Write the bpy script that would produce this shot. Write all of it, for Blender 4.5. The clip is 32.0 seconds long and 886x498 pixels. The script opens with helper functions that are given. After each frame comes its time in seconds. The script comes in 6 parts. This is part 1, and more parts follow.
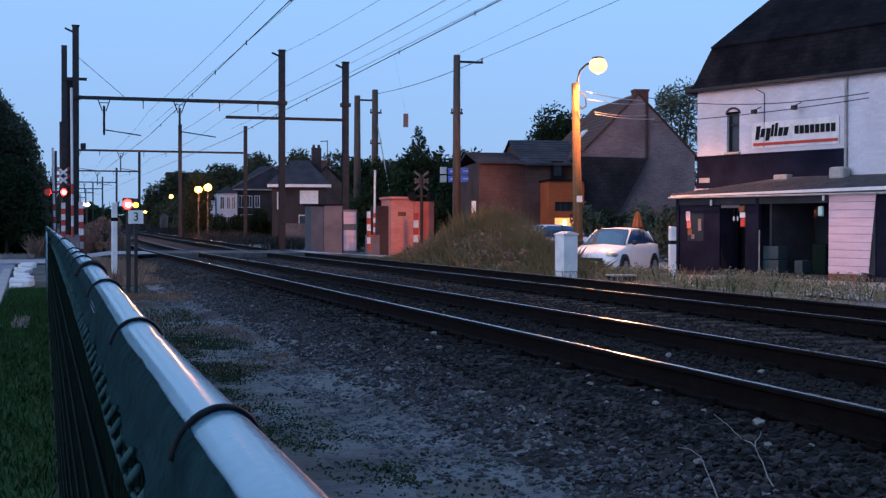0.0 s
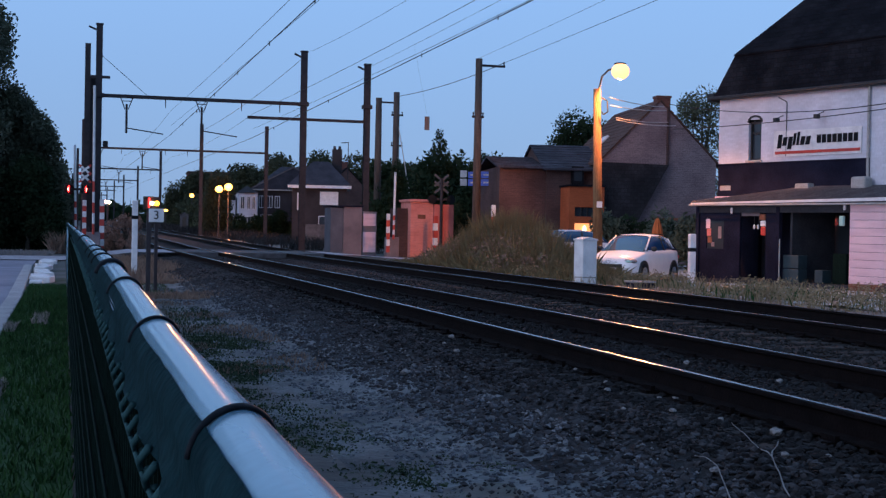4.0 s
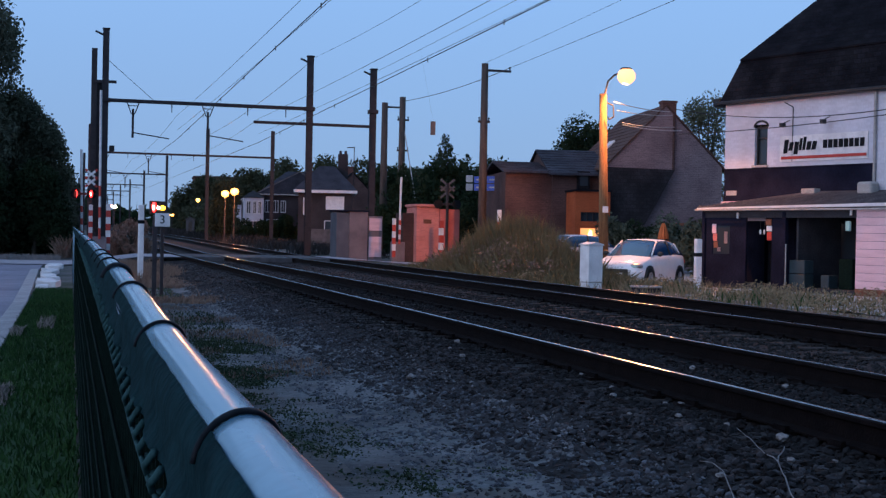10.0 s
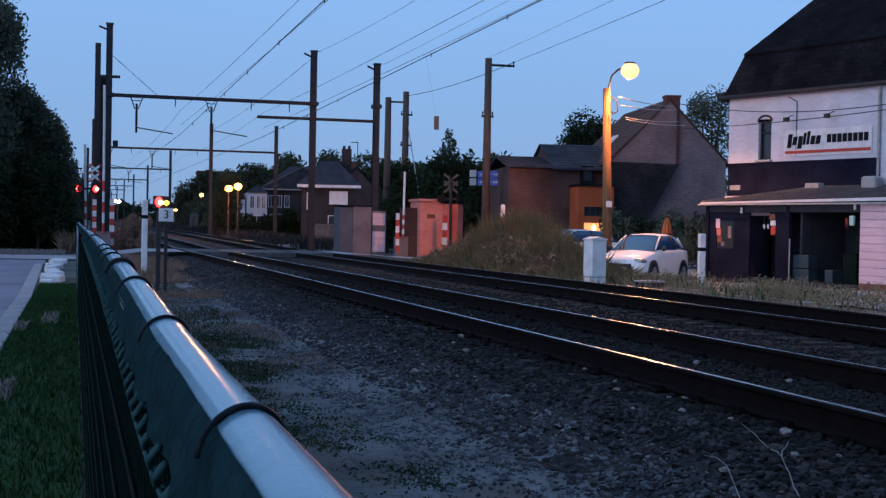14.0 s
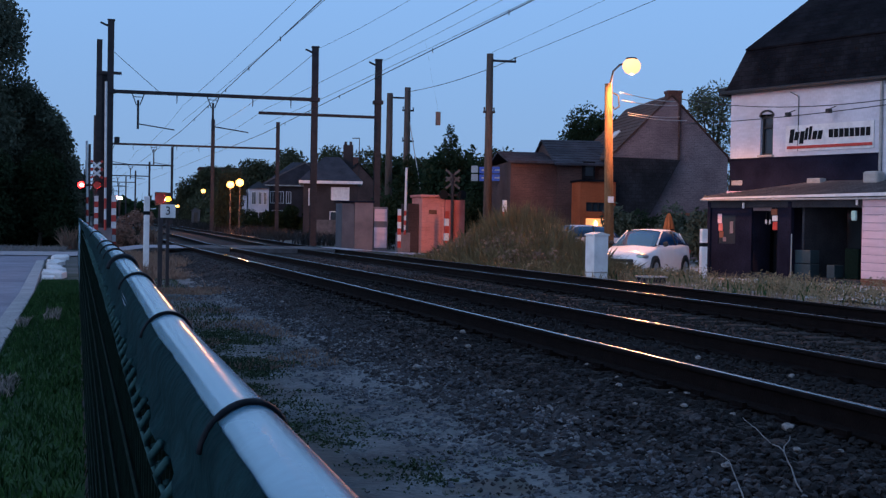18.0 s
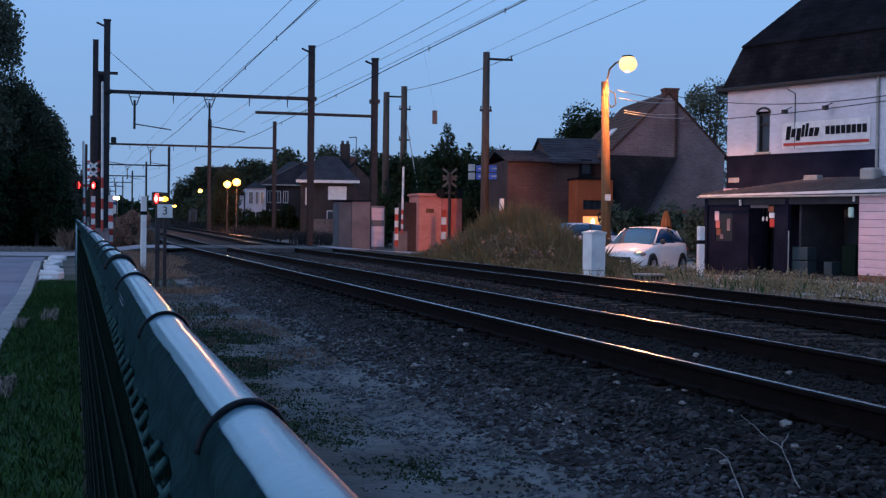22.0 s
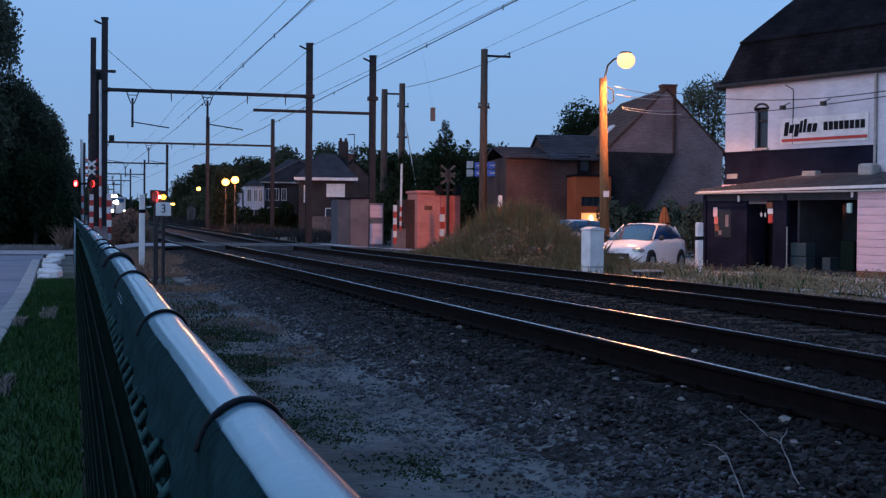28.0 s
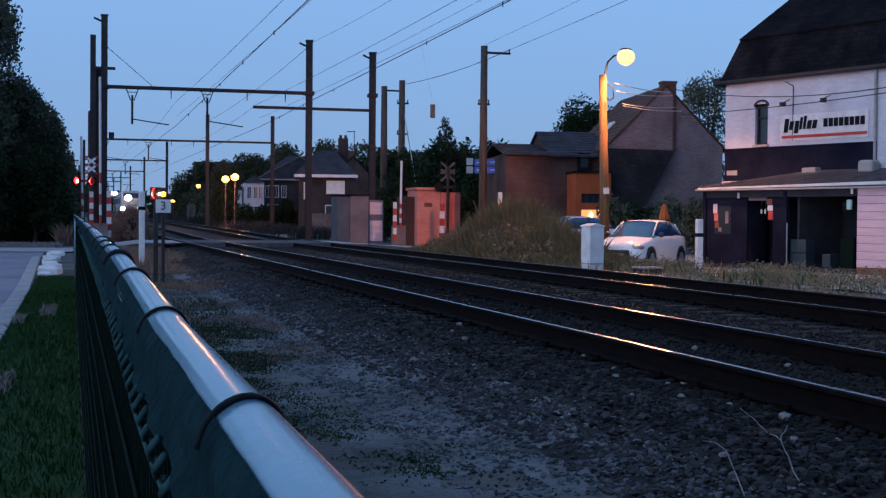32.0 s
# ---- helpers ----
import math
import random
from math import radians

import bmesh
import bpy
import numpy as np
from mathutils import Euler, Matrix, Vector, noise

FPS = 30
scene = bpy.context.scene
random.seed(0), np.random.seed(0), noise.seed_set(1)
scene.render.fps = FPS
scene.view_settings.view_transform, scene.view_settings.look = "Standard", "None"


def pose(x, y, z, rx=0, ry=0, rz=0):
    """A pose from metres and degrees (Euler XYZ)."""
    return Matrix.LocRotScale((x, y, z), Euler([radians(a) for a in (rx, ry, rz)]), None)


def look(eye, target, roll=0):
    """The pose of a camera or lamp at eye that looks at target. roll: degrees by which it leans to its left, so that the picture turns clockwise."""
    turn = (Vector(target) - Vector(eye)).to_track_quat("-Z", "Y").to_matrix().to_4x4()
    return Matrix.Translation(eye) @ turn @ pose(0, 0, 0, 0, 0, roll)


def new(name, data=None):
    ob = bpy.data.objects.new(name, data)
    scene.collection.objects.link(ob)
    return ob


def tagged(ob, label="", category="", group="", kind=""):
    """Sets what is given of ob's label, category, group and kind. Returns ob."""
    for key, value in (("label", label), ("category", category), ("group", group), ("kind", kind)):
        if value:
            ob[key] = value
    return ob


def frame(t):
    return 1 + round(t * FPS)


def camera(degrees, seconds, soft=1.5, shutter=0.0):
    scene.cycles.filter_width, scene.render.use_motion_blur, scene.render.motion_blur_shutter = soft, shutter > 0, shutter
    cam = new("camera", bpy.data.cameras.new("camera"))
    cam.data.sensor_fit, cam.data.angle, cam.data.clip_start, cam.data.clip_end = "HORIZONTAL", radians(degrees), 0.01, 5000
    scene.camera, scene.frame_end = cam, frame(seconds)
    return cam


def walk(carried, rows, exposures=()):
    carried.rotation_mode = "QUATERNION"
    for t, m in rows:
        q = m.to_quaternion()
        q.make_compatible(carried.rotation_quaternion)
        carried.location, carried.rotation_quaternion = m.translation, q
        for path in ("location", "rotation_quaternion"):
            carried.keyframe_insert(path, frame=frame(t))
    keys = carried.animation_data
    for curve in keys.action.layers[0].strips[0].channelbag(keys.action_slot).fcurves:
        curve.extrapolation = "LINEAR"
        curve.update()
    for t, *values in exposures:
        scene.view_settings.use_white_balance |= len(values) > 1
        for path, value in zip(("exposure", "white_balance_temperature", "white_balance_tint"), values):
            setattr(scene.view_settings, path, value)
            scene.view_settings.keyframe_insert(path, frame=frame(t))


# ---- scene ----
cam = camera(36.2, 32.0, soft=1.35)
# the camera stands at one place beside the fence and sways in the hand: seconds, then its turn in degrees
EYE = (0.0, 0.0, 1.33)
PATH = [
    (0, 89.132, -0.142, -0.950),
    (0.5, 89.087, -0.199, -0.792),
    (1, 88.937, -0.324, -0.673),
    (1.5, 88.858, -0.342, -0.645),
    (2, 88.816, -0.336, -0.604),
    (2.5, 88.957, -0.753, -0.322),
    (3, 89.010, -0.885, -0.163),
    (3.5, 89.129, -1.059, -0.164),
    (5.5, 89.463, -1.139, -0.101),
    (6, 89.408, -1.160, -0.061),
    (6.5, 89.348, -1.174, -0.025),
    (7, 89.301, -1.209, 0.041),
    (7.5, 89.277, -1.164, 0.080),
    (8, 89.381, -1.197, 0.014),
    (8.5, 89.535, -1.145, -0.026),
    (9, 89.534, -1.146, 0.009),
    (9.5, 89.496, -1.171, 0.064),
    (10, 89.459, -1.152, 0.114),
    (10.5, 89.408, -1.236, 0.176),
    (11, 89.358, -1.234, 0.215),
    (11.5, 89.319, -1.219, 0.257),
    (12, 89.255, -1.265, 0.311),
    (12.5, 89.208, -1.262, 0.352),
    (13, 89.209, -1.219, 0.335),
    (13.5, 89.201, -1.172, 0.324),
    (14, 89.234, -1.125, 0.265),
    (14.5, 89.223, -1.082, 0.266),
    (16.5, 89.133, -1.038, 0.319),
    (17, 89.110, -1.054, 0.322),
    (17.5, 89.090, -1.005, 0.325),
    (18, 89.054, -1.025, 0.340),
    (18.5, 89.075, -0.930, 0.291),
    (19, 89.084, -0.923, 0.258),
    (19.5, 89.037, -0.916, 0.291),
    (20, 89.020, -0.904, 0.301),
    (20.5, 88.985, -0.904, 0.324),
    (21, 88.954, -0.881, 0.347),
    (21.5, 88.976, -0.795, 0.276),
    (22, 88.999, -0.749, 0.223),
    (22.5, 89.003, -0.740, 0.200),
    (23, 88.989, -0.716, 0.206),
    (23.5, 88.953, -0.737, 0.248),
    (24, 88.915, -0.726, 0.269),
    (24.5, 88.945, -0.664, 0.209),
    (25, 88.940, -0.661, 0.195),
    (25.5, 88.916, -0.670, 0.217),
    (27.5, 88.842, -0.600, 0.218),
    (28, 88.876, -0.556, 0.158),
    (28.5, 88.856, -0.571, 0.181),
    (29, 88.839, -0.566, 0.177),
    (29.5, 88.803, -0.572, 0.197),
    (30, 88.753, -0.599, 0.254),
    (30.5, 88.741, -0.547, 0.231),
    (31, 88.772, -0.531, 0.167),
    (31.5, 88.761, -0.527, 0.153),
    (32, 88.745, -0.517, 0.155),
]
walk(cam, [(t, pose(*EYE, rx, ry, rz)) for t, rx, ry, rz in PATH],
     exposures=[(0, 0.32, 6750, 11), (1, 0.42, 7100, 14), (2, 0.15, 7050, 14), (3, 0.07, 6900, 13), (6, 0.07, 6750, 12), (9, 0.06, 6800, 12), (13, 0.02, 6550, 10), (19, -0.02, 6500, 10), (32, -0.06, 6500, 10)])

# ---- world, sky and light ----
world = bpy.data.worlds.new("dusk_sky")
scene.world = world
world.use_nodes = True
wn, wl = world.node_tree.nodes, world.node_tree.links
wn.clear()
w_out, w_bg = wn.new("ShaderNodeOutputWorld"), wn.new("ShaderNodeBackground")
w_sky = wn.new("ShaderNodeTexSky")
w_sky.sky_type, w_sky.sun_disc = "NISHITA", False
w_sky.sun_elevation, w_sky.sun_rotation = radians(18.0), radians(233)
w_sky.air_density, w_sky.dust_density, w_sky.ozone_density = 1.0, 0.4, 3.0
w_co, w_sep, w_ramp = wn.new("ShaderNodeTexCoord"), wn.new("ShaderNodeSeparateXYZ"), wn.new("ShaderNodeValToRGB")
wl.new(w_co.outputs["Generated"], w_sep.inputs[0])
wl.new(w_sep.outputs["Z"], w_ramp.inputs[0])
w_ramp.color_ramp.elements[0].position, w_ramp.color_ramp.elements[0].color = 0.0, (0.203, 0.349, 0.615, 1)
w_ramp.color_ramp.elements[1].position, w_ramp.color_ramp.elements[1].color = 0.6, (0.175, 0.33, 0.64, 1)
w_mid = w_ramp.color_ramp.elements.new(0.17)
w_mid.color = (0.236, 0.447, 0.83, 1)
w_mul, w_add = wn.new("ShaderNodeMix"), wn.new("ShaderNodeMix")
w_mul.data_type = w_add.data_type = "RGBA"
w_mul.blend_type, w_add.blend_type = "MULTIPLY", "ADD"
w_mul.inputs[0].default_value = w_add.inputs[0].default_value = 1.0
w_mul.inputs[7].default_value = (0.010, 0.010, 0.010, 1)
wl.new(w_sky.outputs[0], w_mul.inputs[6])
wl.new(w_mul.outputs[2], w_add.inputs[6])
wl.new(w_ramp.outputs[0], w_add.inputs[7])
wl.new(w_add.outputs[2], w_bg.inputs["Color"])
wl.new(w_bg.outputs[0], w_out.inputs[0])
w_bg.inputs["Strength"].default_value = 1.0

# the last daylight, from the bright west behind the camera
west = bpy.data.lights.new("west_glow", "SUN")
west.energy, west.angle, west.color = 1.15, radians(50), (0.80, 0.79, 1.0)
new("west_glow", west).matrix_world = look((-80, -60, 36), (0, 0, 0))

PHI = 15.5                      # the track runs this many degrees to the left of the view
CP, SP = math.cos(radians(PHI)), math.sin(radians(PHI))
RAIL_TOP = 0.39


def rise(s):
    """How far the land has risen at s metres along the line."""
    k = min(max((s - 60) / 270, 0.0), 1.0)
    return 2.1 * k * (1 - 0.12 * math.sin(k * math.pi))


def W(s, d, z=0.0):
    """A place s metres along the line and d metres to its right, z over the land."""
    return Vector((d * CP - s * SP, d * SP + s * CP, z + rise(s)))


def at(s, d, z=0.0, turn=0.0):
    p = W(s, d, z)
    return pose(p.x, p.y, p.z, 0, 0, PHI + turn)


def point_lamp(name, place, power, colour, radius=0.15):
    data = bpy.data.lights.new(name, "POINT")
    data.energy, data.color, data.shadow_soft_size = power, colour, radius
    ob = new(name, data)
    ob.location = place
    return ob


def spot_lamp(name, place, target, power, colour, degrees, blend, radius=0.12):
    """One beam of the lantern, which throws its light down and along the road."""
    data = bpy.data.lights.new(name, "SPOT")
    data.energy, data.color, data.shadow_soft_size = power, colour, radius
    data.spot_size, data.spot_blend = radians(degrees), blend
    ob = new(name, data)
    ob.matrix_world = look(place, target)
    return ob


SODIUM = (1.0, 0.36, 0.13)
LAMP_AT = Vector((5.66, 43.38, 6.56))
point_lamp("street_light_glow", LAMP_AT - Vector((0, 0, 0.06)), 140, SODIUM, 0.12)
spot_lamp("street_light_down", LAMP_AT - Vector((0, 0, 0.30)), LAMP_AT - Vector((0, 0, 6)), 1500, SODIUM, 140, 0.35)
spot_lamp("street_light_road", LAMP_AT - Vector((0, 0, 0.32)), Vector((-3.2, 64.5, 1.2)), 6800, SODIUM, 42, 0.6)
spot_lamp("street_light_side", LAMP_AT - Vector((0, 0, 0.1)), Vector((8.0, 62, 6.9)), 1500, SODIUM, 26, 0.9)
spot_lamp("street_light_track", LAMP_AT - Vector((0, 0, 0.34)), Vector((1.5, 25, 0.0)), 2300, SODIUM, 116, 0.5)
point_lamp("far_light_glow", W(108.5, 12.4, 4.5), 2000, SODIUM, 0.2)


# ---- materials ----
def material(name, c1, c2, scale=6.0, rough=0.7, metal=0.0, bump=0.25, fine=60.0, c3=None, rough2=None, stretch=None, brick=None, speckle=0.8):
    """A surface with stains at one scale, grain at another, and fine relief."""
    m = bpy.data.materials.new(name)
    m.use_nodes = True
    n, l = m.node_tree.nodes, m.node_tree.links
    b = n["Principled BSDF"]
    co = n.new("ShaderNodeTexCoord")
    src = co.outputs["Object"]
    if stretch:
        mp = n.new("ShaderNodeMapping")
        mp.inputs["Scale"].default_value = stretch
        l.new(src, mp.inputs[0])
        src = mp.outputs[0]
    info = n.new("ShaderNodeObjectInfo")
    na, nb = n.new("ShaderNodeTexNoise"), n.new("ShaderNodeTexNoise")
    na.noise_dimensions = "4D"
    l.new(info.outputs["Random"], na.inputs["W"])
    na.inputs["Scale"].default_value, nb.inputs["Scale"].default_value = scale, fine
    na.inputs["Detail"].default_value, nb.inputs["Detail"].default_value = 5, 3
    l.new(src, na.inputs["Vector"]), l.new(src, nb.inputs["Vector"])
    ramp = n.new("ShaderNodeValToRGB")
    ramp.color_ramp.elements[0].position, ramp.color_ramp.elements[0].color = 0.32, (*c1, 1)
    ramp.color_ramp.elements[1].position, ramp.color_ramp.elements[1].color = 0.68, (*c2, 1)
    l.new(na.outputs[0], ramp.inputs[0])
    grain = n.new("ShaderNodeMix")
    grain.data_type, grain.blend_type = "RGBA", "MULTIPLY"
    grain.inputs[0].default_value = speckle
    gr = n.new("ShaderNodeValToRGB")
    gr.color_ramp.elements[0].position, gr.color_ramp.elements[0].color = 0.3, (0.55, 0.55, 0.55, 1)
    gr.color_ramp.elements[1].position, gr.color_ramp.elements[1].color = 0.65, (1.1, 1.1, 1.1, 1)
    l.new(nb.outputs[0], gr.inputs[0])
    l.new(ramp.outputs[0], grain.inputs[6]), l.new(gr.outputs[0], grain.inputs[7])
    col = grain.outputs[2]
    if c3:
        nc = n.new("ShaderNodeTexNoise")
        nc.inputs["Scale"].default_value, nc.inputs["Detail"].default_value = scale * 0.37, 6
        l.new(src, nc.inputs["Vector"])
        rc = n.new("ShaderNodeValToRGB")
        rc.color_ramp.elements[0].position, rc.color_ramp.elements[1].position = 0.48, 0.72
        l.new(nc.outputs[0], rc.inputs[0])
        mx = n.new("ShaderNodeMix")
        mx.data_type = "RGBA"
        l.new(rc.outputs[0], mx.inputs[0]), l.new(col, mx.inputs[6])
        mx.inputs[7].default_value = (*c3, 1)
        col = mx.outputs[2]
    if brick:
        sp, cb, ad = n.new("ShaderNodeSeparateXYZ"), n.new("ShaderNodeCombineXYZ"), n.new("ShaderNodeMath")
        l.new(co.outputs["Object"], sp.inputs[0])
        l.new(sp.outputs[0], ad.inputs[0]), l.new(sp.outputs[1], ad.inputs[1])
        l.new(ad.outputs[0], cb.inputs[0]), l.new(sp.outputs[2], cb.inputs[1])
        bt = n.new("ShaderNodeTexBrick")
        bt.inputs["Scale"].default_value = 1.0
        bt.inputs["Brick Width"].default_value, bt.inputs["Row Height"].default_value = brick[:2]
        bt.inputs["Mortar Size"].default_value, bt.inputs["Mortar Smooth"].default_value = brick[2], 0.3
        bt.inputs["Color1"].default_value, bt.inputs["Color2"].default_value = (*[brick[4] if len(brick) > 4 else 0.72] * 3, 1), (*[brick[5] if len(brick) > 4 else 1.2] * 3, 1)
        bt.inputs["Mortar"].default_value = (*[brick[3]] * 3, 1)
        l.new(cb.outputs[0], bt.inputs["Vector"])
        mb = n.new("ShaderNodeMix")
        mb.data_type, mb.blend_type = "RGBA", "MULTIPLY"
        mb.inputs[0].default_value = 1.0
        l.new(col, mb.inputs[6]), l.new(bt.outputs["Color"], mb.inputs[7])
        col = mb.outputs[2]
    l.new(col, b.inputs["Base Color"])
    b.inputs["Specular IOR Level"].default_value = 0.25 if rough > 0.8 else 0.5
    b.inputs["Metallic"].default_value = metal
    rr = n.new("ShaderNodeMapRange")
    rr.inputs["To Min"].default_value, rr.inputs["To Max"].default_value = rough, rough if rough2 is None else rough2
    l.new(na.outputs[0], rr.inputs[0]), l.new(rr.outputs[0], b.inputs["Roughness"])
    if bump:
        bp = n.new("ShaderNodeBump")
        bp.inputs["Strength"].default_value, bp.inputs["Distance"].default_value = bump, 0.02
        l.new(nb.outputs[0], bp.inputs["Height"]), l.new(bp.outputs[0], b.inputs["Normal"])
    return m


def leafy(m, share=0.45):
    """Lets part of the light through the thin leaves of a foliage material."""
    n, l = m.node_tree.nodes, m.node_tree.links
    b, out = n["Principled BSDF"], n["Material Output"]
    tr, mx = n.new("ShaderNodeBsdfTranslucent"), n.new("ShaderNodeMixShader")
    mx.inputs[0].default_value = share
    l.new(b.inputs["Base Color"].links[0].from_socket, tr.inputs["Color"])
    l.new(b.outputs[0], mx.inputs[1]), l.new(tr.outputs[0], mx.inputs[2])
    l.new(mx.outputs[0], out.inputs["Surface"])


def glow(name, colour, strength):
    m = bpy.data.materials.new(name)
    m.use_nodes = True
    b = m.node_tree.nodes["Principled BSDF"]
    b.inputs["Base Color"].default_value = (*colour, 1)
    b.inputs["Emission Color"].default_value = (*colour, 1)
    b.inputs["Emission Strength"].default_value = strength
    return m


def glass(name, colour=(0.03, 0.04, 0.05), rough=0.06):
    m = bpy.data.materials.new(name)
    m.use_nodes = True
    b = m.node_tree.nodes["Principled BSDF"]
    b.inputs["Base Color"].default_value = (*colour, 1)
    b.inputs["Roughness"].default_value = rough
    b.inputs["IOR"].default_value = 1.5
    return m


M_SOIL = material("soil", (0.072, 0.074, 0.070), (0.150, 0.150, 0.146), 1.1, 0.95, 0, 0.6, 14, c3=(0.030, 0.042, 0.018), speckle=0.5)
M_GRAVEL = material("gravel_bed", (0.009, 0.0085, 0.0085), (0.022, 0.021, 0.0205), 2.2, 0.95, 0, 1.0, 26)
M_FOOT = material("dusty_gravel", (0.063, 0.069, 0.070), (0.195, 0.208, 0.212), 1.3, 0.95, 0, 0.8, 22, c3=(0.040, 0.044, 0.045), speckle=0.65)
# darker copy of ballast_stone, with the shading round the rails in its colour
M_STONE_DARK = material("shaded_ballast_stone", (0.004, 0.0039, 0.0043), (0.0145, 0.0139, 0.0145), 5, 0.9, 0, 0.4, 40)
M_STONE = material("ballast_stone", (0.018, 0.018, 0.020), (0.064, 0.064, 0.068), 5, 0.9, 0, 0.4, 40)
M_STONE_BROWN = material("brown_ballast_stone", (0.008, 0.0075, 0.0073), (0.029, 0.026, 0.0245), 5, 0.9, 0, 0.4, 40)
M_STONE_DUSTY = material("dusty_ballast_stone", (0.036, 0.041, 0.048), (0.140, 0.152, 0.174), 5, 0.9, 0, 0.4, 40)
M_GRIT = material("grey_grit", (0.06, 0.062, 0.066), (0.26, 0.265, 0.275), 3, 0.9, 0, 0.4, 40)
# brick that holds the street lamp's orange light in its colour
M_LAMPLIT_BRICK = material("lamplit_brick", (0.29, 0.062, 0.020), (0.41, 0.098, 0.036), 1.2, 0.85, 0, 0.4, 25, brick=(0.24, 0.08, 0.012, 1.08, 0.92, 1.08))
M_DECK = material("worn_crossing_deck", (0.055, 0.055, 0.060), (0.105, 0.105, 0.112), 3, 0.85, 0, 0.3, 50)
M_STONE_PALE = material("pale_stone", (0.15, 0.147, 0.145), (0.30, 0.292, 0.285), 9, 0.85, 0, 0.4, 60)
M_MOUND = material("mound_grass", (0.100, 0.084, 0.042), (0.185, 0.150, 0.078), 0.8, 0.9, 0, 0, 8)
M_MOSS = material("dark_moss", (0.027, 0.047, 0.027), (0.057, 0.085, 0.042), 3, 0.95, 0, 0.4, 30)
M_GRASS = material("grass", (0.008, 0.042, 0.011), (0.023, 0.080, 0.021), 3, 0.9, 0, 0.5, 30)
M_BRAMBLE = material("bramble_leaf", (0.155, 0.105, 0.082), (0.285, 0.195, 0.145), 0.8, 0.9, 0, 0, 8)
M_DRY = material("dry_grass", (0.18, 0.132, 0.075), (0.34, 0.255, 0.15), 2, 0.9, 0, 0.2, 30)
M_ASPHALT = material("asphalt", (0.20, 0.196, 0.245), (0.32, 0.315, 0.375), 0.7, 0.85, 0, 0.5, 90)
M_CONCRETE = material("concrete", (0.32, 0.31, 0.29), (0.45, 0.44, 0.42), 3, 0.85, 0, 0.3, 50)
M_KERB = material("pale_kerb_concrete", (0.30, 0.30, 0.31), (0.46, 0.455, 0.465), 2.5, 0.85, 0, 0.4, 40)
M_STALK = material("pale_dry_stalk", (0.16, 0.157, 0.155), (0.27, 0.265, 0.26), 6, 0.85, 0, 0.1, 40)
M_WHITE = material("white_paint", (0.58, 0.58, 0.59), (0.78, 0.78, 0.78), 3, 0.6, 0, 0.15, 40, speckle=0.35)
M_WHITEWALL = material("whitewashed_wall", (0.49, 0.50, 0.56), (0.61, 0.62, 0.69), 1.1, 0.9, 0, 0.25, 22, speckle=0.22, c3=(0.55, 0.55, 0.585), stretch=(1, 1, 0.45), brick=(0.26, 0.09, 0.008, 0.97, 0.94, 1.06))
M_DARKWALL = material("dark_painted_wall", (0.007, 0.008, 0.018), (0.016, 0.018, 0.036), 1.5, 0.8, 0, 0.5, 22)
M_SLATE = material("roof_slate", (0.005, 0.005, 0.0075), (0.014, 0.0135, 0.0175), 1.4, 0.8, 0, 0.8, 18, c3=(0.024, 0.0235, 0.027), brick=(0.30, 0.16, 0.012, 0.55))
M_ROOFTILE = material("brown_roof_tile", (0.060, 0.032, 0.025), (0.112, 0.060, 0.047), 1.4, 0.85, 0, 0.8, 18)
M_OLDSLATE = material("old_house_slate", (0.011, 0.0105, 0.0135), (0.027, 0.0255, 0.030), 1.4, 0.85, 0, 0.8, 18, brick=(0.30, 0.16, 0.012, 0.55))
M_COTTAGE_SLATE = material("cottage_slate", (0.030, 0.031, 0.042), (0.062, 0.063, 0.080), 1.4, 0.85, 0, 0.8, 18, brick=(0.30, 0.16, 0.012, 0.6))
M_BRICK = material("brick", (0.052, 0.029, 0.027), (0.098, 0.058, 0.053), 0.7, 0.9, 0, 0.5, 20, brick=(0.24, 0.08, 0.012, 1.2, 0.84, 1.12))
M_FARBRICK = material("far_house_brick", (0.028, 0.024, 0.027), (0.055, 0.047, 0.05), 0.7, 0.9, 0, 0.5, 20)
M_FARSLATE = material("far_house_slate", (0.021, 0.023, 0.032), (0.045, 0.048, 0.063), 1.4, 0.85, 0, 0.6, 18)
M_GABLE = material("gable_brick", (0.128, 0.096, 0.104), (0.212, 0.163, 0.172), 0.9, 0.9, 0, 0.5, 20, brick=(0.24, 0.08, 0.012, 1.2, 0.84, 1.12))
M_CHIMNEY = material("chimney_brick", (0.075, 0.036, 0.030), (0.13, 0.062, 0.050), 0.9, 0.9, 0, 0.5, 20, brick=(0.24, 0.08, 0.012, 1.2, 0.84, 1.12))
M_HUTGREY = material("grey_pink_plaster", (0.145, 0.122, 0.132), (0.25, 0.198, 0.206), 1.2, 0.9, 0, 0.3, 22, speckle=0.35)
M_HUTEND = material("blue_grey_concrete", (0.078, 0.084, 0.104), (0.132, 0.138, 0.162), 1.2, 0.9, 0, 0.3, 22, speckle=0.35)
M_BRICK_PALE = material("pale_brick", (0.58, 0.19, 0.155), (0.71, 0.275, 0.23), 1.3, 0.85, 0, 0.25, 25, speckle=0.3, brick=(0.24, 0.08, 0.012, 1.08, 0.92, 1.08))
M_RUST = material("rusty_steel", (0.006, 0.0045, 0.0045), (0.013, 0.009, 0.0085), 8, 0.8, 0.2, 0.4, 60)
M_RAILTOP = material("polished_rail", (0.20, 0.20, 0.212), (0.33, 0.33, 0.343), 6, 0.13, 1.0, 0.02, 70, rough2=0.28)
M_STEEL = material("dark_mast_steel", (0.023, 0.0205, 0.025), (0.048, 0.041, 0.046), 4, 0.7, 0.3, 0.3, 40)
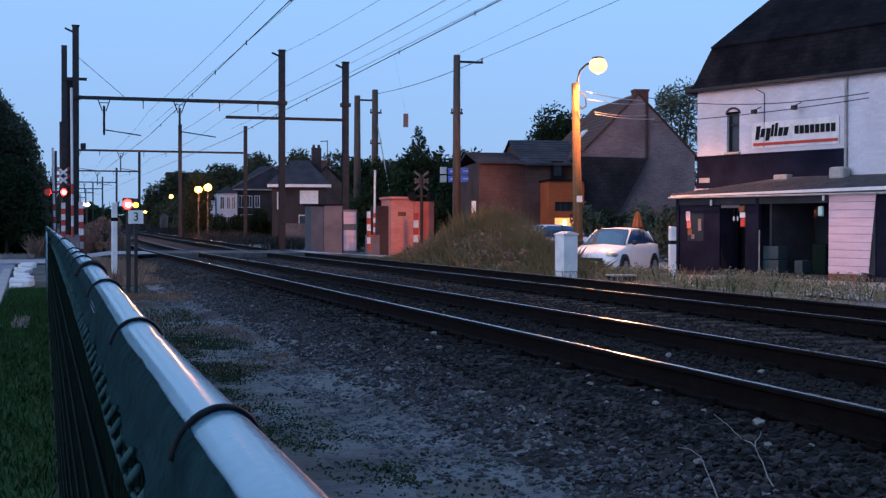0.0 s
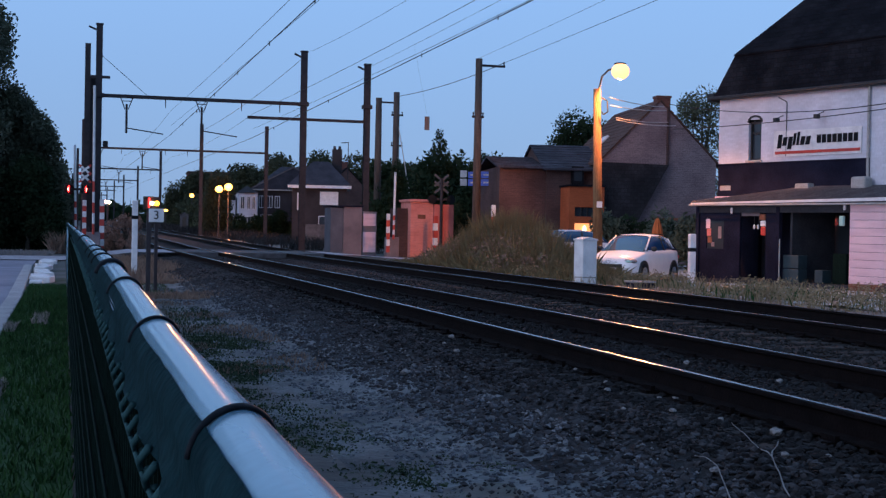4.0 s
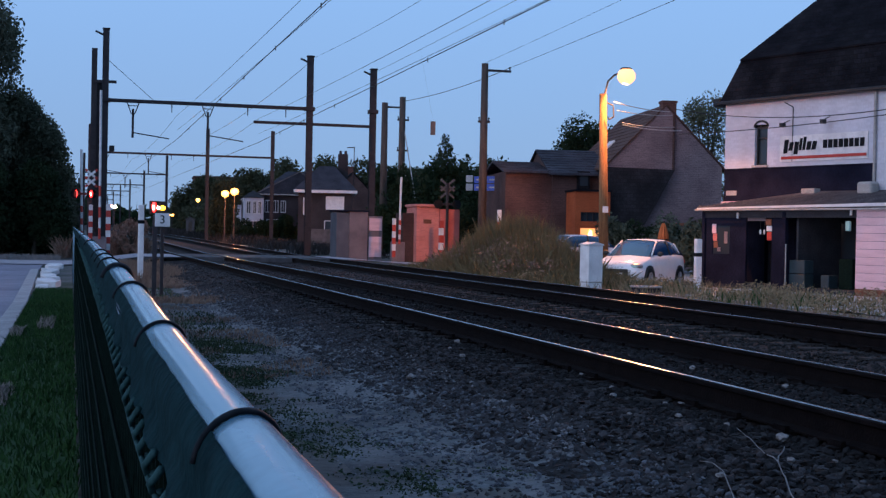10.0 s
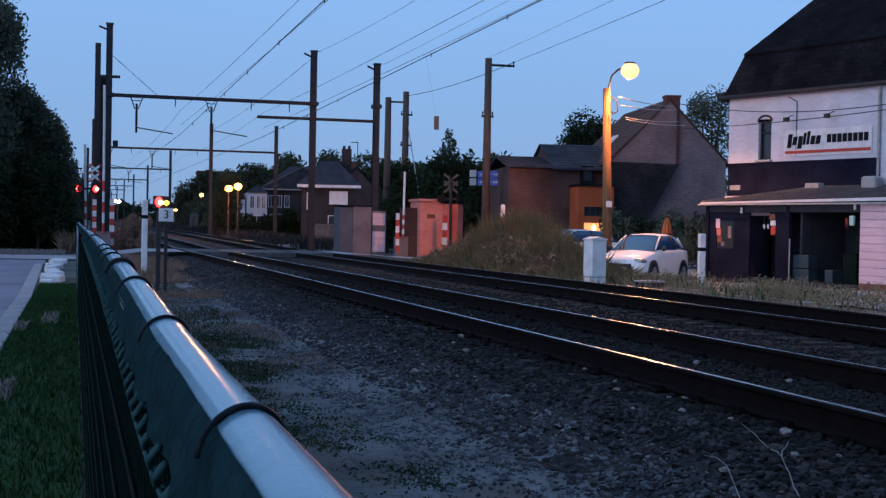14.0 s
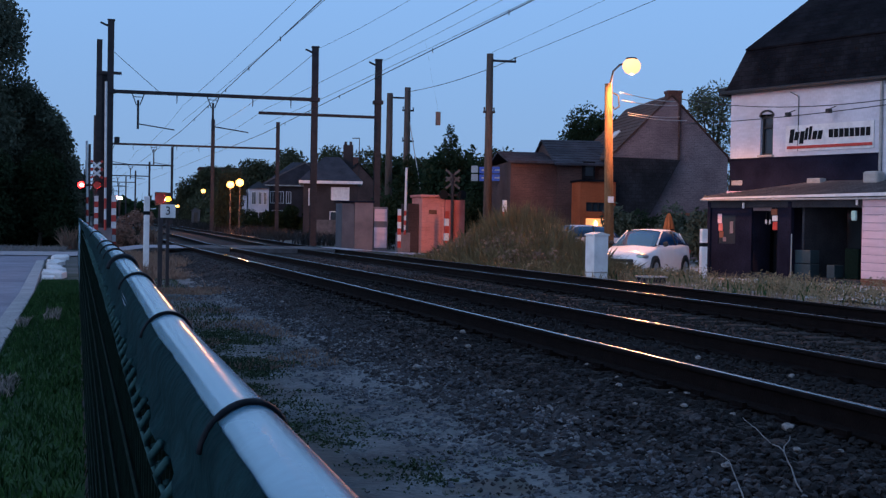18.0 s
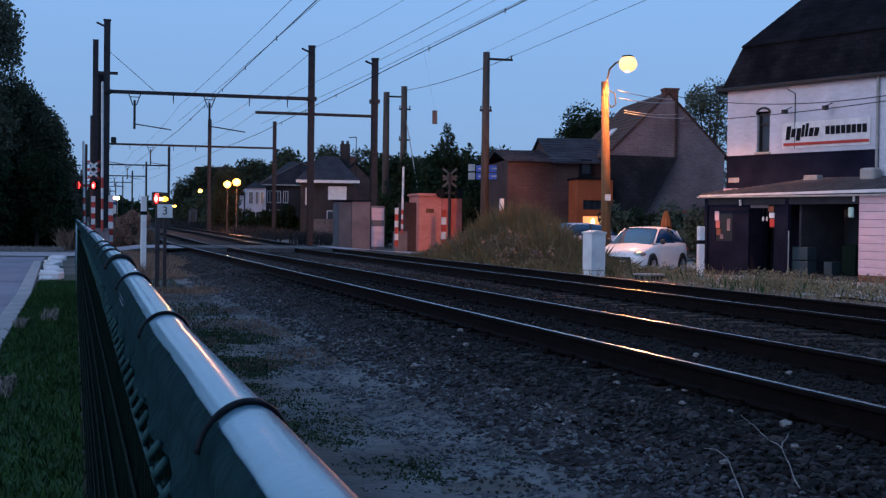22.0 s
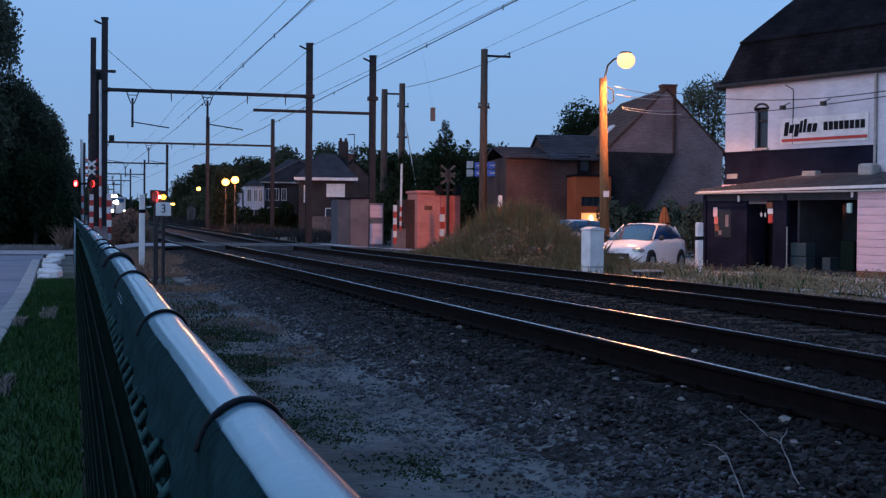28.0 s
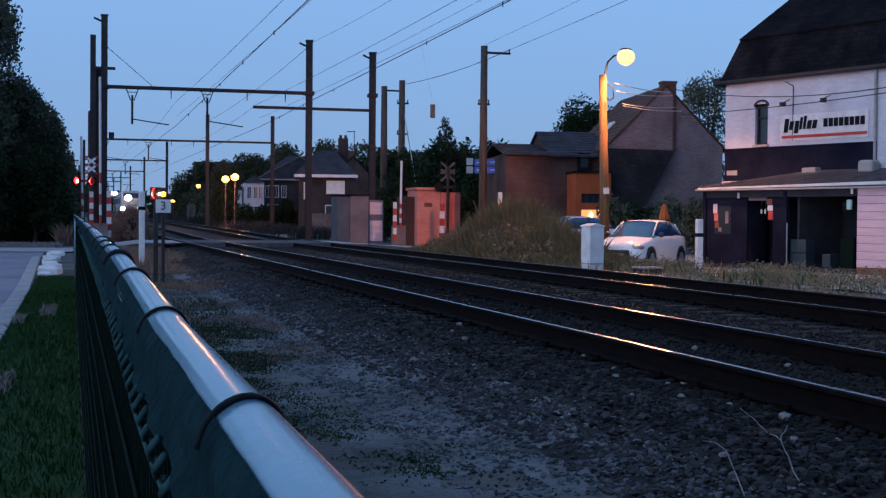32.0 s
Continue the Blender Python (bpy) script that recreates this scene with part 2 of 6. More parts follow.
M_WOOD = material("pole_wood", (0.06, 0.046, 0.040), (0.12, 0.088, 0.072), 3, 0.85, 0, 0.5, 25, stretch=(4, 4, 0.4))
M_WOODPALE = material("lamp_pole_wood", (0.20, 0.10, 0.045), (0.34, 0.18, 0.085), 3, 0.85, 0, 0.5, 25, stretch=(5, 5, 0.4))
M_SLEEPER = material("sleeper", (0.018, 0.016, 0.015), (0.038, 0.032, 0.028), 3, 0.9, 0, 0.5, 30)
M_TUBE = material("green_rail_paint", (0.085, 0.20, 0.275), (0.115, 0.25, 0.335), 14, 0.15, 0.0, 0.0, 90, rough2=0.22, speckle=0.15)
M_TUBE.node_tree.nodes["Principled BSDF"].inputs["IOR"].default_value = 2.1
M_LOOP = material("green_wire_loops", (0.014, 0.05, 0.052), (0.028, 0.08, 0.085), 40, 0.7, 0.0, 0.1, 90)
M_MESH = material("green_mesh_wire", (0.002, 0.008, 0.006), (0.006, 0.018, 0.014), 20, 0.9, 0.0, 0.2, 90)
M_SCREEN = material("teal_screen_strip", (0.007, 0.033, 0.039), (0.017, 0.062, 0.070), 14, 0.8, 0.0, 0.25, 60)
M_CRATE = material("teal_crate_plastic", (0.010, 0.030, 0.040), (0.018, 0.046, 0.058), 5, 0.6, 0, 0.1, 40)
M_BAND = material("black_band", (0.006, 0.008, 0.01), (0.014, 0.016, 0.02), 20, 0.5, 0, 0.1, 90)
for soft in (M_LOOP, M_MESH, M_BAND, M_SCREEN, M_RUST, M_SLATE, M_DARKWALL):
    soft.node_tree.nodes["Principled BSDF"].inputs["Specular IOR Level"].default_value = 0.06
M_CROSSBACK = material("dull_grey_metal", (0.065, 0.07, 0.075), (0.11, 0.115, 0.12), 4, 0.7, 0.2, 0.2, 30)
M_CORAL = material("coral_plaster", (0.52, 0.13, 0.11), (0.66, 0.20, 0.17), 1.2, 0.85, 0, 0.3, 22, speckle=0.4)
M_RED = material("red_paint", (0.42, 0.03, 0.02), (0.55, 0.05, 0.035), 8, 0.55, 0, 0.1, 50)
M_BLUE = material("blue_sign_paint", (0.010, 0.055, 0.36), (0.016, 0.08, 0.46), 8, 0.45, 0, 0.05, 50)
M_PINK = material("pale_board_paint", (0.66, 0.43, 0.47), (0.80, 0.55, 0.59), 2, 0.75, 0, 0.3, 30, speckle=0.3, stretch=(0.6, 1, 3))
M_BLACK = material("black_plastic", (0.006, 0.006, 0.007), (0.012, 0.012, 0.013), 8, 0.5, 0, 0.1, 60)
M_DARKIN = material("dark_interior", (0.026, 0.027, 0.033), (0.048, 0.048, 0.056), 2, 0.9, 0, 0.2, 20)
M_CARPAINT = material("white_car_paint", (0.72, 0.71, 0.71), (0.80, 0.79, 0.79), 4, 0.14, 0, 0.0, 90, speckle=0.05)
M_CARGREY = material("silver_car_paint", (0.50, 0.53, 0.56), (0.60, 0.63, 0.66), 4, 0.2, 0.3, 0.0, 90, speckle=0.05)
M_GLASS = glass("window_glass")
M_CARGLASS = glass("car_glass", (0.014, 0.062, 0.150), 0.05)
M_CARGLASS.node_tree.nodes["Principled BSDF"].inputs["IOR"].default_value = 1.5
M_RUBBER = material("rubber", (0.008, 0.008, 0.008), (0.018, 0.018, 0.018), 10, 0.85, 0, 0.1, 50)
M_ALLOY = material("alloy", (0.28, 0.28, 0.29), (0.38, 0.38, 0.39), 10, 0.4, 0.9, 0.05, 50)
M_LAMPGLASS = material("pale_green_glass", (0.30, 0.52, 0.46), (0.40, 0.62, 0.55), 4, 0.3, 0, 0.0, 40, speckle=0.1)
M_CORRUGATED = material("fibre_cement_roof", (0.075, 0.068, 0.070), (0.145, 0.130, 0.132), 2, 0.85, 0, 0.4, 25)
M_LEAF_FAR = material("far_leaf", (0.026, 0.036, 0.017), (0.058, 0.070, 0.031), 0.8, 0.8, 0, 0, 8)
M_LEAF = material("leaf", (0.060, 0.076, 0.052), (0.122, 0.142, 0.090), 0.8, 0.8, 0, 0, 8)
M_LEAF_DARK = material("conifer_leaf", (0.012, 0.028, 0.012), (0.028, 0.05, 0.02), 0.8, 0.85, 0, 0, 8)
for green in (M_LEAF, M_LEAF_DARK, M_LEAF_FAR):
    leafy(green, 0.3)
M_WEED_DARK = material("dark_weeds", (0.020, 0.020, 0.021), (0.042, 0.040, 0.040), 0.8, 0.9, 0, 0, 8)
# brown leaf made brighter in colour for the light of train and crossing lamps
M_LAMPLIT_LEAF = material("lamplit_brown_leaf", (0.26, 0.145, 0.11), (0.42, 0.245, 0.185), 0.8, 0.9, 0, 0, 8)
M_BARK = material("bark", (0.05, 0.04, 0.03), (0.10, 0.08, 0.06), 4, 0.95, 0, 0.6, 20)
M_WIRE = material("wire", (0.02, 0.02, 0.022), (0.04, 0.04, 0.042), 4, 0.6, 0.5, 0, 20)
M_WIREPALE = material("pale_wire", (0.45, 0.42, 0.40), (0.6, 0.56, 0.54), 4, 0.5, 0.2, 0, 20)
M_PARASOL = material("orange_cloth", (0.44, 0.11, 0.035), (0.60, 0.17, 0.06), 3, 0.9, 0, 0.3, 120, speckle=0.3)
M_SACK = material("dark_red_plastic", (0.05, 0.012, 0.012), (0.09, 0.022, 0.02), 6, 0.35, 0, 0.2, 40)
M_TERRACOTTA = material("terracotta_tile", (0.16, 0.06, 0.035), (0.26, 0.10, 0.06), 2, 0.85, 0, 0.4, 25)
M_SODIUM = glow("sodium_glow", (1.0, 0.46, 0.20), 2.2)
M_SODIUM_FAR = glow("far_sodium_glow", (1.0, 0.44, 0.08), 8)
M_REDGLOW = glow("red_glow", (1.0, 0.03, 0.03), 9)
M_REDCORE = glow("red_core_glow", (1.0, 0.38, 0.30), 9)
M_YELLOWGLOW = glow("yellow_glow", (1.0, 0.45, 0.03), 8)
M_HEADGLOW = glow("headlight_glow", (1.0, 0.80, 0.52), 30)
M_WARM = glow("warm_window_glow", (1.0, 0.42, 0.14), 0.9)
M_WINLAMP = glow("window_lamp_glow", (1.0, 0.62, 0.30), 5)


# ---- building helpers ----
def thing(name, m, label, category, group="", kind=""):
    ob = new(name)
    ob.empty_display_size = 0.2
    ob.matrix_world = m
    return tagged(ob, label, category, group, kind)


def mesh_of(name, bm, mat):
    bmesh.ops.recalc_face_normals(bm, faces=bm.faces)
    me = bpy.data.meshes.new(name)
    bm.to_mesh(me)
    bm.free()
    me.materials.append(mat)
    return me


def part(name, bm, mat, parent, label="", smooth=False):
    """Links a bmesh as one mesh under a thing or a part, in its thing's space."""
    me = mesh_of(name, bm, mat)
    if smooth:
        for p in me.polygons:
            p.use_smooth = True
    ob = new(name, me)
    ob.parent = parent
    if label:
        ob["label"] = label
    return ob


def single(name, bm, mat, m, label, category, group="", kind="", smooth=False):
    ob = part(name, bm, mat, None, "", smooth)
    ob.matrix_world = m
    return tagged(ob, label, category, group, kind)


def box(bm, lo, hi, bevel=0.0):
    lo, hi = Vector(lo), Vector(hi)
    c, d = (lo + hi) / 2, hi - lo
    r = bmesh.ops.create_cube(bm, size=1.0, matrix=Matrix.Translation(c) @ Matrix.Diagonal((*d, 1)))
    if bevel:
        es = list({e for v in r["verts"] for e in v.link_edges})
        bmesh.ops.bevel(bm, geom=es, offset=bevel, segments=2, affect="EDGES", profile=0.5)
    return bm


def B(lo, hi, bevel=0.0):
    return box(bmesh.new(), lo, hi, bevel)


def rod(bm, p, q, r0, r1=None, seg=10):
    p, q = Vector(p), Vector(q)
    d = q - p
    m = Matrix.Translation((p + q) / 2) @ d.to_track_quat("Z", "Y").to_matrix().to_4x4()
    bmesh.ops.create_cone(bm, cap_ends=True, segments=seg, radius1=r0, radius2=r0 if r1 is None else r1, depth=d.length, matrix=m)
    return bm


def R(p, q, r0, r1=None, seg=10):
    return rod(bmesh.new(), p, q, r0, r1, seg)


def ball(bm, c, r, sub=2):
    r = (r, r, r) if isinstance(r, (int, float)) else r
    bmesh.ops.create_icosphere(bm, subdivisions=sub, radius=1.0, matrix=Matrix.Translation(c) @ Matrix.Diagonal((*r, 1)))
    return bm


def prism(bm, poly, a, b, axis="y"):
    """A flat outline pushed from a to b along an axis. The outline is (x, z) for y, (y, z) for x, (x, y) for z."""
    def p3(p, k):
        return {"y": (p[0], k, p[1]), "x": (k, p[0], p[1]), "z": (p[0], p[1], k)}[axis]
    va = [bm.verts.new(p3(p, a)) for p in poly]
    vb = [bm.verts.new(p3(p, b)) for p in poly]
    bm.faces.new(va), bm.faces.new(vb[::-1])
    for i in range(len(poly)):
        j = (i + 1) % len(poly)
        bm.faces.new((va[i], va[j], vb[j], vb[i]))
    return bm


def P(poly, a, b, axis="y"):
    return prism(bmesh.new(), poly, a, b, axis)


def raw(name, verts, faces, mat, m=None, smooth=False):
    me = bpy.data.meshes.new(name)
    me.from_pydata([tuple(v) for v in verts], [], [tuple(f) for f in faces])
    me.materials.append(mat)
    me.update()
    ob = new(name, me)
    if m is not None:
        ob.matrix_world = m
    return ob


def tube_path(bm, pts, r, seg=6):
    """One round tube along a row of points."""
    rings = []
    for i, p in enumerate(pts):
        d = (pts[min(i + 1, len(pts) - 1)] - pts[max(i - 1, 0)]).normalized()
        side = d.cross(Vector((0, 0, 1)))
        side = side.normalized() if side.length > 1e-4 else Vector((1, 0, 0))
        up = side.cross(d)
        rr = r if isinstance(r, (int, float)) else r[i]
        rings.append([bm.verts.new(p + (side * math.cos(a) + up * math.sin(a)) * rr) for a in (2 * math.pi * k / seg for k in range(seg))])
    for a, b in zip(rings, rings[1:]):
        for k in range(seg):
            bm.faces.new((a[k], a[(k + 1) % seg], b[(k + 1) % seg], b[k]))
    bm.faces.new(rings[0]), bm.faces.new(rings[-1][::-1])
    return bm


def cable(name, p, q, r, sag, mat, label, group="", n=14):
    """A hanging wire from p to q."""
    bm = bmesh.new()
    p, q = Vector(p), Vector(q)
    pts = []
    for i in range(n + 1):
        k = i / n
        v = p.lerp(q, k)
        v.z -= sag * 4 * k * (1 - k)
        pts.append(v)
    tube_path(bm, pts, r)
    return single(name, bm, mat, Matrix.Identity(4), label, "wire", group)


def leaves(rng, blobs, count, size, flat=1.0, droop=0.0):
    """Many small leaf clumps in a set of ellipsoids: vertices and faces."""
    vol = np.array([b[1][0] * b[1][1] * b[1][2] for b in blobs]) ** 0.75
    pick = rng.choice(len(blobs), count, p=vol / vol.sum())
    c = np.array([b[0] for b in blobs], float)[pick]
    r = np.array([b[1] for b in blobs], float)[pick]
    dirs = rng.normal(size=(count, 3))
    dirs /= np.linalg.norm(dirs, axis=1)[:, None]
    rad = rng.uniform(0.25, 1.0, (count, 1)) ** 0.45 * rng.uniform(0.82, 1.16, (count, 1))
    pos = c + dirs * r * rad
    pos[:, 2] -= droop * rng.uniform(0, 1, count)
    a = rng.normal(size=(count, 3))
    a /= np.linalg.norm(a, axis=1)[:, None]
    b = np.cross(a, rng.normal(size=(count, 3)))
    b /= np.linalg.norm(b, axis=1)[:, None]
    sz = size * rng.uniform(0.5, 1.4, (count, 1))
    a, b = a * sz, b * sz * 0.55
    a[:, 2] *= flat
    v = np.stack([pos - a, pos - b * 0.9 + a * 0.1, pos + a, pos + b + a * 0.15], 1).reshape(-1, 3)
    f = np.arange(count * 4).reshape(-1, 4)
    return v, f


def tree(name, m, height, trunk_r, blobs, count, size, seed, label, mat=None, group="", droop=0.0, category="tree"):
    rng = np.random.default_rng(seed)
    ob = thing(name, m, label, category, group)
    bm = bmesh.new()
    rod(bm, (0, 0, -0.1), (0.1, 0, height * 0.55), trunk_r, trunk_r * 0.55, 9)
    for c, r in blobs[:7]:
        k = rng.uniform(0.25, 0.5)
        rod(bm, (0.06, 0, height * k), (c[0] * 0.8, c[1] * 0.8, c[2]), trunk_r * 0.4, trunk_r * 0.1, 6)
    part("trunk", bm, M_BARK, ob)
    v, f = leaves(rng, blobs, count, size, droop=droop)
    cr = raw("crown", v, f, mat or M_LEAF)
    cr.parent = ob
    return ob


def blades(rng, n, xy, h0, h1, width, lean=0.35):
    """Upright thin blades at places xy (n x 3): vertices and faces."""
    h = rng.uniform(h0, h1, (n, 1))
    ang = rng.uniform(0, 2 * np.pi, n)
    side = np.stack([np.cos(ang), np.sin(ang), np.zeros(n)], 1) * width * rng.uniform(0.6, 1.4, (n, 1))
    tip = rng.normal(0, lean, (n, 3)) * h
    tip[:, 2] = h[:, 0]
    mid = tip * np.array([0.35, 0.35, 0.55])
    v = np.stack([xy - side, xy + side, xy + mid + side * 0.7, xy + tip, xy + mid - side * 0.7], 1).reshape(-1, 3)
    f = np.arange(n * 5).reshape(-1, 5)
    return v, f


# ---- ground, roads and ballast ----
def sheet(name, ss, ds, height, mat, label, category, kind="structure"):
    verts = [W(s, d, height(s, d)) for s in ss for d in ds]
    k = len(ds)
    faces = [(i * k + j, i * k + j + 1, (i + 1) * k + j + 1, (i + 1) * k + j) for i in range(len(ss) - 1) for j in range(k - 1)]
    ob = raw(name, verts, faces, mat)
    for p in ob.data.polygons:
        p.use_smooth = True
    return tagged(ob, label, category, kind=kind)


def yard_dip(s, d):
    """The yard before the cafe lies a little below the track."""
    def step(v, lo, hi):
        k = min(max((v - lo) / (hi - lo), 0.0), 1.0)
        return k * k * (3 - 2 * k)
    return 0.15 * step(d, 14.7, 16.2) * (1 - step(d, 36.5, 40)) * step(s, 20, 25) * (1 - step(s, 44, 47))


def land(s, d):
    rough = 0.05 * noise.noise(Vector((s * 0.7, d * 0.9, 3))) + 0.025 * noise.noise(Vector((s * 2.3, d * 2.3, 7)))
    edge = min(max((abs(d - 0.1) - 0.3) / 1.0, 0.15), 1.0)
    dip = 1.4 * yard_dip(s, d)
    return -0.02 + rough * edge - dip if -0.9 < d < 16 and s < 70 else -0.03 + 0.02 * rough - dip


GS = sorted({*np.arange(-12, 30, 0.5), *np.arange(30, 76, 2), *range(80, 340, 12), 420, 600, 900, 1500, 2600, 4200, -60, -300, -900, -2200})
GD = sorted({*np.arange(0.0, 3.5, 0.25), *np.arange(3.5, 18, 0.75), -0.8, -1, -2, -4, -8, -20, -60, -200, -600, -1500, -3000, 20, 24, 30, 40, 60, 120, 300, 800, 2000, 3500})
sheet("ground", GS, GD, land, M_SOIL, "bare grey-brown earth with patches of moss beside the railway", "ground")

BED = [(2.35, -0.02), (2.9, 0.06), (3.35, 0.15), (3.7, 0.185), (4.2, 0.185), (4.45, 0.205), (5.0, 0.215), (5.45, 0.205), (5.7, 0.195), (6.6, 0.17), (7.6, 0.17), (8.25, 0.19), (8.5, 0.21), (9.0, 0.215), (9.5, 0.205),
       (9.75, 0.195), (10.4, 0.17), (11.0, 0.08), (11.7, -0.03)]


def bed_height(s, d):
    z = float(np.interp(d, [b[0] for b in BED], [b[1] for b in BED]))
    return z + 0.018 * noise.noise(Vector((s * 3.1, d * 3.1, 1)))


sheet("ballast_bed", [*np.arange(-8, 32, 0.4), *range(33, 76, 2), *range(80, 340, 12), 420, 600, 800], [b[0] for b in BED], bed_height, M_GRAVEL,
      "dark grey ballast bed of the double track", "ballast")



def foot_height(s, d):
    edge = 1.35 + 0.03 * min(max(s - 6, 0), 20) + 0.40 * noise.noise(Vector((s * 0.55, 0, 4))) + 0.2 * noise.noise(Vector((s * 1.9, 0, 8)))
    far = 2.85 + 0.30 * noise.noise(Vector((s * 0.6, 2, 6))) + 0.15 * noise.noise(Vector((s * 2.3, 2, 6)))
    return max(land(s, d), bed_height(s, d) if d > 2.3 else -1) + (0.006 if edge < d < far else -0.03)


sheet("gravel_foot", [*np.arange(-8, 32, 0.2), *range(32, 51, 2)], [*np.arange(0.75, 3.45, 0.07)], foot_height, M_FOOT, "dusty grey gravel at the foot of the ballast", "gravel")
sheet("road", [*range(-60, 76, 4)], [-6.6, -4, -2, -0.932], lambda s, d: 0.0, M_ASPHALT, "grey asphalt lane beside the fence", "road")
sheet("grass_verge", [*range(-20, 29, 2)], [-0.692, -0.25, 0.06], lambda s, d: 0.035, M_GRASS, "narrow strip of short green grass along the fence", "grass")
M_TAN = material("tan_soil", (0.15, 0.12, 0.10), (0.27, 0.215, 0.175), 0.9, 0.95, 0, 0.5, 14, c3=(0.07, 0.07, 0.035))
sheet("far_verge", [*range(14, 52, 2)], [11.72, 12.4, 13.2, 14.28], lambda s, d: land(s, d) + 0.03, M_TAN, "tan bare soil between the far rail and the road", "ground")
sheet("forecourt", [24, 27, *range(29, 49), 51, 54], [14.3, 14.6, 14.9, 15.2, 15.6, 15.9, 16.3, 17.5, 19, 24, 30, 36], lambda s, d: 0.012 - yard_dip(s, d), M_CONCRETE, "worn pale paving before the cafe", "pavement")
M_DARKROAD = material("concrete_road", (0.30, 0.29, 0.32), (0.44, 0.43, 0.46), 1.2, 0.9, 0, 0.5, 90)
sheet("crossing_road", [51.2, 53, 55, 57.6], [-30, -6, 0, 2.6, 3.3, 4.05], lambda s, d: 0.03 if d < 2 else 0.36, M_DARKROAD, "pale concrete road leading up to the level crossing", "road")
sheet("crossing_approach", [51.2, 53, 55, 57.6], [9.9, 10.8, 13, 18, 30], lambda s, d: 0.36 if d < 11 else 0.2 if d < 14 else 0.03, M_DARKROAD,
      "pale concrete road leaving the level crossing", "road")
deck = thing("crossing_deck", at(51.2, 4.27), "worn concrete crossing panels between the rails", "crossing deck", kind="structure")
for lo, hi in ((0.10, 1.33), (1.62, 3.9), (4.18, 5.35)):
    for k in range(5):
        part("panel", B((lo, k * 1.28 + 0.02, 0.2), (hi, k * 1.28 + 1.26, 0.382), 0.015), M_DECK, deck)

kerb = thing("kerb", at(0, -0.69), "pale concrete kerb along the asphalt lane", "kerb", kind="structure")
kerb_mesh = mesh_of("kerbstone", B((-0.235, 0.005, -0.1), (0.0, 0.995, 0.06), 0.012), M_KERB)
for k in range(-14, 44):
    o = new("kerbstone", kerb_mesh)
    o.parent, o.location = kerb, (-0.012 * max(0, k - 24), k, 0)

slabs = thing("pale_slabs", at(30, -0.5), "pale paving slabs at the end of the verge", "paving slab", kind="structure")
for k in range(14):
    y0, x0 = 0.4 + k * 1.55 + 0.3 * math.sin(k * 2.1), -0.20 + 0.10 * math.sin(k * 1.9)
    bm = B((x0, y0, -0.05), (x0 + 0.27 + 0.12 * abs(math.sin(k * 2.7)), y0 + 1.0 + 0.35 * math.sin(k * 3.3), 0.09 + 0.03 * math.sin(k * 1.3)), 0.02)
    bmesh.ops.rotate(bm, verts=bm.verts, cent=(x0, y0, 0), matrix=Matrix.Rotation(0.12 * math.sin(k * 5.1), 3, "Z"))
    part("slab", bm, M_WHITE, slabs)

# ---- tracks ----
RAIL_LEN = 720


def rail_profile():
    half = [(0.0, -0.172), (0.070, -0.172), (0.070, -0.160), (0.012, -0.140), (0.009, -0.045), (0.036, -0.034), (0.036, -0.010), (0.024, -0.002)]
    return half + [(-x, z) for x, z in half[::-1][:-1]]


def railway_track(name, d_left, label):
    ob = thing(name, at(0, d_left), label, "railway track", "railway tracks")
    stations = [-10, 20, 60, 75, 95, 120, 150, 190, 230, 280, 330, RAIL_LEN]
    for off in (0.0, 1.505):
        bm = bmesh.new()
        prof = rail_profile()
        rings = [[bm.verts.new((off + x, s, RAIL_TOP + z + rise(s))) for x, z in prof] for s in stations]
        for a, b in zip(rings, rings[1:]):
            for i in range(len(prof)):
                j = (i + 1) % len(prof)
                bm.faces.new((a[i], a[j], b[j], b[i]))
        rail = part("rail", bm, M_RUST, ob, "rusty steel rail")
        bm = bmesh.new()
        top = [(-0.023, -0.0015), (-0.012, 0.0), (0.0, 0.001), (0.012, 0.0), (0.023, -0.0015)]
        rings = [[bm.verts.new((off + x, s, RAIL_TOP + z + rise(s))) for x, z in top] for s in stations]
        for a, b in zip(rings, rings[1:]):
            for i in range(4):
                bm.faces.new((a[i], a[i + 1], b[i + 1], b[i]))
        part("railhead", bm, M_RAILTOP, rail, "polished running surface", True)
    sleeper = mesh_of("sleeper", B((-0.55, -0.125, -0.13), (2.05, 0.125, 0.0), 0.02), M_SLEEPER)
    chair = bmesh.new()
    prism(chair, [(-0.17, -0.01), (0.17, -0.01), (0.17, 0.02), (0.13, 0.02), (0.13, 0.055), (0.10, 0.055), (0.10, 0.02), (-0.10, 0.02), (-0.10, 0.055), (-0.13, 0.055), (-0.13, 0.02), (-0.17, 0.02)], -0.07, 0.07)
    chair = mesh_of("rail_chair", chair, M_RUST)
    for k in range(100):
        s = -6 + k * 0.6
        if 50.6 < s < 58.2:
            continue
        o = new("sleeper", sleeper)
        o.parent, o.location = ob, (0, s, 0.196)
        for off in (0.0, 1.505) if 1 < s < 26 else ():
            c = new("rail_chair", chair)
            c.parent, c.location = o, (off, 0, 0.004)
    return ob


railway_track("railway_track", 4.20, "near railway track with rusty rails polished on top")
railway_track("railway_track", 8.25, "far railway track with rusty rails polished on top")


# ---- loose stones ----
OCTA = (np.array([(1, 0, 0), (-1, 0, 0), (0, 1, 0), (0, -1, 0), (0, 0, 1), (0, 0, -1)], float),
        np.array([(0, 2, 4), (2, 1, 4), (1, 3, 4), (3, 0, 4), (2, 0, 5), (1, 2, 5), (3, 1, 5), (0, 3, 5)]))


